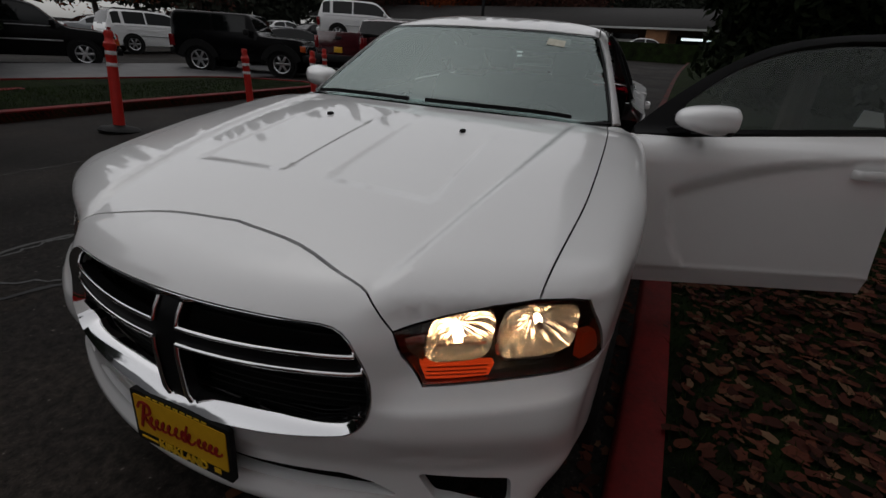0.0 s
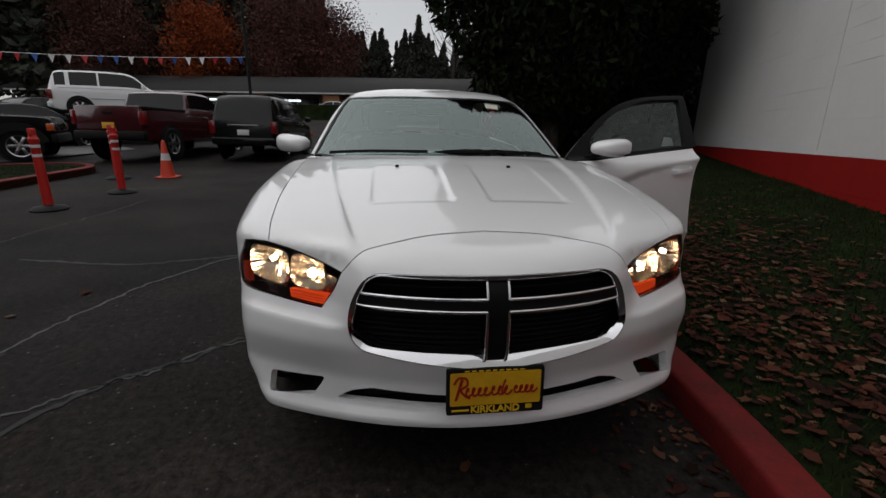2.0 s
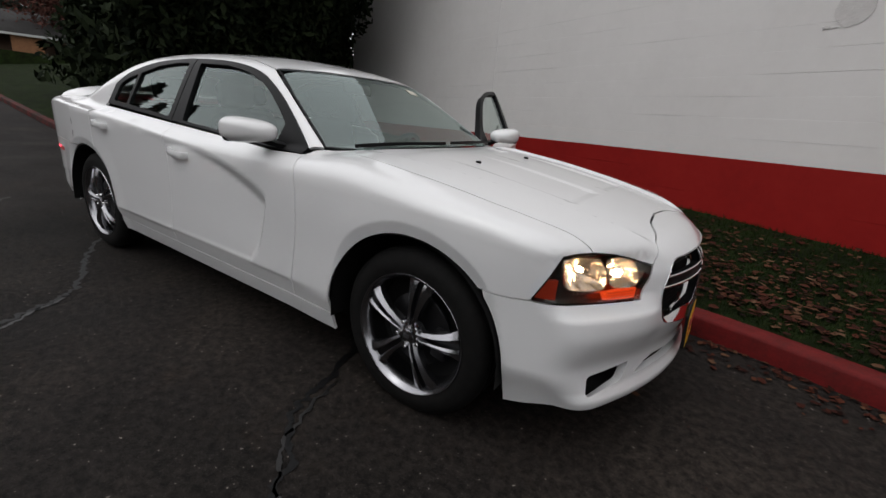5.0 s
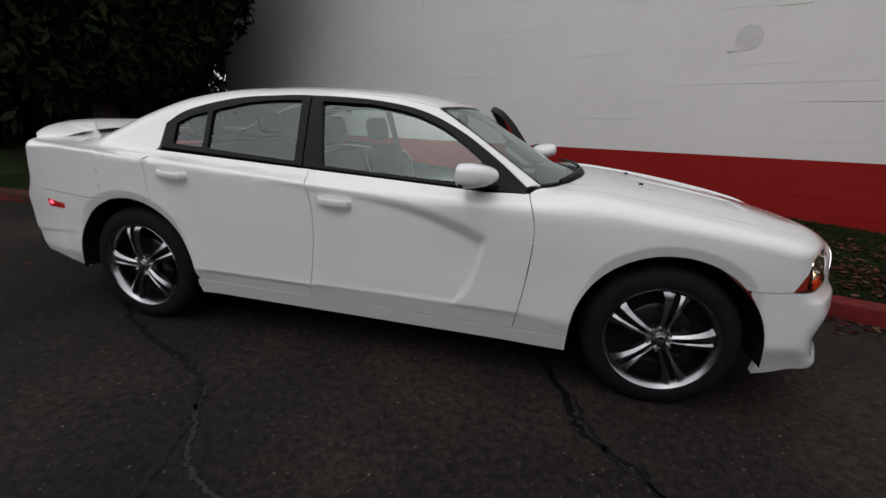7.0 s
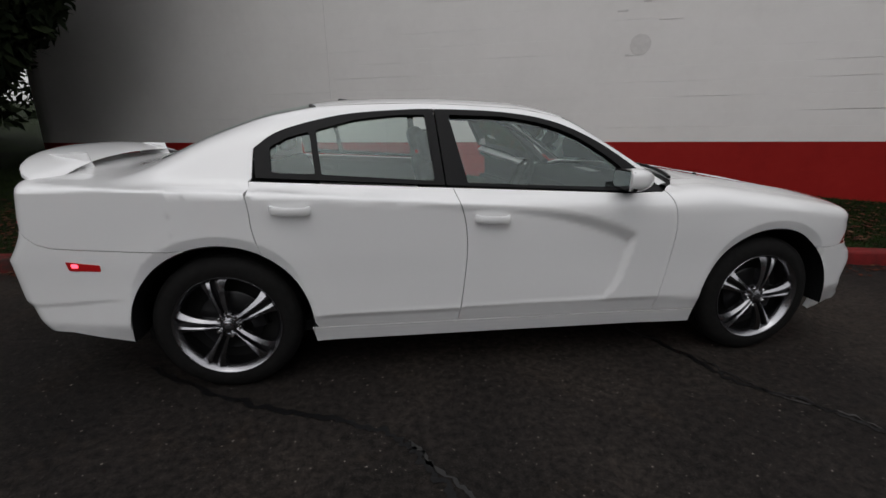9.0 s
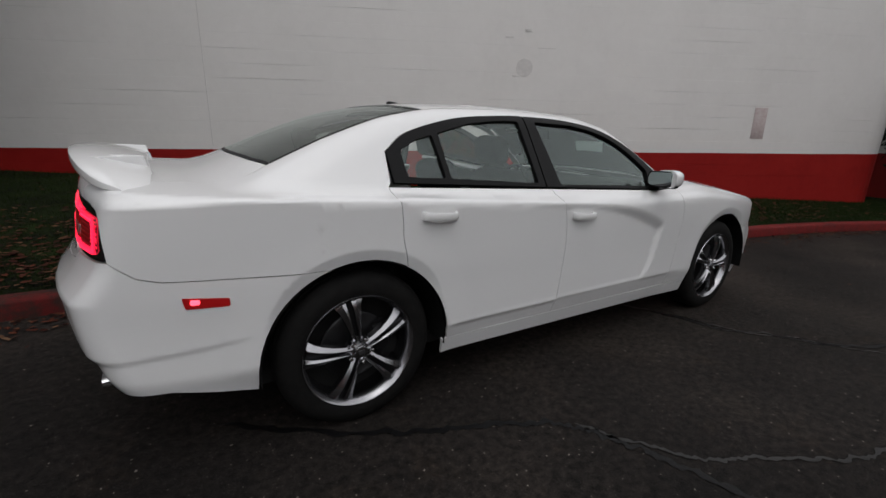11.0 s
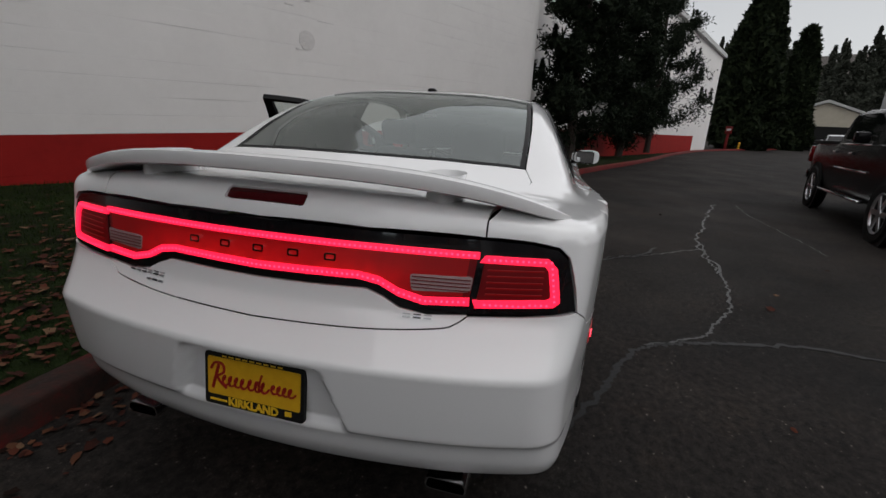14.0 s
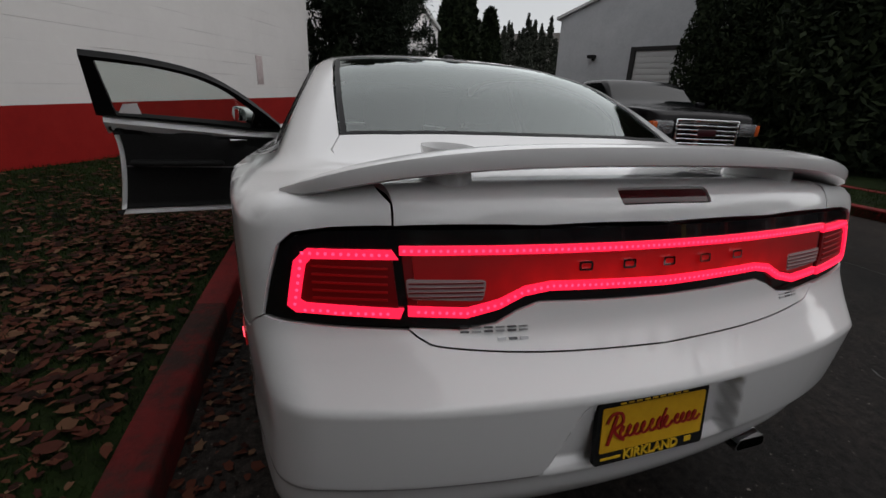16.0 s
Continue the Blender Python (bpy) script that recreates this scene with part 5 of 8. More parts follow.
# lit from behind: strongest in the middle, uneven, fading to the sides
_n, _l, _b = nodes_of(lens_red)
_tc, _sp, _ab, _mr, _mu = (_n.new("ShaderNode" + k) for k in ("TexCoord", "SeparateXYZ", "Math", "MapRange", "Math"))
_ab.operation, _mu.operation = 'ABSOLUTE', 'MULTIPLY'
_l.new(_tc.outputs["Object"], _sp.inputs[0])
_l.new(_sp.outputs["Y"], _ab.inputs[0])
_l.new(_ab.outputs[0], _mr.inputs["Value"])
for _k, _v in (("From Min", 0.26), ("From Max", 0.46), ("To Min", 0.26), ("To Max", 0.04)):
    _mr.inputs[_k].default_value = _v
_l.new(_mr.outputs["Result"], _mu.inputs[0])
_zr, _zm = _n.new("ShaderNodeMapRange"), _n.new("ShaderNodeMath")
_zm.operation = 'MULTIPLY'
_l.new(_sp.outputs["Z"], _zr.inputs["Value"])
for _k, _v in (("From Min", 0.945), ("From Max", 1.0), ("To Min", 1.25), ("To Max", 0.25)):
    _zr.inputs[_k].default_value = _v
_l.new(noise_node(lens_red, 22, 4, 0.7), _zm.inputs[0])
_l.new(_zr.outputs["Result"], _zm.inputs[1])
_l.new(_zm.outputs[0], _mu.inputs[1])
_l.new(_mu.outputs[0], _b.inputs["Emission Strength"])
lens_red_dark = glow("dark_red_lens", (1.0, 0.006, 0.008), 0.016, (0.07, 0.003, 0.005))
reverse_lens = mat("reverse_lamp_lens", (0.62, 0.52, 0.52), 0.15, 0.5)
lens_red_rib = glow("dim_red_rib", (1.0, 0.008, 0.010), 0.045, (0.12, 0.004, 0.006))
lens_off = mat("unlit_red_lens", (0.055, 0.004, 0.006), 0.12)
band_poly = BAND_LOW + flip(BAND_LOW)[1:] + [(-y, z) for y, z in BAND_UP[::-1]] + BAND_UP[1:]
tail = panel("tail_lamp_band", saloon, black_gloss, BUMPER_R, to(BUMPER_R, R(*band_poly)), h=0.025, sink=0.004, gap=0.002, edge=0.03, label="full-width black lamp band with glowing red light loops")


def tail_piece(nm, outline, mt, sink=0.0, hole=None, h=0.02, edge=0.012, label=""):
    return panel(nm, tail, mt, BUMPER_R, to(BUMPER_R, R(*outline)), holes=[to(BUMPER_R, R(*hole))] if hole else [], h=h, sink=sink, gap=0, edge=edge, label=label)


CENTRE = [(-0.578, 1.017), (-0.3, 1.018), (0, 1.018), (0.3, 1.018), (0.578, 1.017), (0.563, 0.882), (0.45, 0.876), (0.385, 0.892), (0.335, 0.917), (0.28, 0.926), (0, 0.920), (-0.28, 0.926), (-0.335, 0.917), (-0.385, 0.892), (-0.45, 0.876), (-0.563, 0.882)]
CENTRE_IN = [(y * 0.999, z - 0.017 if z > 1.0 else z + 0.019) for y, z in CENTRE]
CENTRE_IN = [(y, z) for y, z in CENTRE_IN]
tail_piece("lens", rounded([(y * 0.995, z) for y, z in CENTRE], 0.006, 2), lens_red_dark, 0.002, label="deep red lens")
strip_up = [p for p in CENTRE[:5]]
tail_piece("light_loop", strip_up + [(y, z - 0.017) for y, z in strip_up[::-1]], led_red, -0.004, label="glowing pink-red light line")
strip_dn = CENTRE[5:]
tail_piece("light_loop", strip_dn + [(y, z + 0.020) for y, z in strip_dn[::-1]], led_red, -0.004, label="glowing pink-red light line")
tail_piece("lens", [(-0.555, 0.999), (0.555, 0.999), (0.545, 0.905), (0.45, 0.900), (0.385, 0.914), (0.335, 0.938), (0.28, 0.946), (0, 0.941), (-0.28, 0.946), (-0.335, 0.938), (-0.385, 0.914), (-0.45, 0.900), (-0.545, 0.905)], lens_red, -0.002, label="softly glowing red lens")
for s in (-1, 1):
    o = [(s * y, z) for y, z in ((0.592, 1.010), (0.742, 1.008), (0.765, 0.985), (0.780, 0.900), (0.765, 0.887), (0.578, 0.878))]
    i = [(s * y, z) for y, z in ((0.580, 0.992), (0.735, 0.990), (0.745, 0.978), (0.757, 0.912), (0.748, 0.906), (0.570, 0.897))]
    tail_piece("lens", o if s > 0 else o[::-1], lens_red_dark, 0.0, label="deep red outer lens")
    up, dn = o[:4] + i[:4][::-1], o[3:] + i[3:][::-1]
    tail_piece("light_loop", up, led_red, -0.005, label="glowing pink-red light line")
    tail_piece("light_loop", dn, led_red, -0.005, label="glowing pink-red light line")
    tail_piece("reverse_lamp", rounded([(s * y, z) for y, z in ((0.412, 0.952), (0.568, 0.955), (0.562, 0.916), (0.418, 0.910))], 0.008, 2), reverse_lens, -0.003, label="unlit clear reversing lamp")
    for k in range(4):
        z = 0.918 + 0.009 * k
        tail_piece("reverse_rib", [(s * 0.418, z), (s * 0.562, z), (s * 0.562, z + 0.003), (s * 0.418, z + 0.003)], lens_red_dark, -0.005, edge=0.004)
    for k in range(5):
        z = 0.912 + 0.015 * k
        tail_piece("lens_rib", [(s * 0.60, z), (s * 0.735, z + 0.002), (s * 0.735, z + 0.006), (s * 0.60, z + 0.004)], lens_red_rib, -0.003, edge=0.004)
# five plain bright bars where the maker's name stands
for k in range(5):
    y = 0.205 - 0.1025 * k
    frame_out = rounded([(y - 0.016, 0.9645), (y + 0.016, 0.9645), (y + 0.016, 0.9835), (y - 0.016, 0.9835)], 0.005, 3)
    frame_in = rounded([(y - 0.011, 0.9685), (y + 0.011, 0.9685), (y + 0.011, 0.9795), (y - 0.011, 0.9795)], 0.003, 2)
    tail_piece("name_bar", frame_out, chrome, -0.008, frame_in, edge=0.005)
# rows of single diodes along the light lines
bm = bmesh.new()
ups = [(y, 1.0085) for y in np.arange(-0.565, 0.57, 0.0135)]
lows = [(y, float(np.interp(abs(y), [0, 0.28, 0.335, 0.385, 0.45, 0.56], [0.930, 0.936, 0.927, 0.902, 0.886, 0.892]))) for y in np.arange(-0.55, 0.555, 0.0135)]
outer = [(s_ * y, z) for s_ in (-1, 1) for y in np.arange(0.60, 0.75, 0.0135) for z in (1.000, 0.888 + 0.004 * (y > 0.70))] + [(s_ * (0.752 + 0.014 * k / 6), 0.985 - 0.082 * k / 6) for s_ in (-1, 1) for k in range(7)]
dots = np.array(R(*(ups + lows + outer)))
for p, n in zip(dots, normals(dots)):
    m = Matrix.Translation(Vector(p + n * 0.0062)) @ Vector(n).to_track_quat('Z', 'Y').to_matrix().to_4x4()
    v = [bm.verts.new(m @ Vector((0.0034 * math.cos(t), 0.0034 * math.sin(t), 0.0))) for t in [math.pi * k / 3 for k in range(6)]]
    bm.faces.new(v)
part("diode_row", bm, led_dot, tail, "rows of bright red diodes")
high = panel("high_brake_lamp", saloon, lens_off, STERN, CHMSL, h=0.02, sink=0.004, gap=0.002, edge=0.01, label="dark red high brake lamp")
for (y0, y1, z0, z1) in ((0.325, 0.470, 0.846, 0.850), (0.325, 0.470, 0.854, 0.857), (0.325, 0.395, 0.830, 0.835), (-0.475, -0.395, 0.840, 0.844), (-0.475, -0.395, 0.848, 0.851)):
    n = 6 if y1 - y0 > 0.12 else 3
    for k in range(n):
        a, b = y0 + (y1 - y0) * k / n, y0 + (y1 - y0) * (k + 0.72) / n
        panel("badge_bar", saloon, alloy_grey if k % 2 else brushed, TAIL, [(a, z0), (b, z0), (b, z1), (a, z1)], h=0.03, sink=-0.003, gap=0, edge=0.004)
# red side reflectors of the rear bumper
side_red = glow("red_side_marker", (1.0, 0.02, 0.02), 0.05, (0.22, 0.005, 0.006))
side_lit = glow("lit_side_marker", (1.0, 0.05, 0.08), 2.5, (0.5, 0.02, 0.02))
panel("rear_side_marker", saloon, side_red, SIDE, rounded([(-2.190, 0.733), (-2.040, 0.716), (-2.040, 0.686), (-2.180, 0.690)], 0.005, 2), both=True, h=0.03, sink=-0.003, gap=0, edge=0.006, label="red side marker lamp")
panel("rear_side_bulb", saloon, side_lit, SIDE, rounded([(-2.165, 0.724), (-2.135, 0.722), (-2.135, 0.704), (-2.165, 0.704)], 0.006, 2), both=True, h=0.03, sink=-0.005, gap=0, edge=0.004)

# ---- number plates: yellow dealer cards in black frames ----
plate_yellow = speckled("plate_yellow", ((0.3, (0.58, 0.31, 0.010)), (0.7, (0.68, 0.39, 0.015))), 20, 0.4, 0.05)
plate_ink = mat("plate_red_ink", (0.30, 0.010, 0.010), 0.4)
plate_text = mat("plate_yellow_text", (0.72, 0.45, 0.02), 0.4)


def plate(nm, m, label):
    """Local x across, y up, z outward."""
    holder = new(nm, None)
    holder.parent, holder.matrix_basis = saloon, m
    holder["label"] = label
    bm = bmesh.new()
    prism(bm, rounded([(-0.157, -0.078), (0.157, -0.078), (0.157, 0.078), (-0.157, 0.078)], 0.010), -0.010, 0.003)
    part("plate_frame", bm, black_plastic, holder)
    bm = bmesh.new()
    prism(bm, rounded([(-0.146, -0.046), (0.146, -0.046), (0.146, 0.066), (-0.146, 0.066)], 0.006), 0.0, 0.005)
    part("plate_card", bm, plate_yellow, holder)
    # flowing red stroke in place of the dealer's script
    bm = bmesh.new()
    for x0, x1, h, n in ((-0.098, -0.020, 0.014, 4), (-0.016, 0.046, 0.015, 3), (0.058, 0.128, 0.012, 4)):
        # a run of joined loops, slanting forward
        pts = []
        for k in range(n * 16 + 1):
            t = k / (n * 16)
            a = 2 * math.pi * n * t
            yy = h * math.sin(a)
            pts.append((x0 + (x1 - x0) * t + 0.007 * math.cos(a) + 0.30 * yy, 0.004 + yy + 0.02 * x0, 0.007))
        sweep(bm, pts, [(-0.0028, -0.001), (0.0028, -0.001), (0.0028, 0.001), (-0.0028, 0.001)])
    part("red_script_stroke", bm, plate_ink, holder)
    bm = bmesh.new()
    sweep(bm, bent([(-0.134, 0.030, 0.007), (-0.120, 0.050, 0.007), (-0.096, 0.048, 0.007), (-0.092, 0.026, 0.007), (-0.112, 0.010, 0.007), (-0.098, -0.010, 0.007), (-0.082, -0.020, 0.007)], 6), [(-0.0036, -0.001), (0.0036, -0.001), (0.0036, 0.001), (-0.0036, 0.001)])
    part("red_script_stroke", bm, plate_ink, holder)
    bm = bmesh.new()
    sweep(bm, bent([(-0.108, 0.046, 0.007), (-0.118, 0.010, 0.007), (-0.128, -0.026, 0.007)], 5), [(-0.0042, -0.001), (0.0042, -0.001), (0.0042, 0.001), (-0.0042, 0.001)])
    part("red_script_stem", bm, plate_ink, holder)
    bm = bmesh.new()
    sweep(bm, bent([(0.030, 0.040, 0.007), (0.022, 0.014, 0.007), (0.020, -0.012, 0.007)], 5), [(-0.0028, -0.001), (0.0028, -0.001), (0.0028, 0.001), (-0.0028, 0.001)])
    part("red_script_stem", bm, plate_ink, holder)
    bm = words("KIRKLAND", 0.033, 0.0015, 0.0008)
    bm.transform(pose(0.0, -0.062, 0.0045))
    part("place_name", bm, plate_text, holder, "yellow lettering reading KIRKLAND")
    for x0, x1 in ((-0.14, -0.085), (0.10, 0.12)):
        part("frame_print", boxed(x0, x1, -0.066, -0.060 if x0 < 0 else -0.052, 0.002, 0.0045), plate_text, holder)
    for k in range(9):
        part("frame_print", boxed(-0.10 + 0.022 * k, -0.085 + 0.022 * k, 0.069, 0.073, 0.002, 0.0042), plate_text, holder)
    return holder


plate("front_plate", pose(2.447, 0, 0.434, 90, 0, 90) @ pose(0, 0, 0, -4, 0, 0), "yellow dealer card with red script in a black frame")
plate("rear_plate", pose(-2.579, 0, 0.592, 90, 0, -90) @ pose(0, 0, 0, -6, 0, 0), "yellow dealer card with red script in a black frame")

# ---- the white saloon: handles, mirrors, spoiler, cabin ----
def side_bm(make, mir):
    bm = make()
    return mirrored(bm) if mir else bm


for name_, x, z, owners in (("front", -0.180, 0.897, fd), ("rear", -1.168, 0.966, rd)):
    y = float(on(SIDE, [(x, z)])[0][1])
    for i, owner in enumerate(owners):
        def bar():
            bm = bmesh.new()
            pts = [(x - 0.088, y + 0.006, z + 0.004), (x - 0.075, y - 0.022, z + 0.003), (x - 0.03, y - 0.034, z), (x + 0.03, y - 0.034, z - 0.002), (x + 0.075, y - 0.024, z - 0.004), (x + 0.09, y + 0.006, z - 0.005)]
            sweep(bm, bent(pts, 5), [(-0.009, -0.017), (0.004, -0.019), (0.008, -0.010), (0.008, 0.010), (0.004, 0.019), (-0.009, 0.017)], up=(0, 0, 1))
            return bm
        part("door_handle", side_bm(bar, i), white_paint, owner, "body-coloured pull handle")
        me = skin_mesh("handle_cup", SIDE, rounded([(x - 0.055, z + 0.014), (x + 0.055, z + 0.010), (x + 0.045, z - 0.036), (x - 0.045, z - 0.034)], 0.022, 4), h=0.015, sink=-0.001, gap=0, edge=0.0, mirror=bool(i),
                       lift=lambda P: -0.010 * np.clip(1 - ((P[:, 0] - x) / 0.05) ** 2 - ((P[:, 2] - z + 0.010) / 0.026) ** 2, 0, 1))
        me.materials.append(white_paint)
        ob = new("handle_cup", me)
        ob.parent = owner


def mirror_shell():
    """A smooth housing: blunt towards the front, cut flat at the back."""
    bm = bmesh.new()
    bmesh.ops.create_uvsphere(bm, u_segments=40, v_segments=24, radius=1.0)
    for v in bm.verts:
        x, y, z = v.co
        q = (abs(y) ** 3 + abs(z) ** 3) ** (1 / 3) / max(math.hypot(y, z), 1e-6)
        y, z = y / max(q, 0.55), z / max(q, 0.55)
        x = max(x, -0.30)
        taper = 1 - 0.16 * max(-y, 0) * 0 - 0.10 * y
        v.co = Vector((0.548 + 0.115 * x - 0.035 * (-y) * 0.9, -0.945 + 0.112 * y, 1.092 + 0.056 * z * (1 - 0.14 * y) - 0.004 * y))
    return bm


for i, owner in enumerate(fd):
    def foot():
        bm = bmesh.new()
        sweep(bm, [(0.655, -0.775, 1.022), (0.61, -0.83, 1.034), (0.565, -0.875, 1.052)], [(-0.035, -0.016), (0.03, -0.016), (0.04, 0.006), (0.0, 0.014), (-0.04, 0.006)])
        return bm
    arm = part("door_mirror", side_bm(mirror_shell, i), white_paint, owner, "white door mirror housing")
    part("mirror_foot", side_bm(foot, i), black_satin, owner)

    def pane_bm():
        bm = bmesh.new()
        o = rounded([(-0.098, -0.046), (0.090, -0.040), (0.095, 0.042), (-0.095, 0.050)], 0.03, 5)
        prism(bm, o, 0, 0.004, pose(0.498, -0.945, 1.092, 0, -90, 0) @ pose(0, 0, 0, 0, 0, 90))
        return bm

    def rim_bm():
        bm = bmesh.new()
        o = rounded([(-0.106, -0.052), (0.098, -0.046), (0.102, 0.048), (-0.102, 0.056)], 0.03, 5)
        prism(bm, o, -0.02, 0.002, pose(0.500, -0.945, 1.092, 0, -90, 0) @ pose(0, 0, 0, 0, 0, 90))
        return bm
    part("mirror_rim", side_bm(rim_bm, i), black_plastic, owner)
    part("mirror_glass", side_bm(pane_bm, i), mirror_glass, owner, "door mirror glass")

# inner faces of both front doors; the open one shows its trim
for i, owner in enumerate(fd):
    o = [(x * 0.97 - 0.0, max(z, 0.345)) for x, z in shrunk(even(front_door, 0.06), 0.02)]
    me = skin_mesh("door_card", SIDE, [tuple(p) for p in shrunk(even(front_door, 0.06), 0.034)], h=0.06, sink=0.105, gap=0, edge=-0.02, mirror=bool(i))
    me.materials.append(black_plastic)
    ob = new("door_card", me)
    ob.parent, ob["label"] = owner, "black inner door trim"
    me = skin_mesh("door_inner", SIDE, [tuple(p) for p in shrunk(even(front_door, 0.06), 0.004)], h=0.06, sink=0.085, gap=0, edge=-0.075, mirror=bool(i))
    me.materials.append(white_paint)
    ob = new("door_inner", me)
    ob.parent = owner

    def chrome_line():
        bm = bmesh.new()
        sweep(bm, [(-0.27, -0.782, 0.70), (0.1, -0.778, 0.695), (0.45, -0.775, 0.69)], [(-0.004, -0.004), (0.004, -0.004), (0.004, 0.004), (-0.004, 0.004)])
        return bm

    def release():
        return boxed(0.40, 0.53, -0.80, -0.765, 0.885, 0.905, 0.006)

    def armrest():
        return boxed(-0.25, 0.35, -0.80, -0.725, 0.70, 0.745, 0.02)
    part("trim_line", side_bm(chrome_line, i), brushed, owner)
    part("door_release", side_bm(release, i), chrome, owner)
    part("armrest", side_bm(armrest, i), black_plastic, owner)

    def note():
        bm = bmesh.new()
        prism(bm, [(-0.28, 1.06), (-0.15, 1.06), (-0.17, 1.13), (-0.25, 1.12)], -0.001, 0.001, Matrix(((1, 0, 0, 0), (0, 0, 1, -0.735), (0, 1, 0, 0), (0, 0, 0, 1))))
        return bm
    if i:
        part("window_label", side_bm(note, i), reflective, owner, "white paper label in the window")
    # inside of the window frame
    me = skin_mesh("inner_frame", SIDE, FRAME_F, holes=[F_GLASS], h=0.05, sink=0.045, gap=0.002, edge=-0.04, mirror=bool(i))
    me.materials.append(black_satin)
    ob = new("inner_frame", me)
    ob.parent = owner

# small paper sticker at the top of the windshield
sticker_paper = speckled("sticker_paper", ((0.3, (0.50, 0.48, 0.36)), (0.7, (0.66, 0.64, 0.55))), 60, 0.6)
panel("windshield_sticker", saloon, sticker_paper, TOP, [(0.405, 0.36), (0.405, 0.45), (0.455, 0.45), (0.455, 0.36)], h=0.03, sink=0.001, gap=0, edge=0.001, label="small pale paper sticker")

# boot spoiler on two feet
bm = bmesh.new()
stations = []
for k in range(41):
    y = -0.785 + 1.57 * k / 40
    a = abs(y) / 0.785
    back = -2.515 + 0.10 * a ** 2 + 0.05 * a ** 6 + 0.045 * a ** 24
    ahead = -2.245 + 0.035 * a ** 2 - 0.05 * a ** 6 - 0.045 * a ** 24
    zt = 1.212 - 0.030 * a ** 2 - 0.066 * a ** 4
    th = 0.044 * (1 - 0.30 * a ** 4 - 0.5 * a ** 24)
    ring = []
    for s, t in ((0.0, 0.0), (0.012, 0.36), (0.08, 0.48), (0.35, 0.50), (0.65, 0.40), (0.90, 0.20), (1.0, 0.0), (0.90, -0.20), (0.65, -0.42), (0.35, -0.52), (0.10, -0.55), (0.015, -0.42)):
        x = back + (ahead - back) * s
        ring.append(bm.verts.new((x, y, zt - 0.017 - 0.032 * s ** 1.3 + th * t)))
    stations.append(ring)
for A, B in zip(stations, stations[1:]):
    for j in range(12):
        bm.faces.new((A[j], A[(j + 1) % 12], B[(j + 1) % 12], B[j]))
bm.faces.new(stations[0])
bm.faces.new(stations[-1][::-1])
wing_ob = part("spoiler", bm, white_paint, saloon, "white boot spoiler on two feet")
for s in (-1, 1):
    bm = bmesh.new()
    rows = []
    for z, x0, x1, w in ((1.085, -2.425, -2.22, 0.064), (1.125, -2.42, -2.23, 0.052), (1.150, -2.42, -2.24, 0.046), (1.19, -2.43, -2.25, 0.054)):
        rows.append([bm.verts.new((x0 + (x1 - x0) * (0.5 - 0.5 * math.cos(t)), s * 0.452 + w * math.sin(t) * 1.0, z)) for t in [2 * math.pi * q / 20 for q in range(20)]])
    for A, B in zip(rows, rows[1:]):
        for j in range(20):
            bm.faces.new((A[j], A[(j + 1) % 20], B[(j + 1) % 20], B[j]))
    part("spoiler_foot", bm, white_paint, wing_ob)

# roof aerial, screen washers, wipers, exhausts, lower rear valance
bm = bmesh.new()
box(bm, -0.985, -0.865, -0.024, 0.024, 1.452, 1.494, 0.012, None, 3)
for v in bm.verts:
    v.co.y *= 1 - 0.35 * max(0, (v.co.x + 0.93) / 0.07)
    v.co.z -= 0.012 * max(0, (v.co.x + 0.93) / 0.065)
part("roof_aerial", bm, black_satin, saloon, "small black aerial pod on the roof")
for s in (-1, 1):
    p = on(TOP, [(1.413, s * 0.282)])[0]
    part("washer_jet", boxed(p[0] - 0.012, p[0] + 0.012, p[1] - 0.009, p[1] + 0.009, p[2] - 0.006, p[2] + 0.010, 0.004), black_plastic, saloon)
for y0, y1, dx in ((0.60, -0.02, 0.0), (-0.10, -0.66, 0.012)):
    bm = bmesh.new()
    pts = []
    for k in range(9):
        y = y0 + (y1 - y0) * k / 8
        p = on(TOP, [(1.075 + dx - 0.30 * y * y, y)])[0]
        pts.append((p[0], p[1], p[2] + 0.020))
    sweep(bm, pts, [(-0.010, -0.008), (0.010, -0.008), (0.006, 0.008), (-0.006, 0.008)])
    part("wiper", bm, black_satin, saloon)
for s in (-1, 1):
    for k in (0, 1):
        bm = bmesh.new()
        o = rounded([(-0.064, -0.021), (0.064, -0.021), (0.058, 0.021), (-0.058, 0.021)], 0.017, 5)
        i_ = [(a * 0.90, b * 0.82) for a, b in o]
        m = pose(-2.470, s * 0.535, 0.322, 90, 0, -90)
        if k == 0:
            rings = [[bm.verts.new(m @ Vector((a, b, h))) for a, b in q] for q, h in ((o, -0.14), (o, 0.012), (i_, 0.012), (i_, -0.13))]
            for A, B in zip(rings, rings[1:]):
                for j in range(len(A)):
                    bm.faces.new((A[j], A[(j + 1) % len(A)], B[(j + 1) % len(A)], B[j]))
            part("exhaust_tip", bm, chrome, saloon, "oval chrome exhaust tip")
        else:
            prism(bm, i_, -0.12, -0.118, m)
            part("exhaust_dark", bm, dark_void, saloon)
bm = bmesh.new()
box(bm, -2.44, -2.10, -0.66, 0.66, 0.29, 0.40, 0.02)
for v in bm.verts:
    if v.co.x < -2.4:
        v.co.x += 0.20 * v.co.y ** 2
part("rear_valance", bm, black_plastic, saloon, "black lower rear valance")

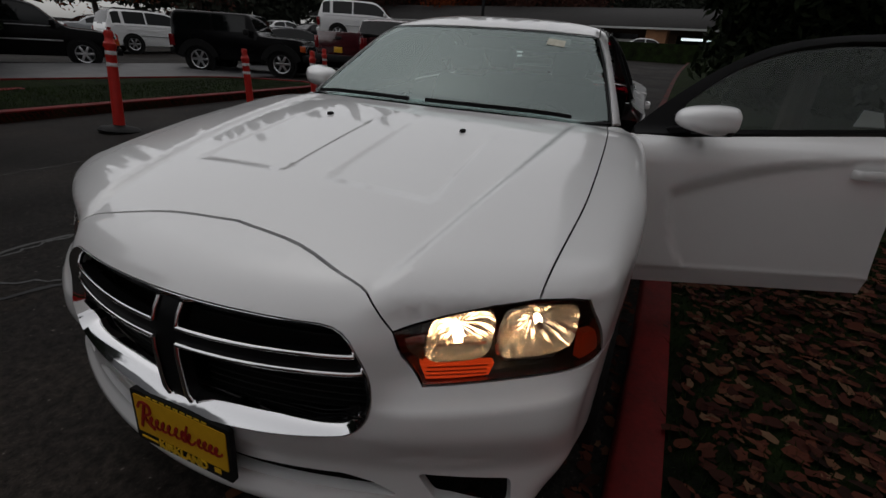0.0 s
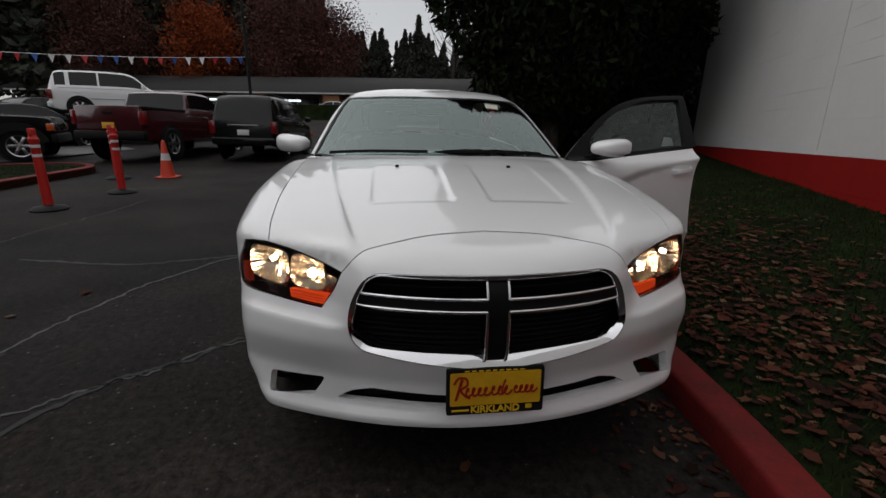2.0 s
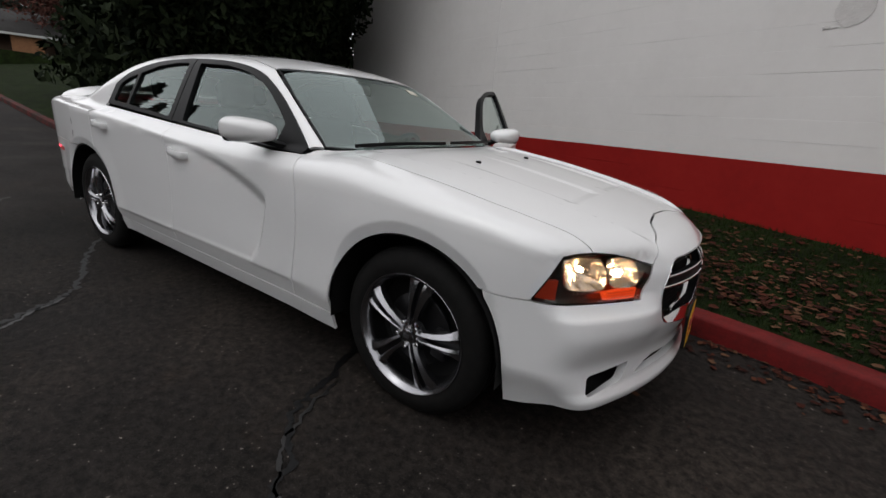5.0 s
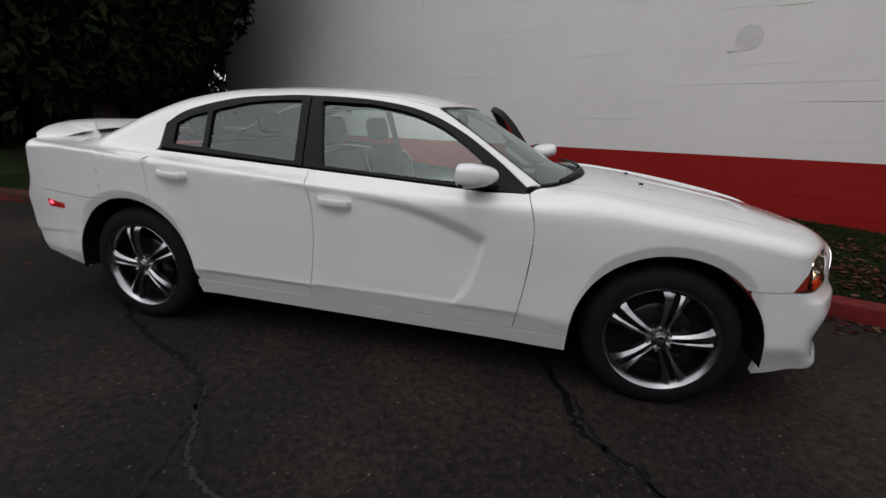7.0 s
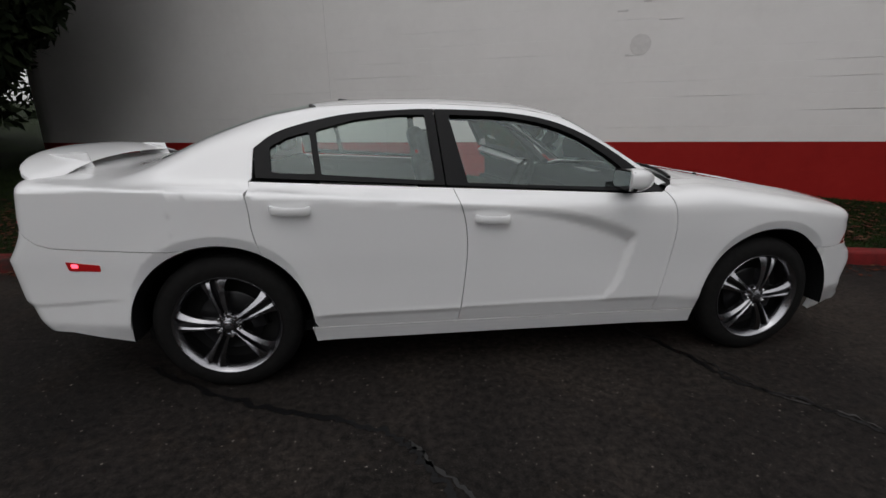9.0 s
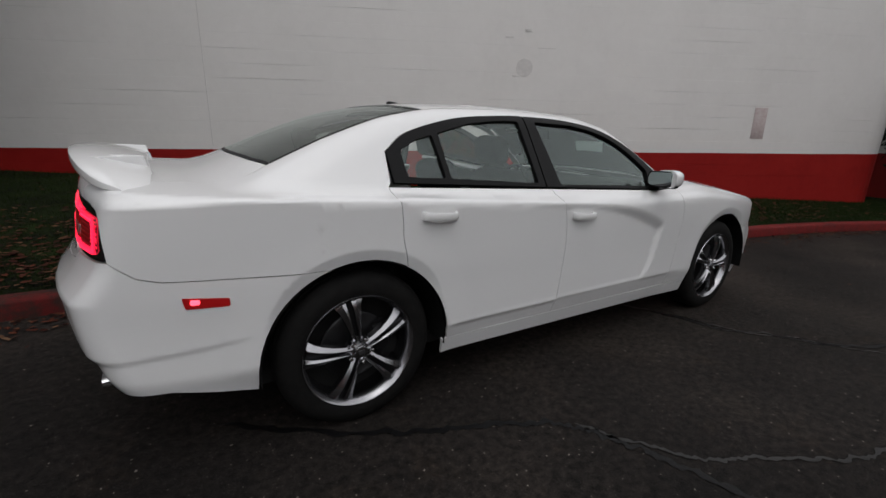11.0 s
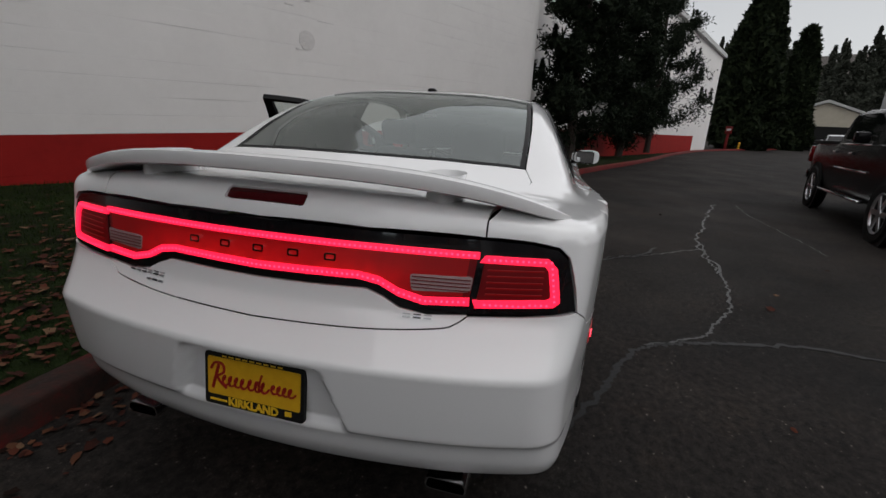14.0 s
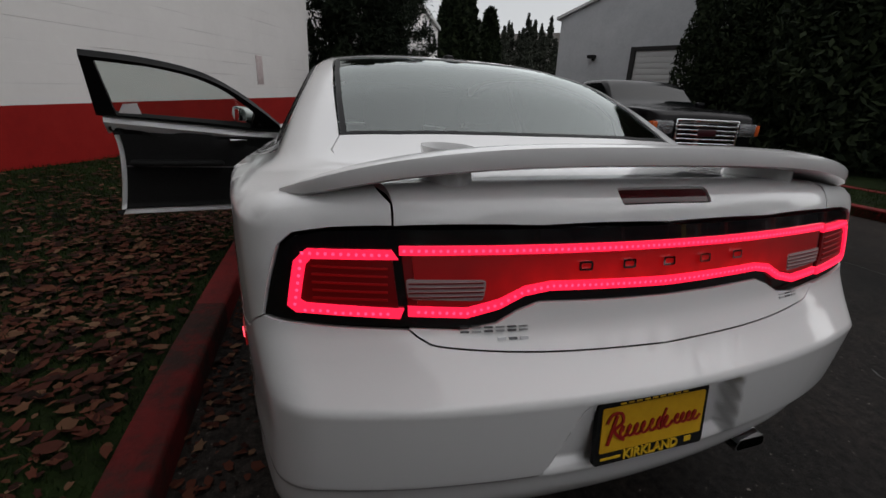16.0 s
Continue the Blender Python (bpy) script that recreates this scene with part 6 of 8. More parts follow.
# cabin
part("cabin_floor", boxed(-1.95, 1.05, -0.78, 0.78, 0.26, 0.32), dark_void, saloon)
me = skin_mesh("headlining", TOP, to(TOP, [(x, -y, z) for x, y, z in reversed(roof_edge[1:])] + [(x, -y, z) for x, y, z in top_line][0:-1] + top_line[::-1] + roof_edge[1:] + whole(back_line)[1:-1]), h=0.08, sink=0.035, gap=0.01, edge=0)
me.materials.append(seat_cloth)
ob = new("headlining", me)
ob.parent = saloon
bm = bmesh.new()
rows = []
for x, z in ((0.50, 0.78), (0.50, 0.96), (0.56, 1.01), (0.75, 1.025), (1.0, 1.02), (1.02, 0.6)):
    rows.append([bm.verts.new((x - 0.08 * (y / 0.7) ** 2, y, z - 0.02 * (y / 0.7) ** 4)) for y in [-0.74 + 1.48 * k / 20 for k in range(21)]])
for A, B in zip(rows, rows[1:]):
    for j in range(20):
        bm.faces.new((A[j], A[j + 1], B[j + 1], B[j]))
part("dashboard", bm, black_plastic, saloon, "black dashboard")
bm = bmesh.new()
ringp = [(0.185 * math.cos(2 * math.pi * k / 36), 0.185 * math.sin(2 * math.pi * k / 36), 0) for k in range(36)]
sweep(bm, ringp, ring_profile(0.016, 8), closed=True)
for a in (0, 180, 270):
    m = pose(0, 0, 0, 0, 0, a)
    box(bm, 0.03, 0.18, -0.018, 0.018, -0.012, 0.006, 0.004, m)
lathe(bm, [(0.0, 0.016), (0.05, 0.012), (0.065, -0.01)], 24)
bm.transform(pose(0.38, 0.38, 0.90, 0, -65, 0))
part("steering_wheel", bm, black_plastic, saloon, "black steering wheel")


def seat(x, y, w):
    s = part("seat", boxed(x - 0.28, x + 0.27, y - w, y + w, 0.42, 0.60, 0.06, None, 3), seat_cloth, saloon)
    bm = boxed(-0.09, 0.09, -w + 0.02, w - 0.02, 0.0, 0.62, 0.07, None, 3)
    for v in bm.verts:
        v.co.y *= 1 - 0.18 * max(v.co.z - 0.3, 0) / 0.3
    bm.transform(pose(x - 0.26, y, 0.52, 0, -16, 0))
    part("backrest", bm, seat_cloth, s)
    for dy in ((0.0,) if w < 0.4 else (-0.36, 0.36)):
        bm = boxed(-0.055, 0.055, -0.125, 0.125, 0.0, 0.17, 0.045, None, 3)
        bm.transform(pose(x - 0.455, y + dy, 1.15, 0, -14, 0))
        part("headrest", bm, seat_cloth, s)


seat(0.02, -0.38, 0.26)
seat(0.02, 0.38, 0.26)
seat(-0.92, 0.0, 0.62)
part("rear_shelf", boxed(-1.85, -1.30, -0.66, 0.66, 1.02, 1.05, 0.015), seat_cloth, saloon)
part("bulkhead", boxed(-1.34, -1.30, -0.78, 0.78, 0.32, 1.03), dark_void, saloon)
part("firewall", boxed(1.03, 1.06, -0.76, 0.76, 0.3, 1.0), dark_void, saloon)
# paper on the dashboard and the rear-view mirror
part("paper_sheet", boxed(0.72, 0.80, -0.13, 0.13, 1.030, 1.034), reflective, saloon, "white paper lying on the dashboard")
bm = boxed(-0.012, 0.012, -0.12, 0.12, -0.035, 0.035, 0.012)
bm.transform(pose(0.30, 0.0, 1.335, 0, -10, 0))
part("rear_view_mirror", bm, black_plastic, saloon)
lab = to(SCREEN, T((0.375, 0.36), (0.375, 0.47), (0.425, 0.475), (0.425, 0.365)))
panel("windshield_label", saloon, reflective, SCREEN, lab, h=0.03, sink=0.006, gap=0, edge=0, label="white paper label in the windshield")

# ---- other vehicles ----
def road_wheel(parent, x, y, s, r, w, rim):
    """A wheel on the side s: tyre, rim and five spokes."""
    m = pose(x, y, r, -90 * s, 0, 0)
    bm = bmesh.new()
    lathe(bm, [(r * 0.66, -w), (r * 0.92, -w), (r, -w * 0.85), (r, -0.03), (r * 0.93, 0.0), (r * 0.70, 0.0), (r * 0.66, -0.02)], 32, m)
    wh = part("wheel", bm, rubber, parent)
    bm = bmesh.new()
    lathe(bm, [(r * 0.60, -0.05), (r * 0.63, -0.01), (r * 0.68, 0.001), (r * 0.68, -0.02)], 32, m)
    for k in range(6):
        box(bm, 0.02, r * 0.62, -r * 0.085, r * 0.085, -0.03, -0.008, 0.006, m @ pose(0, 0, 0, 0, 0, 60 * k))
    lathe(bm, [(0.0, 0.0), (r * 0.16, -0.004), (r * 0.18, -0.03)], 16, m)
    part("rim", bm, rim, wh)
    # near-black disc behind the spokes, standing in for shade inside the rim
    bm = bmesh.new()
    lathe(bm, [(r * 0.6, -0.045), (0.0, -0.045)], 24, m)
    part("wheel_shadow", bm, dark_void, wh)


PROFILES = {
    # the outline along the middle, from tail to nose
    "suv": ((-2.33, 0.86), (-2.30, 1.06), (-2.26, 1.18), (-2.10, 1.60), (-2.02, 1.70), (-1.85, 1.74), (-0.6, 1.77), (0.15, 1.74), (0.42, 1.66), (1.05, 1.14), (1.2, 1.09), (1.8, 1.04), (2.12, 0.97), (2.27, 0.88), (2.33, 0.72)),
    "pickup": ((-2.876, 1.10), (-2.85, 1.28), (-2.78, 1.31), (-1.02, 1.33), (-0.96, 1.36), (-0.84, 1.80), (-0.70, 1.87), (-0.3, 1.90), (0.35, 1.89), (0.58, 1.83), (1.16, 1.44), (1.32, 1.40), (2.3, 1.36), (2.68, 1.32), (2.83, 1.24), (2.876, 1.02)),
    "offroad": ((-2.151, 1.05), (-2.13, 1.20), (-2.05, 1.70), (-1.98, 1.79), (-1.8, 1.82), (0.28, 1.81), (0.42, 1.76), (0.66, 1.28), (0.76, 1.22), (1.8, 1.17), (2.05, 1.13), (2.13, 1.04), (2.151, 0.85)),
    "sedan": ((-2.376, 0.80), (-2.34, 0.96), (-2.25, 1.02), (-1.78, 1.05), (-1.15, 1.36), (-0.75, 1.44), (-0.2, 1.465), (0.2, 1.43), (0.45, 1.36), (1.06, 1.02), (1.22, 0.98), (1.8, 0.91), (2.15, 0.82), (2.32, 0.70), (2.376, 0.58)),
}
SIDE_ROWS, GLASS_ROWS = 7, 6


def section(kind, q, x, belt):
    """One half of a vehicle's cross-section, from sill to the middle of the roof."""
    L, hw, cl, roof = q["L"], q["hw"], q["clear"], q["roof"]
    tw = hw * (0.88 if kind in ("offroad", "pickup") else 0.80)
    top = float(pchip(x, *PROFILES[kind]))
    u = abs(x) / (L / 2)
    w = hw * float(pchip(u, (0, 1.0), (0.72, 1.0), (0.88, 0.975), (0.96, 0.925), (1.0, 0.85)))
    b = min(belt, top - 0.05)
    z0 = cl + 0.08 * max(0.0, (u - 0.86) / 0.14)
    out = [(w * 0.90, z0)]
    for k in range(SIDE_ROWS):
        t = k / (SIDE_ROWS - 1)
        z = z0 + 0.03 + (b - z0 - 0.03) * t
        out.append((w * (1 - 0.05 * (1 - t) ** 4 - 0.022 * max(t - 0.72, 0) / 0.28), z))
    w1 = out[-1][0]
    edge = min(0.075, (top - b) * 0.6)
    for k in range(1, GLASS_ROWS + 1):
        z = b + (top - edge - b) * k / GLASS_ROWS
        out.append((w1 - 0.012 + (tw - hw * 0.98) * max(z - belt, 0) / (roof - belt) * w / hw, z))
    y2 = out[-1][0]
    for f, g in ((0.022, 0.55), (0.07, 0.85), (0.16, 0.97)):
        out.append((y2 - f - (0.05 if top < belt + 0.06 else 0) * f / 0.16, top - edge * (1 - g)))
    y3 = out[-1][0]
    out += [(y3 * 0.55, top + 0.012), (0.0, top + 0.018)]
    return out


def shell_parts(kind, q, paint, car):
    """The painted shell of a vehicle and its panes, each a part of its own."""
    L, belt, roof = q["L"], q["belt"], q["roof"]
    c0, c1, c2, c3 = q["cab"]
    xs = sorted({round(-L / 2 + L * k / 70, 4) for k in range(71)} | {round(-L / 2 + d, 4) for d in (0.015, 0.04)} | {round(L / 2 - d, 4) for d in (0.015, 0.04)})
    rings = []
    for x in xs:
        half = section(kind, q, x, belt)
        rings.append([(x, -y, z) for y, z in half] + [(x, y, z) for y, z in reversed(half[:-1])])
    m = len(rings[0])
    h = (m + 1) // 2
    mid = (c1 + c2) / 2
    if kind in ("suv", "offroad"):
        spans = [(mid + 0.04, c0 - 0.22), (mid - 0.92, mid - 0.04), (-L / 2 + 0.24, mid - 1.0)]
    else:
        spans = [(mid + 0.04, c0 - 0.20), (c2 + (0.04 if kind == "pickup" else -0.30), mid - 0.04)]
    groups = {}
    for i in range(len(xs) - 1):
        xm = (xs[i] + xs[i + 1]) / 2
        top = float(pchip(xm, *PROFILES[kind]))
        slope = (float(pchip(xm + 0.02, *PROFILES[kind])) - float(pchip(xm - 0.02, *PROFILES[kind]))) / 0.04
        for j in range(m - 1):
            k = min(j, m - 2 - j)
            zm = (rings[i][j][2] + rings[i][j + 1][2] + rings[i + 1][j][2]) / 3
            key = "body"
            if SIDE_ROWS < k < SIDE_ROWS + GLASS_ROWS + 1 and belt + 0.02 < zm < top - 0.085:
                for n_, (a, b) in enumerate(spans):
                    if a < xm < b:
                        key = ("window", n_, j < h)
            if k >= SIDE_ROWS + GLASS_ROWS + 2 and belt + 0.05 < zm < roof - 0.07 and abs(slope) > 0.4:
                key = ("windscreen", xm > 0)
            groups.setdefault(key, []).append((i * m + j, i * m + j + 1, (i + 1) * m + j + 1, (i + 1) * m + j))
    verts = [p for r in rings for p in r]
    n = len(xs)
    groups["body"] += [tuple(range(m)), tuple((n - 1) * m + j for j in range(m))[::-1]]
    for key, faces in groups.items():
        used = sorted({v for f in faces for v in f})
        at = {v: k for k, v in enumerate(used)}
        bm = bmesh.new()
        vs = [bm.verts.new(verts[v]) for v in used]
        for f in faces:
            bm.faces.new([vs[at[v]] for v in f])
        if key == "body":
            part("body", bm, paint, car)
        else:
            for v in vs:
                v.co.y *= 0.994
            part(key[0], bm, dark_glass, car, "dark side window" if key[0] == "window" else "dark sloping window")


SPECS = {
    # length, half width, belt, roof, bonnet height, ground clearance, wheel radius, axles
    "suv": dict(L=4.65, hw=0.93, belt=1.10, roof=1.76, nose=1.00, clear=0.28, r=0.37, ax=(1.40, -1.38), cab=(0.95, 0.35, -1.75, -2.15)),
    "pickup": dict(L=5.75, hw=0.98, belt=1.32, roof=1.89, nose=1.32, clear=0.44, r=0.42, ax=(1.90, -1.85), cab=(1.05, 0.45, -0.78, -0.98)),
    "offroad": dict(L=4.3, hw=0.86, belt=1.18, roof=1.82, nose=1.16, clear=0.42, r=0.41, ax=(1.40, -1.25), cab=(0.55, 0.38, -1.92, -2.02)),
    "sedan": dict(L=4.75, hw=0.90, belt=0.98, roof=1.46, nose=0.92, clear=0.22, r=0.33, ax=(1.42, -1.36), cab=(1.05, 0.30, -1.05, -1.75)),
}


def vehicle(kind, name, label, at, paint, rim=alloy, chrome_front=False, lights_on=False):
    q = SPECS[kind]
    L, hw, belt, roof, nose, cl, r = (q[k] for k in ("L", "hw", "belt", "roof", "nose", "clear", "r"))
    xf, xr = L / 2, -L / 2
    car = thing(name, label, {"suv": "car", "pickup": "pickup truck", "offroad": "off-road car", "sedan": "car"}[kind], at)
    c0, c1, c2, c3 = q["cab"]
    shell_parts(kind, q, paint, car)
    tw = hw * (0.88 if kind in ("offroad", "pickup") else 0.80)
    mid = (c1 + c2) / 2 - (0.0 if kind != "pickup" else 0.02)
    for s in (-1, 1):
        for x in q["ax"]:
            bm = bmesh.new()
            lathe(bm, [(r * 1.20, -0.02), (r * 1.20, 0.012), (r * 1.02, 0.004), (0, 0.004)], 32, pose(x, s * (hw - 0.001), r * 1.02, -90 * s, 0, 0))
            part("wheel_arch", bm, black_plastic, car)
            road_wheel(car, x, s * (hw + 0.03), s, r, 0.22, rim)
        bm = boxed(c0 - 0.22, c0 - 0.08, s * (hw + 0.16) - 0.10, s * (hw + 0.16) + 0.08, belt + 0.02, belt + 0.19, 0.03)
        part("door_mirror", bm, paint if kind != "offroad" else black_plastic, car)
        for x in ((mid + 0.12, mid - 0.80) if kind != "sedan" else (mid + 0.10, mid - 0.75)):
            part("door_handle", boxed(x, x + 0.14, s * (hw + 0.012) - 0.012, s * (hw + 0.012) + 0.012, belt - 0.17, belt - 0.13, 0.006), chrome if kind == "pickup" else paint, car)
    # bumpers, lamps, grille
    shiny = chrome if chrome_front else black_plastic
    for x0, x1, z0, z1 in ((xf - 0.10, xf + 0.07, cl + 0.06, cl + 0.30), (xr - 0.07, xr + 0.10, cl + 0.10, cl + 0.30)):
        part("bumper", boxed(x0, x1, -hw * 0.94, hw * 0.94, z0, z1, 0.04), paint if chrome_front else shiny if kind in ("pickup",) else (black_plastic if kind == "offroad" else paint), car)
    part("radiator_grille", boxed(xf - 0.02, xf + 0.025, -hw * 0.52, hw * 0.52, cl + 0.36, nose - 0.16, 0.02), black_gloss, car)
    if chrome_front:
        part("bumper_strip", boxed(xf + 0.02, xf + 0.085, -hw * 0.95, hw * 0.95, cl + 0.265, cl + 0.305, 0.012), chrome, car)
        for s in (-1, 1):
            part("fog_lamp", (lambda b: (lathe(b, [(0.0, 0.012), (0.05, 0.008), (0.06, -0.02)], 20, pose(xf + 0.07, s * hw * 0.66, cl + 0.17, 0, 90, 0)), b)[1])(bmesh.new()), lamp_front, car)
        part("grille_surround", boxed(xf - 0.01, xf + 0.035, -hw * 0.56, hw * 0.56, nose - 0.17, nose - 0.12, 0.012), chrome, car)
        part("grille_surround", boxed(xf - 0.01, xf + 0.035, -hw * 0.56, hw * 0.56, cl + 0.33, cl + 0.38, 0.012), chrome, car)
        for k in range(4):
            z = cl + 0.40 + (nose - 0.19 - cl - 0.40) * (k + 0.5) / 4
            part("grille_bar", boxed(xf, xf + 0.04, -hw * 0.54, hw * 0.54, z - 0.013, z + 0.013, 0.006), chrome, car)
        for s in (-1, 1):
            part("grille_surround", boxed(xf - 0.01, xf + 0.036, s * hw * 0.555 - 0.02, s * hw * 0.555 + 0.02, cl + 0.34, nose - 0.13, 0.01), chrome, car)
        part("grille_badge", boxed(xf + 0.03, xf + 0.05, -0.16, 0.16, (cl + nose) / 2 + 0.05, (cl + nose) / 2 + 0.16, 0.01), badge_red, car, "plain dark red badge")
    for s in (-1, 1):
        lamp = part("headlight", boxed(xf - 0.16, xf + 0.018, s * hw * 0.76 - 0.16, s * hw * 0.76 + 0.16, nose - 0.38, nose - 0.16, 0.03), lamp_front, car, "clear headlight")
        part("indicator", boxed(xf - 0.14, xf + 0.020, s * hw * 0.93 - 0.05, s * hw * 0.93 + 0.04, nose - 0.36, nose - 0.18, 0.02), amber_off, lamp, "amber indicator")
        part("tail_light", boxed(xr - 0.02, xr + 0.14, s * hw * 0.90 - 0.08, s * hw * 0.90 + 0.075, belt - 0.42, belt - 0.08, 0.02), tail_off, car, "red tail light")
    part("rear_plate", boxed(xr - 0.035, xr - 0.02, -0.16, 0.16, cl + 0.36, cl + 0.51, 0.004), plate_yellow if kind == "pickup" else reflective, car)
    if kind == "pickup":
        # open load bed behind the cab
        part("bed_floor", boxed(xr + 0.10, c3 - 0.06, -hw * 0.86, hw * 0.86, belt + 0.022, belt + 0.034), black_plastic, car)
        for s in (-1, 1):
            part("bed_rail", boxed(xr + 0.06, c3 - 0.03, s * hw * 0.92 - 0.05, s * hw * 0.92 + 0.05, belt - 0.02, belt + 0.045, 0.015), black_plastic, car)
            part("side_step", boxed(-0.95, 1.25, s * (hw + 0.06) - 0.06, s * (hw + 0.06) + 0.06, cl + 0.02, cl + 0.07, 0.02), chrome if chrome_front else black_plastic, car)
            if chrome_front:
                part("belt_strip", boxed(c2, c0 - 0.30, s * (hw * 0.978 + 0.006) - 0.006, s * (hw * 0.978 + 0.006) + 0.006, belt - 0.012, belt + 0.012, 0.004), chrome, car)
                part("side_strip", boxed(c2, c0 - 0.10, s * (hw + 0.006) - 0.008, s * (hw + 0.006) + 0.008, belt - 0.44, belt - 0.40, 0.006), chrome, car)
        part("tailgate", boxed(xr - 0.012, xr + 0.05, -hw * 0.86, hw * 0.86, cl + 0.34, belt + 0.045, 0.015), paint, car)
        part("tailgate_handle", boxed(xr - 0.03, xr - 0.01, -0.12, 0.12, belt - 0.16, belt - 0.09, 0.01), black_plastic, car)
    if kind == "suv":
        part("tailgate_strip", boxed(xr - 0.016, xr + 0.03, -0.42, 0.42, belt - 0.20, belt - 0.17, 0.006), brushed, car)
        for s in (-1, 1):
            part("side_strip", boxed(-1.0, 0.95, s * (hw + 0.004) - 0.008, s * (hw + 0.004) + 0.008, belt - 0.40, belt - 0.365, 0.006), brushed, car)
            part("belt_strip", boxed(-2.0, 0.75, s * (hw * 0.978 + 0.002) - 0.006, s * (hw * 0.978 + 0.002) + 0.006, belt - 0.010, belt + 0.010, 0.004), brushed, car)
            bm = bmesh.new()
            sweep(bm, [(c3 + 0.2, s * tw * 0.82, roof), (c3 + 0.3, s * tw * 0.84, roof + 0.05), (c1 - 0.2, s * tw * 0.84, roof + 0.05), (c1 - 0.1, s * tw * 0.82, roof - 0.01)], ring_profile(0.018, 6))
            part("roof_rail", bm, black_plastic, car)
    if kind == "offroad":
        bm = bmesh.new()
        lathe(bm, [(0.24, -0.10), (0.38, -0.10), (0.40, -0.06), (0.40, 0.06), (0.36, 0.10), (0.22, 0.10), (0.10, 0.06), (0.0, 0.06)], 28, pose(xr - 0.12, 0.05, 0.98, 0, -90, 0))
        part("spare_wheel", bm, rubber, car)
        for s in (-1, 1):
            for x in q["ax"]:
                bm = bmesh.new()
                sweep(bm, [(x + r * 1.35 * math.cos(radians(t)), s * (hw + 0.08), r + r * 1.22 * math.sin(radians(t))) for t in range(10, 171, 16)], [(-0.10, -0.02), (0.10, -0.02), (0.10, 0.02), (-0.10, 0.02)], up=(0, 1, 0))
                part("mudguard", bm, black_plastic, car)
    return car


dark_glass = mat("dark_car_glass", (0.004, 0.005, 0.005), 0.05, Specular_IOR_Level=0.35)
lamp_front = mat("clear_headlight", (0.20, 0.205, 0.21), 0.10, 0.85, 0.6)
bump(lamp_front, noise_node(lamp_front, 26, 2, 0.6), 0.9, 0.03)
amber_off = mat("amber_indicator", (0.50, 0.09, 0.02), 0.2)
tail_off = mat("red_tail_light", (0.16, 0.006, 0.008), 0.15, 0.0, 0.5)
badge_red = mat("dark_red_badge", (0.035, 0.004, 0.008), 0.3)


def parked(x, y, heading, tilt=0.0):
    return pose(x, y, rise(x, y), 0, tilt, heading)


gm = (Vector((3.80, -5.05)) + Vector((7.60, -5.92))) / 2
vehicle("pickup", "black_pickup_truck", "black crew-cab pickup truck with chrome grille and bumper", pose(gm.x - 0.25, gm.y - 0.98, 0, 0, 0, 167), truck_black, alloy, True)
vehicle("suv", "dark_suv", "dark grey estate car seen from behind, parked on the street", parked(-12.0, -4.22, 177, 2.2), suv_dark)
vehicle("pickup", "maroon_pickup_truck", "maroon pickup truck with an open load bed", parked(-11.9, -7.05, 172, 1.6), truck_maroon, alloy, False)
vehicle("offroad", "black_off_roader", "boxy black off-road car with silver wheels", parked(-9.75, -11.55, 112), truck_black)
ramp_top = 0.85
sx, sy = -17.4, -11.3
vehicle("suv", "white_suv", "white estate car raised on a display stand", pose(sx, sy, rise(sx, sy) + ramp_top, 0, 0, 112), white_paint)
st = part("display_stand", boxed(sx - 2.3, sx + 2.3, sy - 1.9, sy + 1.9, rise(sx, sy) - 0.3, rise(sx, sy) + ramp_top, 0.03), black_plastic)
tagged(st, "dark raised stand under the white estate car", "display stand")
vehicle("suv", "black_suv", "large black estate car parked beside the grass island", parked(-5.9, -16.6, 150), truck_black)
vehicle("suv", "white_suv", "white estate car in the far parking row", parked(-13.8, -21.2, 165), white_paint)
lot = [(-19.5, -21.5, 165, "sedan", silver_paint, "silver_saloon", "silver saloon in the far parking row"), (-24.5, -19.5, 165, "sedan", truck_black, "black_saloon", "black saloon in the far parking row"),
       (-9.5, -24.5, 160, "sedan", suv_dark, "dark_saloon", "dark saloon in the far parking row"), (-15.5, -27, 165, "sedan", silver_paint, "silver_saloon", "silver saloon in a distant parking row"),
       (-21.5, -26.5, 165, "suv", truck_maroon, "maroon_suv", "maroon estate car in a distant parking row"), (-28.0, -25.5, 165, "sedan", white_paint, "white_saloon", "white saloon in a distant parking row"),
       (-13.4, -12.6, 150, "sedan", suv_dark, "dark_saloon", "dark saloon behind the off-road car"), (-45.0, -6.0, 262, "sedan", silver_paint, "silver_saloon", "silver saloon before the low building"),
       (-44.6, 0.5, 278, "sedan", white_paint, "white_saloon", "white saloon before the low building")]
for x, y, h, kind, pt, nm, lb in lot:
    vehicle(kind, nm, lb, parked(x, y, h), pt)
vehicle("pickup", "silver_pickup_truck", "pale pickup truck far up the driveway", pose(36.3, -20.6, 0, 0, 0, 158), silver_paint)

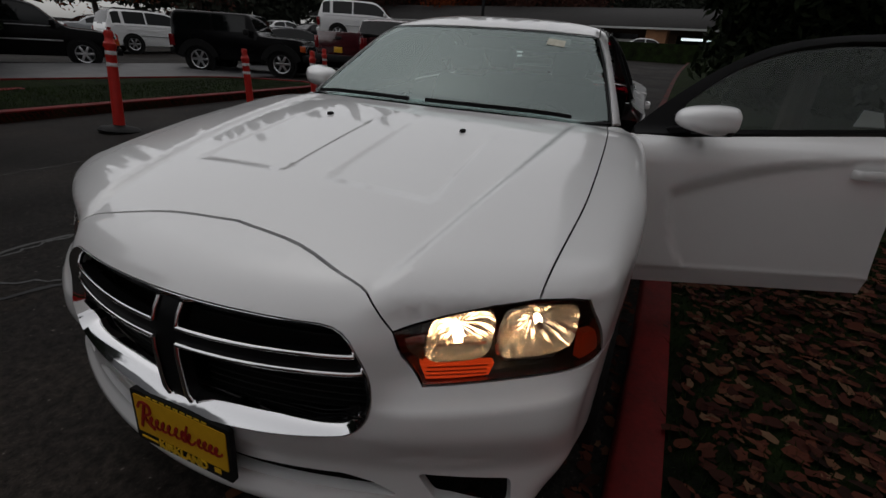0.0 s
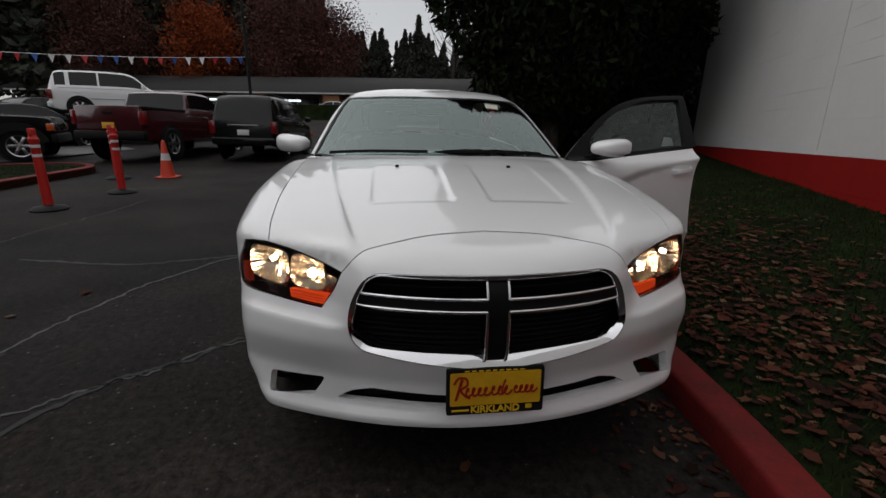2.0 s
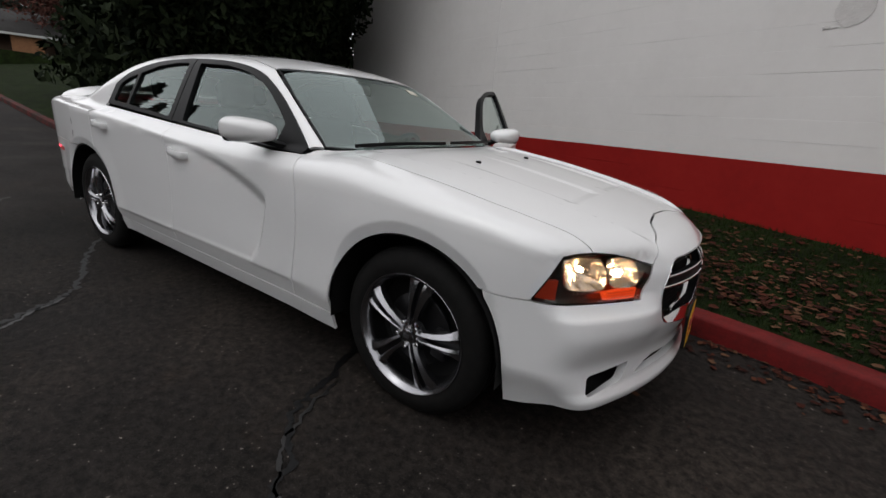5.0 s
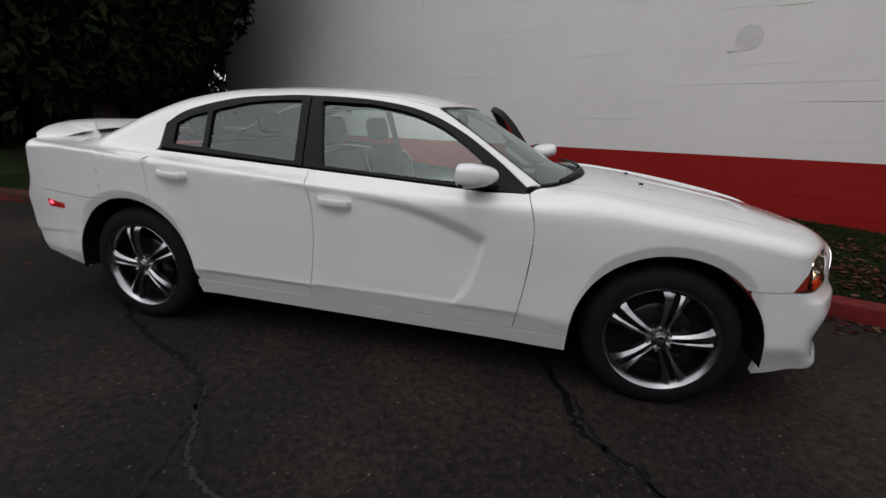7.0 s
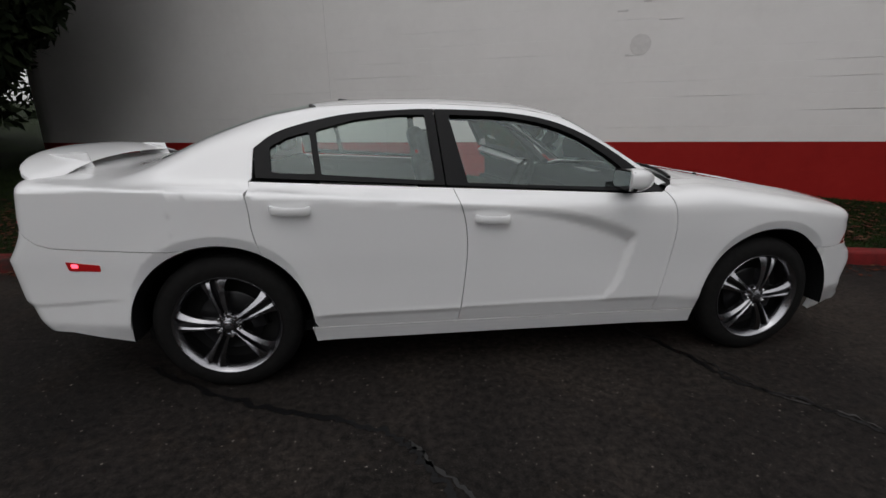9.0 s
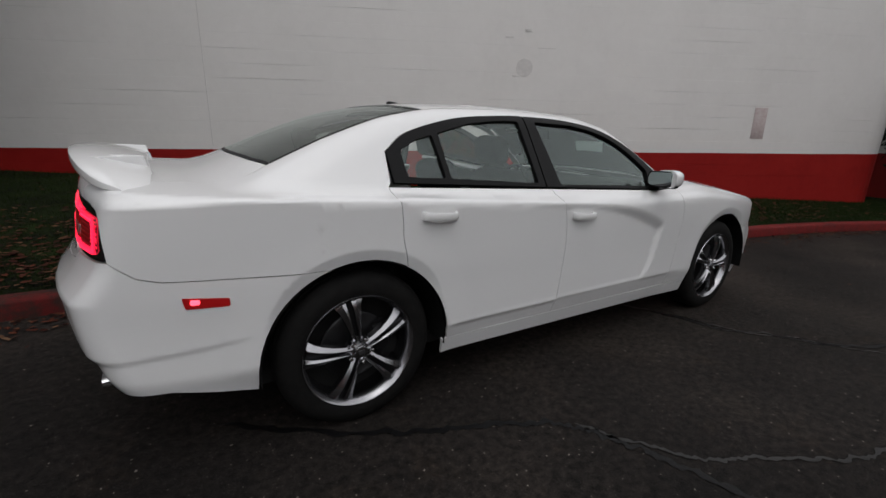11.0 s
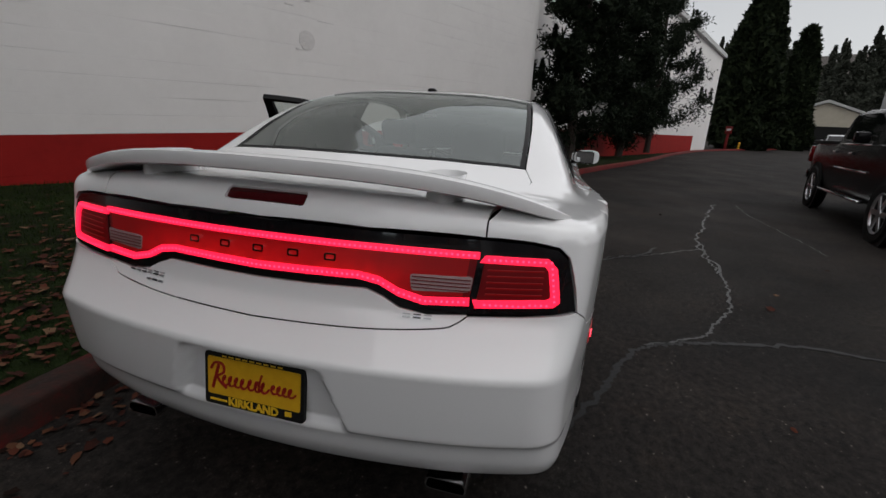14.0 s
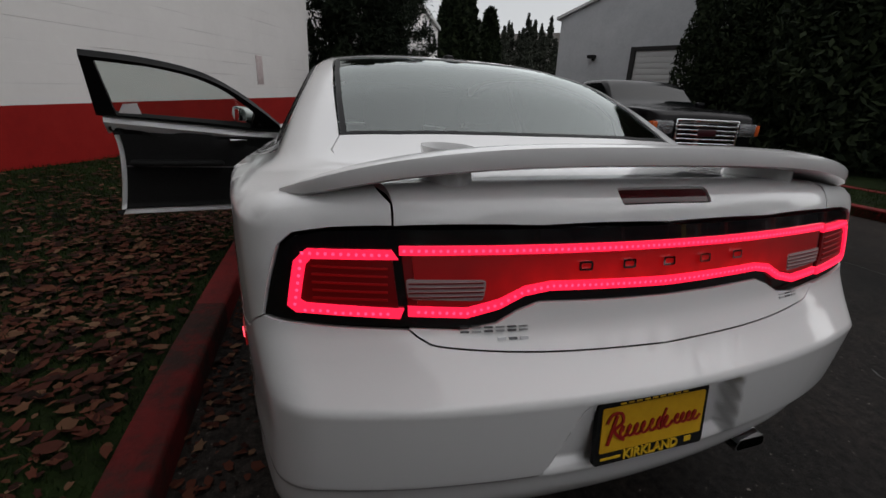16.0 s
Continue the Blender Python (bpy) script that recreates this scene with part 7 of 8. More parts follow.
# ---- street things ----
def post(x, y, lean, turn, size=1.0):
    t = thing("delineator_post", "red-orange plastic post with white bands on a black rubber base", "traffic post", pose(x, y, 0) @ pose(0, 0, 0, 0, lean, turn) @ Matrix.Diagonal((size, size, size, 1)), "posts along the island")
    bm = bmesh.new()
    lathe(bm, [(0.0, 0.0), (0.21, 0.0), (0.215, 0.02), (0.19, 0.045), (0.10, 0.06), (0.07, 0.075), (0.0, 0.075)], 10)
    part("base", bm, black_plastic, t)
    bm = bmesh.new()
    lathe(bm, [(0.058, 0.05), (0.055, 0.30), (0.052, 0.60), (0.050, 0.88), (0.060, 0.90), (0.060, 0.935), (0.046, 0.95), (0.040, 1.00), (0.046, 1.02), (0.040, 1.06), (0.0, 1.065)], 20)
    part("tube", bm, red_orange, t)
    for z in (0.70, 0.82):
        bm = bmesh.new()
        lathe(bm, [(0.0525, z), (0.0535, z + 0.002), (0.0525, z + 0.038), (0.0515, z + 0.04)], 20)
        part("band", bm, reflective, t)
    bm = bmesh.new()
    sweep(bm, [(0.055 + 0.02 * math.sin(radians(a)), 0, 1.0 + 0.035 * math.cos(radians(a))) for a in range(0, 181, 20)], ring_profile(0.008, 6), up=(0, 1, 0))
    part("loop", bm, red_orange, t)
    return t


post(-0.97, -5.36, 6, 160, 1.15)
post(-2.80, -4.86, 0.5, 20)
post(-4.25, -4.72, 1.5, 70)
post(-6.05, -5.75, 0.5, 10)


def cone(x, y, turn=0, lean=0):
    t = thing("traffic_cone", "orange rubber traffic cone with a pale band", "traffic cone", pose(x, y, 0, 0, lean, turn))
    bm = bmesh.new()
    box(bm, -0.19, 0.19, -0.19, 0.19, 0.0, 0.03, 0.012)
    part("base", bm, orange_plastic, t)
    bm = bmesh.new()
    lathe(bm, [(0.145, 0.025), (0.135, 0.05), (0.10, 0.30), (0.062, 0.56), (0.034, 0.74), (0.028, 0.76), (0.0, 0.76)], 28)
    part("body", bm, orange_plastic, t)
    for z0, z1 in ((0.36, 0.50),):
        bm = bmesh.new()
        r = lambda z: 0.135 + (0.034 - 0.135) * (z - 0.05) / 0.69 + 0.003
        lathe(bm, [(r(z0), z0), (r(z1), z1)], 28)
        part("band", bm, reflective, t)
    return t


cone(-6.30, -4.92)
cone(1.52, -6.00, 20)

# grass island behind the posts, with its own red kerb
ISLAND = rounded([(6.0, -6.9), (-7.2, -6.72), (-8.0, -7.6), (-7.0, -9.9), (6.0, -13.2)], [0.5, 0.8, 0.6, 1.2, 0.5], 6)
bm = bmesh.new()
sweep(bm, [(x, y, 0) for x, y in ISLAND], [(0.0, -0.05), (0.0, 0.14), (-0.02, 0.15), (-0.15, 0.15), (-0.15, -0.05)], closed=True)
tagged(part("island_kerb", bm, kerb_red), "red-painted kerb round the grass island", "kerb", kind="structure")
bm = bmesh.new()
prism(bm, ISLAND, -0.05, 0.12)
tagged(part("island_lawn", bm, grass_soil), "short green lawn of the traffic island", "lawn", kind="structure")
# pale edge of the next lane
pale_road = speckled("pale_concrete_lane", ((0.3, (0.07, 0.07, 0.072)), (0.7, (0.12, 0.12, 0.122))), 2.0, 0.6, 0.2, 60, 0.004)
bm = bmesh.new()
prism(bm, [(8, -15.0), (-7.5, -10.6), (-13.5, -9.2), (-16, -12), (-10, -14.8), (8, -19)], 0.0, 0.006)
for v in bm.verts:
    v.co.z += rise(v.co.x, v.co.y)
tagged(part("lane", bm, pale_road), "paler concrete lane beyond the island", "lane", kind="structure")

# right-hand kerb past the cone
bm = bmesh.new()
sweep(bm, [(-12, -9.0 - 10, 0), (-2, -9.3, 0), (1.75, -8.9, 0), (6, -9.6, 0), (14, -12.6, 0)][1:], [(0.0, -0.05), (0.0, 0.13), (0.15, 0.14), (0.15, -0.05)])
tagged(part("far_kerb", bm, kerb_red), "red-painted kerb beside the pickup truck", "kerb", kind="structure")

# pennant string
bunting_cols = [mat("pennant_red", (0.42, 0.02, 0.025), 0.6), mat("pennant_white", (0.75, 0.75, 0.75), 0.6), mat("pennant_blue", (0.02, 0.08, 0.30), 0.6)]
bunting = thing("pennant_string", "string of red, white and blue pennants over the parked cars", "bunting")
A, B = Vector((-19, -31, 4.6)), Vector((-26.0, -8.6, 4.7))
line = []
n_p = 34
for k in range(n_p * 2 + 1):
    t = k / (n_p * 2)
    p = A.lerp(B, t)
    p.z -= 0.5 * 4 * t * (1 - t)
    line.append(p)
bm = bmesh.new()
sweep(bm, line, ring_profile(0.012, 5))
part("cord", bm, bunting_cols[1], bunting)
d = (B - A).normalized()
for k in range(n_p):
    p = line[2 * k + 1]
    bm = bmesh.new()
    sw = 0.06 * math.sin(k * 2.4)
    v = [bm.verts.new(q) for q in (p - d * 0.15, p + d * 0.15, p + Vector((sw, sw, -0.42)))]
    bm.faces.new(v)
    part("pennant", bm, bunting_cols[(k * 2 + k // 3) % 3], bunting)
tagged(part("pennant_pole", (lambda b: (tube(b, (B.x, B.y, rise(B.x, B.y) - 0.2), (B.x, B.y, 8.5), 0.10, 0.08), b)[1])(bmesh.new()), black_plastic), "tall dark pole holding the pennant string", "pole")

# ---- far buildings ----
roof_dark = speckled("dark_shingle_roof", ((0.3, (0.011, 0.010, 0.0095)), (0.7, (0.022, 0.020, 0.019))), 3, 0.9, 0.5, 20, 0.02)
brown_wall = speckled("brown_timber_wall", ((0.3, (0.045, 0.026, 0.016)), (0.7, (0.085, 0.048, 0.028))), 2, 0.8, 0.3, 20, 0.01)
ochre_pier = speckled("ochre_brick_pier", ((0.3, (0.16, 0.070, 0.028)), (0.7, (0.24, 0.11, 0.045))), 5, 0.8, 0.3, 30, 0.01)
lit_window = glow("lit_shop_window", (0.85, 0.95, 1.0), 1.1, (0.3, 0.32, 0.34))
pale_trim = mat("pale_fascia", (0.45, 0.45, 0.44), 0.6)
house = thing("low_building", "long low brown building with a dark roof and lit windows", "building", pose(-52, -4, 0.70, 0, 0, -12))
part("wall", boxed(-4, 4, -38, 34, -0.6, 3.2), brown_wall, house)
bm = bmesh.new()
prism(bm, [(-5.4, 3.1), (5.6, 3.1), (5.3, 3.5), (0, 5.2), (-5.4, 3.6)], -39.5, 35.5, Matrix(((1, 0, 0, 0), (0, 0, 1, 0), (0, 1, 0, 0), (0, 0, 0, 1))))
part("roof", bm, roof_dark, house)
part("fascia", boxed(5.5, 5.65, -39, 35, 3.05, 3.2), pale_trim, house)
for k in range(9):
    y = -34 + 8.2 * k
    part("pier", boxed(4.0, 5.3, y - 0.9, y + 0.9, -0.6, 3.15, 0.03), ochre_pier, house)
    w = part("window", boxed(4.02, 4.10, y + 1.6, y + 6.4, 0.6, 2.7), dark_glass, house)
    part("window_frame", boxed(4.0, 4.14, y + 3.9, y + 4.02, 0.6, 2.7), pale_trim, w)
    if k in (2, 3, 5):
        part("lit_strip", boxed(4.11, 4.15, y + 2.0, y + 4.4, 2.30, 2.50), lit_window, w, "glowing strip light")
    elif k in (1, 4, 6):
        part("lit_strip", boxed(4.11, 4.15, y + 4.2, y + 6.2, 1.2, 2.2), pale_trim, w, "pale blind")

# grassy rise before the low building
bm = bmesh.new()
prism(bm, rounded([(-36, -26), (-34, 8), (-38, 26), (-43, 28), (-42, -34)], 2.0, 5), 0.0, 2.1)
for v in bm.verts:
    if v.co.z > 1:
        v.co.z = 2.35 + 0.35 * noise.noise(Vector((v.co.x * 0.3, v.co.y * 0.3, 0)))
        v.co.x = v.co.x * 0.90 - 3.9
tagged(part("grass_verge", bm, grass_soil), "rough grass verge before the low building", "verge", kind="structure")

# second white building past the trees, and the grey one across the driveway
wb = thing("white_building", "white-walled building with a red base band beyond the trees", "building", pose(11.5, 0.90, 0.0, 0, 0, -24.4))
part("wall", boxed(-3.0, 34.6, -0.10, 8.0, 1.25, 8.0), wall_white, wb)
part("end_pier", boxed(28.5, 34.602, -0.102, 8.0, -0.3, 1.25), wall_white, wb)
part("base_band", boxed(-3.0, 28.5, -0.103, 8.0, -0.3, 1.25), wall_red, wb)
bm = bmesh.new()
prism(bm, [(-0.35, 7.95), (8.3, 7.95), (8.3, 8.8), (4.0, 11.0), (-0.35, 8.25)], -3.2, 34.9, Matrix(((0, 0, 1, 0), (1, 0, 0, 0), (0, 1, 0, 0), (0, 0, 0, 1))))
part("roof", bm, pale_trim, wb)
gb_wall = speckled("pale_grey_siding", ((0.3, (0.36, 0.37, 0.38)), (0.7, (0.44, 0.45, 0.46))), 0.8, 0.6, 0.1)
gb = thing("grey_building", "pale grey building with a roller door and wall lamp", "building", pose(22.0, -14.6, 0, 0, 0, -62))
along = Matrix(((0, 0, 1, 0), (1, 0, 0, 0), (0, 1, 0, 0), (0, 0, 0, 1)))
bm = bmesh.new()
prism(bm, [(0, -0.3), (-12, -0.3), (-12, 6.2), (-6, 8.25), (0, 6.2)], 0, 16, along)
part("wall", bm, gb_wall, gb)
for e in ([(0.25, 6.13), (-6, 8.27), (-6, 8.42), (0.25, 6.28)], [(-12.25, 6.13), (-6, 8.27), (-6, 8.42), (-12.25, 6.28)]):
    bm = bmesh.new()
    prism(bm, e, -0.18, 16.2, along)
    part("roof", bm, pale_trim, gb)
door = part("roller_door", boxed(-0.03, 0.0, -7.7, -4.7, -0.1, 4.3, 0.01), pale_trim, gb)
for k in range(15):
    part("door_slat", boxed(-0.055, -0.03, -7.65, -4.75, 0.0 + 0.285 * k, 0.265 + 0.285 * k, 0.01), pale_trim, door)
for a, b, c, d in ((-4.7, -4.45, -0.1, 4.5), (-7.95, -7.7, -0.1, 4.5), (-7.7, -4.7, 4.3, 4.5)):
    part("door_frame", boxed(-0.12, 0.0, a, b, c, d), roof_dark, door)
lamp_ = part("wall_lamp", boxed(-0.42, -0.10, -2.55, -2.10, 3.98, 4.16, 0.05), black_plastic, gb)
part("lamp_bracket", boxed(-0.14, 0.0, -2.38, -2.27, 3.88, 4.06, 0.02), black_plastic, lamp_)
gar = thing("garage", "small beige gabled garage at the far end of the driveway", "garage", pose(83, -40.8, 0, 0, 0, 65) @ Matrix.Diagonal((1.32, 1.32, 1.32, 1)))
beige = speckled("beige_siding", ((0.3, (0.42, 0.38, 0.30)), (0.7, (0.50, 0.46, 0.37))), 1, 0.7)
bm = bmesh.new()
prism(bm, [(-5, -0.3), (5, -0.3), (5, 3.4), (0, 5.2), (-5, 3.4)], -6, 6, Matrix(((1, 0, 0, 0), (0, 0, 1, 0), (0, 1, 0, 0), (0, 0, 0, 1))))
part("wall", bm, beige, gar)
bm = bmesh.new()
prism(bm, [(-5.5, 3.25), (0, 5.25), (5.5, 3.25), (5.5, 3.5), (0, 5.55), (-5.5, 3.5)], -6.3, 6.3, Matrix(((1, 0, 0, 0), (0, 0, 1, 0), (0, 1, 0, 0), (0, 0, 0, 1))))
part("roof", bm, pale_trim, gar)
part("garage_door", boxed(-3.4, 3.4, 6.0, 6.05, -0.2, 2.7), dark_void, gar)
tagged(part("hydrant", (lambda b: (lathe(b, [(0.0, 0.0), (0.14, 0.0), (0.14, 0.08), (0.10, 0.10), (0.10, 0.55), (0.13, 0.58), (0.11, 0.68), (0.0, 0.76)], 16, pose(52.5, -19.45, 0.1)), b)[1])(bmesh.new()), plate_yellow), "small yellow hydrant on the kerb", "hydrant")
# red marker post where the kerb bends
rp = thing("marker_post", "red marker post with a pale sign plate behind the kerb", "post", pose(48.5, -16.9, 0.1, 0, 0, -18))
part("post", boxed(-0.10, 0.10, -0.12, 0.12, -0.2, 2.0, 0.02), kerb_red, rp)
sign = part("sign_plate", boxed(-0.13, -0.10, -0.30, 0.30, 1.55, 2.30, 0.01), kerb_red, rp)
part("sign_bar", boxed(-0.136, -0.128, -0.18, 0.18, 1.85, 2.05), pale_trim, sign)

# ---- trees, leaves and grass ----
def leaf_cloud(P, size, droop=0.0, rng=None, stretch=1.0):
    """Small bent leaves at the places P, as one mesh's vertices and faces."""
    rng = rng or np.random.default_rng(1)
    n = len(P)
    a = rng.normal(size=(n, 3))
    a /= np.linalg.norm(a, axis=1, keepdims=True)
    a[:, 2] -= droop
    a /= np.linalg.norm(a, axis=1, keepdims=True)
    b = np.cross(a, rng.normal(size=(n, 3)))
    b /= np.linalg.norm(b, axis=1, keepdims=True)
    s = size * rng.uniform(0.55, 1.35, (n, 1))
    v = np.stack([P - a * s * stretch, P - b * s * 0.5, P + a * s * stretch, P + b * s * 0.5], 1).reshape(-1, 3)
    f = np.arange(n * 4).reshape(-1, 4)
    return v, f


def cloud_mesh(name, v, f, material, parent=None):
    me = bpy.data.meshes.new(name)
    me.vertices.add(len(v))
    me.vertices.foreach_set("co", np.asarray(v, np.float32).ravel())
    me.loops.add(f.size)
    me.loops.foreach_set("vertex_index", f.ravel().astype(np.int32))
    me.polygons.add(len(f))
    me.polygons.foreach_set("loop_start", np.arange(0, f.size, f.shape[1], dtype=np.int32))
    me.materials.append(material)
    me.update()
    me.validate()
    ob = new(name, me)
    ob.parent = parent
    return ob


def trunk_bm(h, r, seed, lean=0.05, bend=0.3, limbs=10, z0=0.25, reach=1.0, up=0.4):
    rnd = random.Random(seed)
    bm = bmesh.new()
    pts = [Vector((bend * noise.noise(Vector((k * 0.4, seed * 3.3, 0))) * k / 10, bend * noise.noise(Vector((k * 0.4, seed * 5.1, 7))) * k / 10, h * k / 10)) for k in range(11)]
    for k in range(10):
        tube(bm, pts[k] - Vector((0, 0, 0.05)), pts[k + 1], r * (1 - k / 11), r * (1 - (k + 1) / 11), 9, False)
    tips = []
    for i in range(limbs):
        t = z0 + (0.97 - z0) * (i + rnd.random() * 0.6) / limbs
        k = min(int(t * 10), 9)
        p = pts[k].lerp(pts[k + 1], t * 10 - k)
        a = i * 2.4 + rnd.uniform(-0.4, 0.4)
        ln = reach * (1.05 - t * 0.75) * rnd.uniform(0.75, 1.2)
        q = p + Vector((math.cos(a) * ln * 0.6, math.sin(a) * ln * 0.6, ln * up * 0.4))
        w = p + Vector((math.cos(a) * ln, math.sin(a) * ln, ln * up * rnd.uniform(0.7, 1.3)))
        tube(bm, p, q, r * 0.36 * (1.1 - t), r * 0.22 * (1.1 - t), 6, False)
        tube(bm, q, w, r * 0.22 * (1.1 - t), r * 0.06, 6, False)
        tips.append((p, q, w, t))
    return bm, tips, pts


def cedar(x, y, h, rad, seed, n=26000, z=0.3, mt=None, label="tall dense dark evergreen reaching down to the ground", egg=False, leaf=0.13):
    """A dense upright evergreen, clad to the ground."""
    rng = np.random.default_rng(seed)
    t = thing("evergreen_tree", label, "tree", pose(x, y, z))
    bm, tips, pts = trunk_bm(h * 0.93, 0.22, seed, limbs=16, z0=0.24 if egg else 0.06, reach=rad * (0.6 if egg else 0.8))
    part("trunk", bm, bark, t)
    u = rng.random(n) ** 0.8
    ang = rng.random(n) * 2 * math.pi
    lob = 1 + 0.16 * np.sin(ang * 3 + seed + u * 6) + 0.12 * np.sin(ang * 7 + u * 17 + seed * 2)
    env = np.minimum(1, (u + 0.04) / 0.10) ** 0.5 * (1 - u ** 1.7) ** 0.72
    if egg:
        u = 0.10 + 0.90 * u ** 1.2
        env = np.minimum(1, (u - 0.07) / 0.24) ** 0.55 * (1 - u ** 4.5) ** 0.6
    rr = rad * env * lob * (0.55 + 0.45 * rng.random(n) ** 0.35)
    P = np.stack([rr * np.cos(ang), rr * np.sin(ang), h * u + rng.normal(0, 0.08, n)], 1)
    v, f = leaf_cloud(P, leaf, -0.6, rng, 1.3)
    core = P[::5] * (0.62, 0.62, 0.97)
    v2, f2 = leaf_cloud(core, leaf * 2.6, -0.3, rng, 1.1)
    v, f = np.concatenate([v, v2]), np.concatenate([f, f2 + len(v)])
    cloud_mesh("crown", v, f, mt or cedar_green, t)
    return t


def pruned_pine(x, y, h, seed, z=0.3, spread=0.20):
    """A pine with bare gaps and clumps of needles out on its limbs."""
    rng = np.random.default_rng(seed)
    t = thing("pine_tree", "dark pine with open gaps and needle clumps on bare limbs", "tree", pose(x, y, z), "pines along the wall")
    bm, tips, pts = trunk_bm(h * 0.92, 0.17, seed, limbs=26, z0=0.05, reach=h * spread, up=0.42, bend=0.8)
    part("trunk", bm, bark, t)
    cl = []
    for p, q, w, tt in tips:
        # tufts along each limb, standing up at its end
        for n_ in range(7):
            k = 0.25 + 0.75 * n_ / 6
            c = np.array(p.lerp(q, k / 0.6) if k < 0.6 else q.lerp(w, (k - 0.6) / 0.4)) + rng.normal(size=3) * 0.10
            s = (0.135 + 0.10 * rng.random()) * (1.15 - 0.45 * tt) * h / 7.5
            cl.append(c + rng.normal(size=(220, 3)) * (s, s, s * 0.75) + (0, 0, s * 0.4))
        for n_ in range(3):
            c = np.array(w) + rng.normal(size=3) * (0.16, 0.16, 0.05)
            z_ = rng.random(150) ** 1.3
            cl.append(c + np.stack([rng.normal(size=150) * 0.07 * (1.2 - z_), rng.normal(size=150) * 0.07 * (1.2 - z_), z_ * 0.50 * h / 7.5], 1))
    for k in range(5):
        cl.append(np.array(pts[-1]) + rng.normal(size=(240, 3)) * (0.10 + 0.05 * k, 0.10 + 0.05 * k, 0.26) + (0, 0, 0.3 - 0.34 * k))
    v, f = leaf_cloud(np.concatenate(cl), 0.046, 0.0, rng, 1.9)
    cloud_mesh("crown", v, f, pine_green, t)
    return t


def broadleaf(x, y, h, rad, seed, mt, label, n=15000, z=None, size=0.15):
    rng = np.random.default_rng(seed)
    t = thing("maple_tree", label, "tree", pose(x, y, rise(x, y) if z is None else z))
    bm, tips, pts = trunk_bm(h * 0.85, 0.24, seed, limbs=16, z0=0.25, reach=rad * 1.05, up=0.7)
    part("trunk", bm, bark, t)
    c = []
    for p, q, w, tt in tips:
        for k in (w, q, p.lerp(w, 0.75)):
            c.append(np.array(k) + rng.normal(size=(n // 48, 3)) * (rad * 0.28, rad * 0.28, rad * 0.22))
    v, f = leaf_cloud(np.concatenate(c), size, 0.2, rng)
    cloud_mesh("crown", v, f, mt, t)
    return t


# the dark evergreens behind the saloon, at the wall's rounded end;
# the second is hidden behind the first, added only to shade the wall
for i, (x, y, h, r, n) in enumerate(((-6.8, 3.50, 11.5, 2.45, 70000), (-8.3, 5.6, 9.5, 2.2, 30000), (-10.6, 5.0, 10.0, 2.4, 20000), (-13.6, 5.6, 11.0, 2.9, 17000), (-17.5, 7.0, 11.0, 3.0, 15000), (-12.0, 9.5, 10.5, 2.6, 15000))):
    cedar(x, y, h, r, 11 + i, n, lawn_z(x, y), None, "broad dark evergreen close before the wall, one of two; the rear one added unseen to shade it" if i < 2 else "tall dense dark evergreen reaching down to the ground", i < 2, 0.085 if i < 2 else 0.13)
# pines along the bank past the wall's far end
for i, (x, y, h, spread) in enumerate(((11.3, -1.0, 7.6, 0.185), (17.6, -3.2, 8.0, 0.165), (23.4, -5.3, 11.0, 0.25))):
    pruned_pine(x, y, h, 31 + i, 0.30, spread)
# clipped columns at the far bend, and the dark tree behind the pickup
for i, (x, y, h, r) in enumerate(((56, -20.4, 19.0, 3.3), (69, -30.2, 15.5, 2.7))):
    cedar(x, y, h, r, 51 + i, 16000, 0.0, None, "tall clipped evergreen column at the bend", False, 0.36)
for i, (x, y, h, r) in enumerate(((9.4, -16.6, 13.0, 3.8), (4.4, -14.6, 8.5, 3.6), (-0.8, -15.0, 7.5, 3.2))):
    cedar(x, y, h, r, 71 + i, (110000, 50000, 40000)[i], 0.0, None, "broad dark evergreen beside the driveway", False, (0.085, 0.11, 0.12)[i])
# autumn trees round the parking rows
ORANGE, BROWN = "maple with dull orange autumn leaves", "thin dark red autumn tree"
for i, (x, y, h, r, m, lb) in enumerate(((-59, -23, 14, 4.2, maple_orange, ORANGE), (-60, -7.5, 15, 4.4, maple_dark, BROWN), (-58, -13.5, 15, 4.2, maple_dark, BROWN), (-57, -33, 15, 4.6, maple_dark, BROWN),
                                         (-27, -33, 11, 3.4, maple_dark, BROWN), (-45, 13.5, 11, 3.6, maple_dark, BROWN), (-22, -38, 11, 3.4, maple_orange, ORANGE))):
    broadleaf(x, y, h, r, 91 + i, m, lb)
bare_ = thing("bare_tree", "leafless pale tree above the woods", "tree", pose(-62, 9, 2))
bm, tips, pts = trunk_bm(17, 0.3, 5, limbs=46, z0=0.3, reach=5.0, up=1.2)
part("trunk", bm, bark, bare_)


def fir_wood(name, spots, material, label, seed):
    """A far wood: firs with ragged, drooping tiers."""
    rng = np.random.default_rng(seed)
    V, F, off = [], [], 0
    for x, y, z, h, r in spots:
        n = int(460 + 60 * h)
        u = rng.random(n) ** 0.75
        a = rng.random(n) * 2 * math.pi
        tier = 0.72 + 0.28 * np.sin(u * h * 2.4 + rng.random() * 6)
        rr = r * (1 - u) ** 0.85 * tier * rng.uniform(0.15, 1.0, n) ** 0.5
        P = np.stack([x + rr * np.cos(a), y + rr * np.sin(a), z + h * (0.04 + 0.96 * u)], 1)
        v, f = leaf_cloud(P, 0.026 * h, 0.5, rng, 1.0)
        V.append(v)
        F.append(f + off)
        off += len(v)
    ob = cloud_mesh(name, np.concatenate(V), np.concatenate(F), material)
    return tagged(ob, label, "woods", kind="stuff")


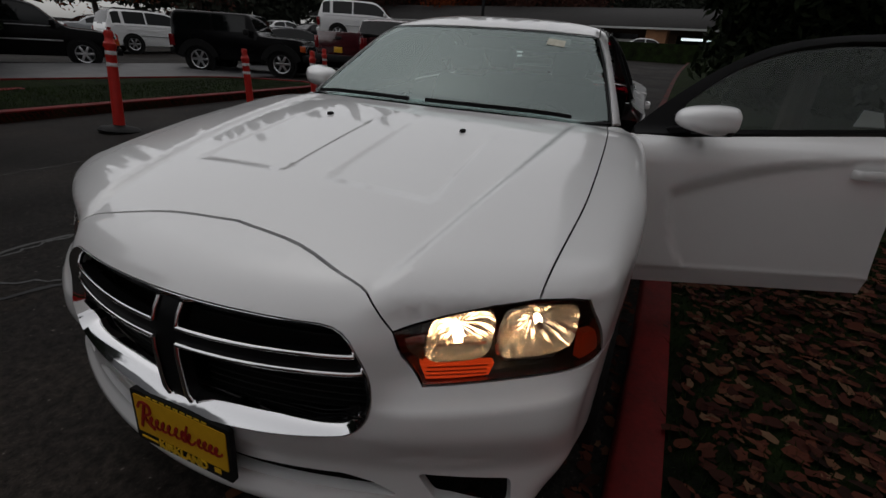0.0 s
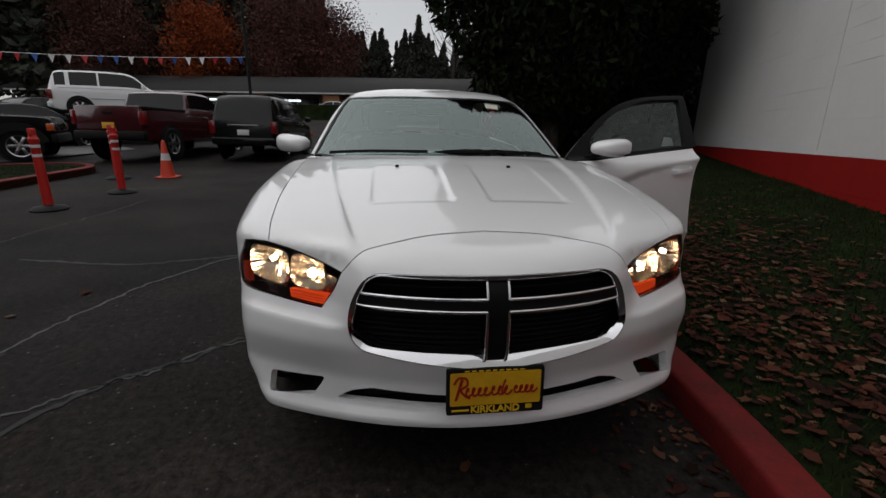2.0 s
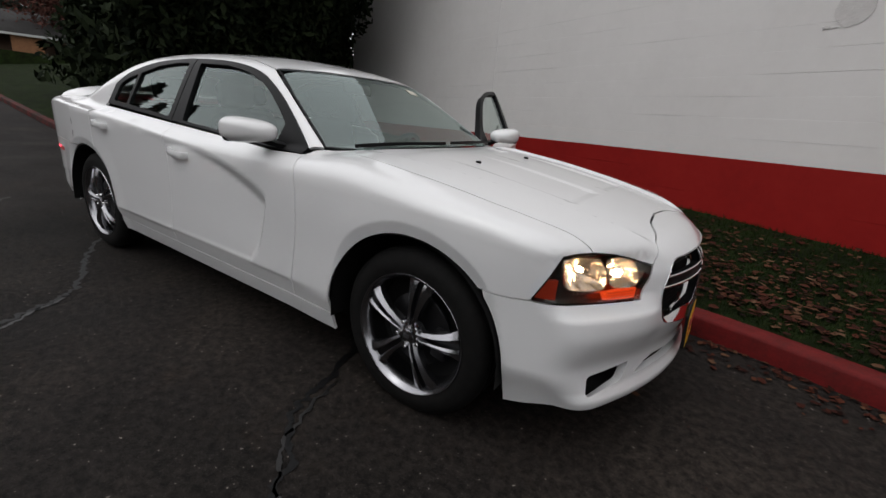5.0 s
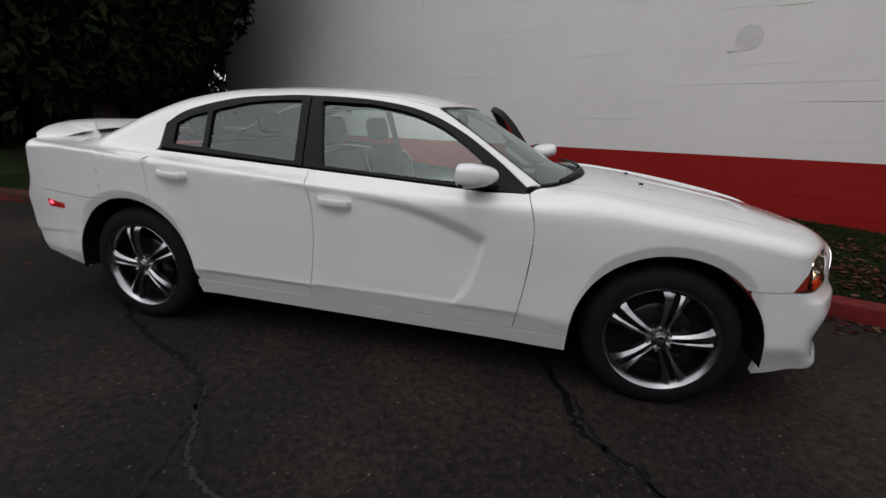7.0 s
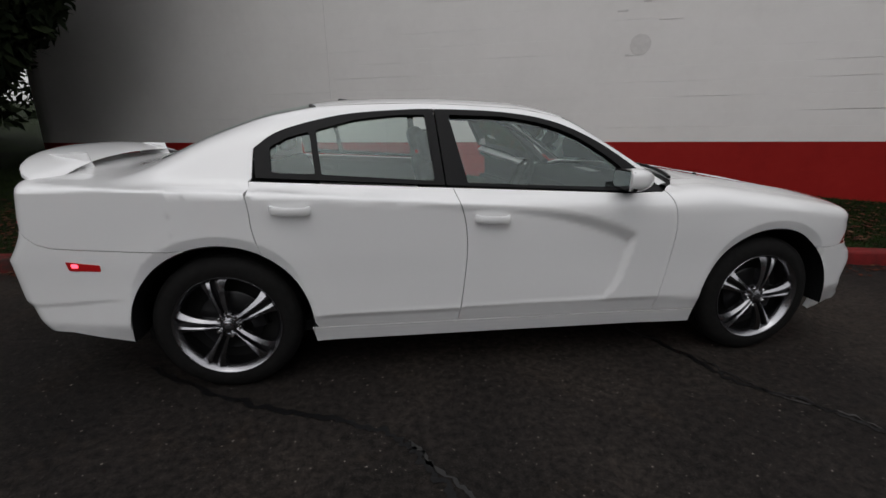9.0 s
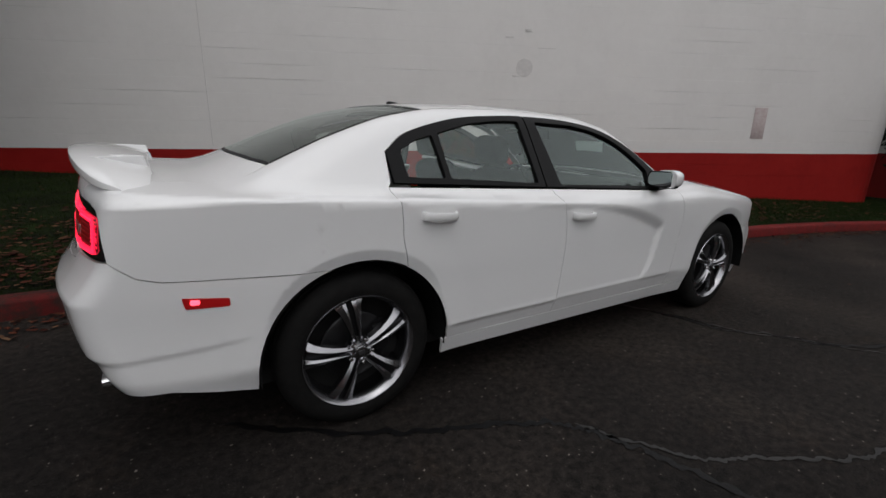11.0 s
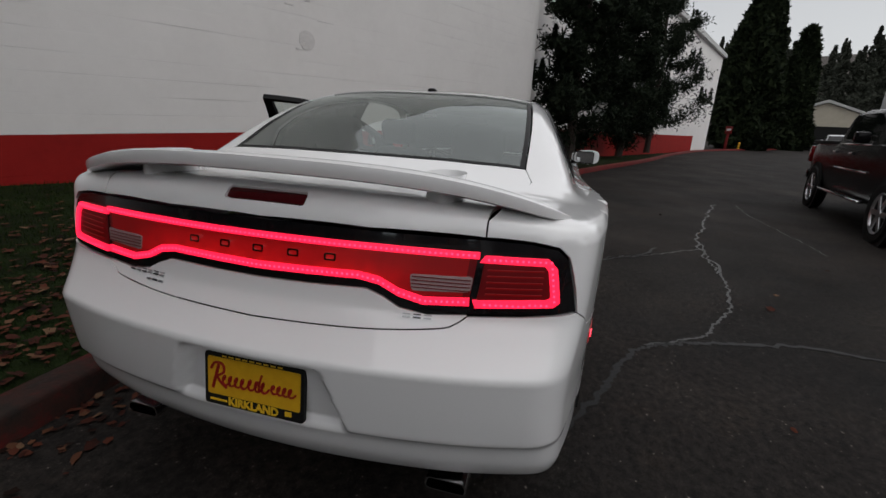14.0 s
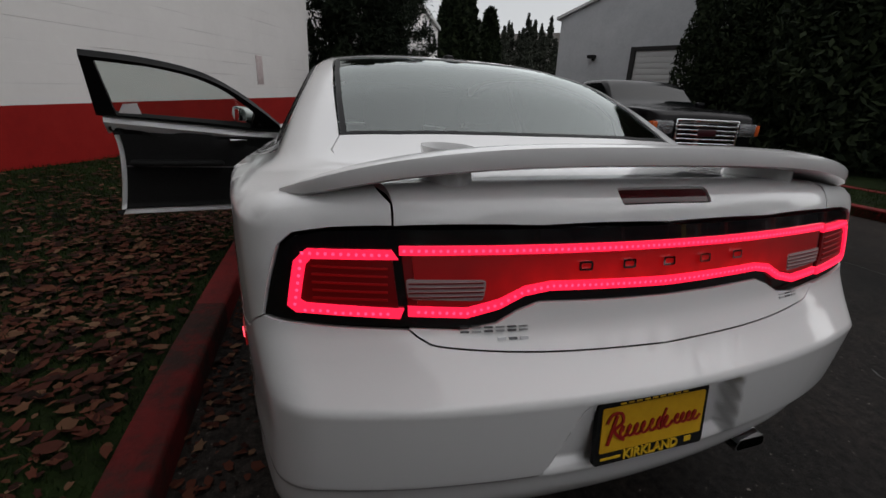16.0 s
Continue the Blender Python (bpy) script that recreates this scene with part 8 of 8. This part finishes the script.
rng = np.random.default_rng(8)
spots = []
for k in range(150):
    a = rng.uniform(140, 252)
    d = rng.uniform(68, 125)
    x, y = d * math.cos(radians(a)), d * math.sin(radians(a))
    low = 0.5 if 164 < a < 186 else 1.0
    spots.append((x, y, 1.5 + (d - 60) * 0.05, rng.uniform(16, 30) * low, rng.uniform(2.6, 4.4)))
for k in range(46):
    a = rng.uniform(188, 235)
    d = rng.uniform(66, 80)
    spots.append((d * math.cos(radians(a)), d * math.sin(radians(a)), 1.5, rng.uniform(17, 27), rng.uniform(2.4, 3.8)))
for k in range(70):
    a = rng.uniform(160, 192)
    d = rng.uniform(80, 120)
    spots.append((d * math.cos(radians(a)), d * math.sin(radians(a)), 1.5 + (d - 60) * 0.05, rng.uniform(0.120, 0.165) * d, rng.uniform(2.8, 4.2)))
fir_wood("far_woods", spots, fir_hazed_green, "fir woods behind the low building, haze put into their colour", 3)
spots = []
for k in range(190):
    a = rng.uniform(-62, 12)
    d = rng.uniform(95, 150)
    spots.append((d * math.cos(radians(a)), d * math.sin(radians(a)), (d - 92) * 0.22, rng.uniform(9, 17), rng.uniform(2.4, 4.0)))
fir_wood("hill_woods", spots, fir_hazed_green, "wooded hill past the driveway, its mist put into the leaf colour", 4)
hill_brown = speckled("hill_brown", ((0.3, (0.020, 0.018, 0.014)), (0.7, (0.055, 0.042, 0.034))), 0.4, 0.95, 1.0, 2.0, 0.3)
# the hill under them
sheet("hill", steps(85, 240, 8), steps(-190, 60, 10), lambda x, y: -0.5 + max(0, math.hypot(x, y) - 90) * 0.22, hill_brown, "brown wooded hillside beyond the driveway", "hill")

# dead leaves on the bank and in the gutter
rng = np.random.default_rng(21)


def strew(n, place):
    V, F = [], []
    for k in range(n):
        x, y, z, s = place()
        a = rng.uniform(0, 2 * math.pi)
        tx, ty = rng.normal(0, 0.35, 2)
        b = len(V)
        long_, wide_ = rng.uniform(1.0, 1.6), rng.uniform(0.55, 0.95)
        lobe = rng.uniform(0.62, 0.98)
        for j in range(10):
            t = 2 * math.pi * j / 10
            r = s * (1.0 if j % 2 == 0 else lobe) * rng.uniform(0.75, 1.15)
            px, py = r * math.cos(t) * long_, r * math.sin(t) * wide_
            pz = 0.45 * abs(py) + px * tx * 0.5 + py * ty * 0.6
            V.append((x + px * math.cos(a) - py * math.sin(a), y + px * math.sin(a) + py * math.cos(a), z + abs(pz) * 0.8 + 0.006))
        V.append((x, y, z + 0.004 + rng.uniform(0, 0.012)))
        F += [(b + j, b + (j + 1) % 10, b + 10) for j in range(10)]
    return np.array(V), np.array(F)


def kerb_y(x):
    return lerp_path([(p[0], p[1]) for p in kerb_line], x)


def on_bank():
    while True:
        x = rng.normal(0.3, 3.6)
        if -6 < x < 10:
            break
    k = kerb_y(x) + 0.16
    y = k + rng.gamma(1.7, 0.50)
    if y > wall_y(x) - 0.05:
        y = rng.uniform(k, wall_y(x) - 0.05)
    return x, y, lawn_z(x, y) + 0.012, rng.uniform(0.011, 0.034)


def in_gutter():
    x = rng.uniform(-5, 9)
    y = kerb_y(x) - abs(rng.normal(0.0, 0.17)) - 0.01
    return x, y, 0.002, rng.uniform(0.008, 0.028)


def on_road():
    x, y = rng.uniform(-12, 9), rng.uniform(-6.5, 0.2)
    return x, y, rise(x, y) + 0.002, rng.uniform(0.014, 0.035)


for nm, n, pl, lb in (("fallen_leaves", 7500, on_bank, "brown dead leaves lying on the grass bank"), ("gutter_leaves", 1500, in_gutter, "brown dead leaves gathered along the kerb"), ("road_leaves", 70, on_road, "a few dead leaves scattered on the asphalt")):
    v, f = strew(n, pl)
    tagged(cloud_mesh(nm, v, f, leaf_mat), lb, "leaves", kind="stuff")


def grass(n, place, hgt):
    P = np.array([place() for _ in range(n)])
    a = rng.random(n) * 2 * math.pi
    h = hgt * rng.uniform(0.5, 1.3, n)
    w = 0.0035
    d = np.stack([np.cos(a), np.sin(a), 0 * a], 1)
    tip = P + np.stack([rng.normal(0, 0.35, n) * h, rng.normal(0, 0.35, n) * h, h], 1)
    V = np.stack([P - d * w, P + d * w, tip], 1).reshape(-1, 3)
    return V, np.arange(n * 3).reshape(-1, 3)


def bank_blade():
    x = rng.uniform(-7, 11)
    k = kerb_y(x) + 0.15
    w = wall_y(x) if x < 9.8 else k + 3
    t = rng.random()
    y = k + (w - k) * t
    return x, y, lawn_z(x, y) - 0.005


v, f = grass(90000, bank_blade, 0.042)
tagged(cloud_mesh("bank_grass", v, f, grass_blade), "thin short grass on the bank", "grass", kind="stuff")


def island_blade():
    x = rng.uniform(-7.3, 2)
    return x, rng.uniform(-9.4, -6.95), 0.115


v, f = grass(16000, island_blade, 0.05)
tagged(cloud_mesh("island_grass", v, f, grass_blade), "short lawn grass on the island", "grass", kind="stuff")
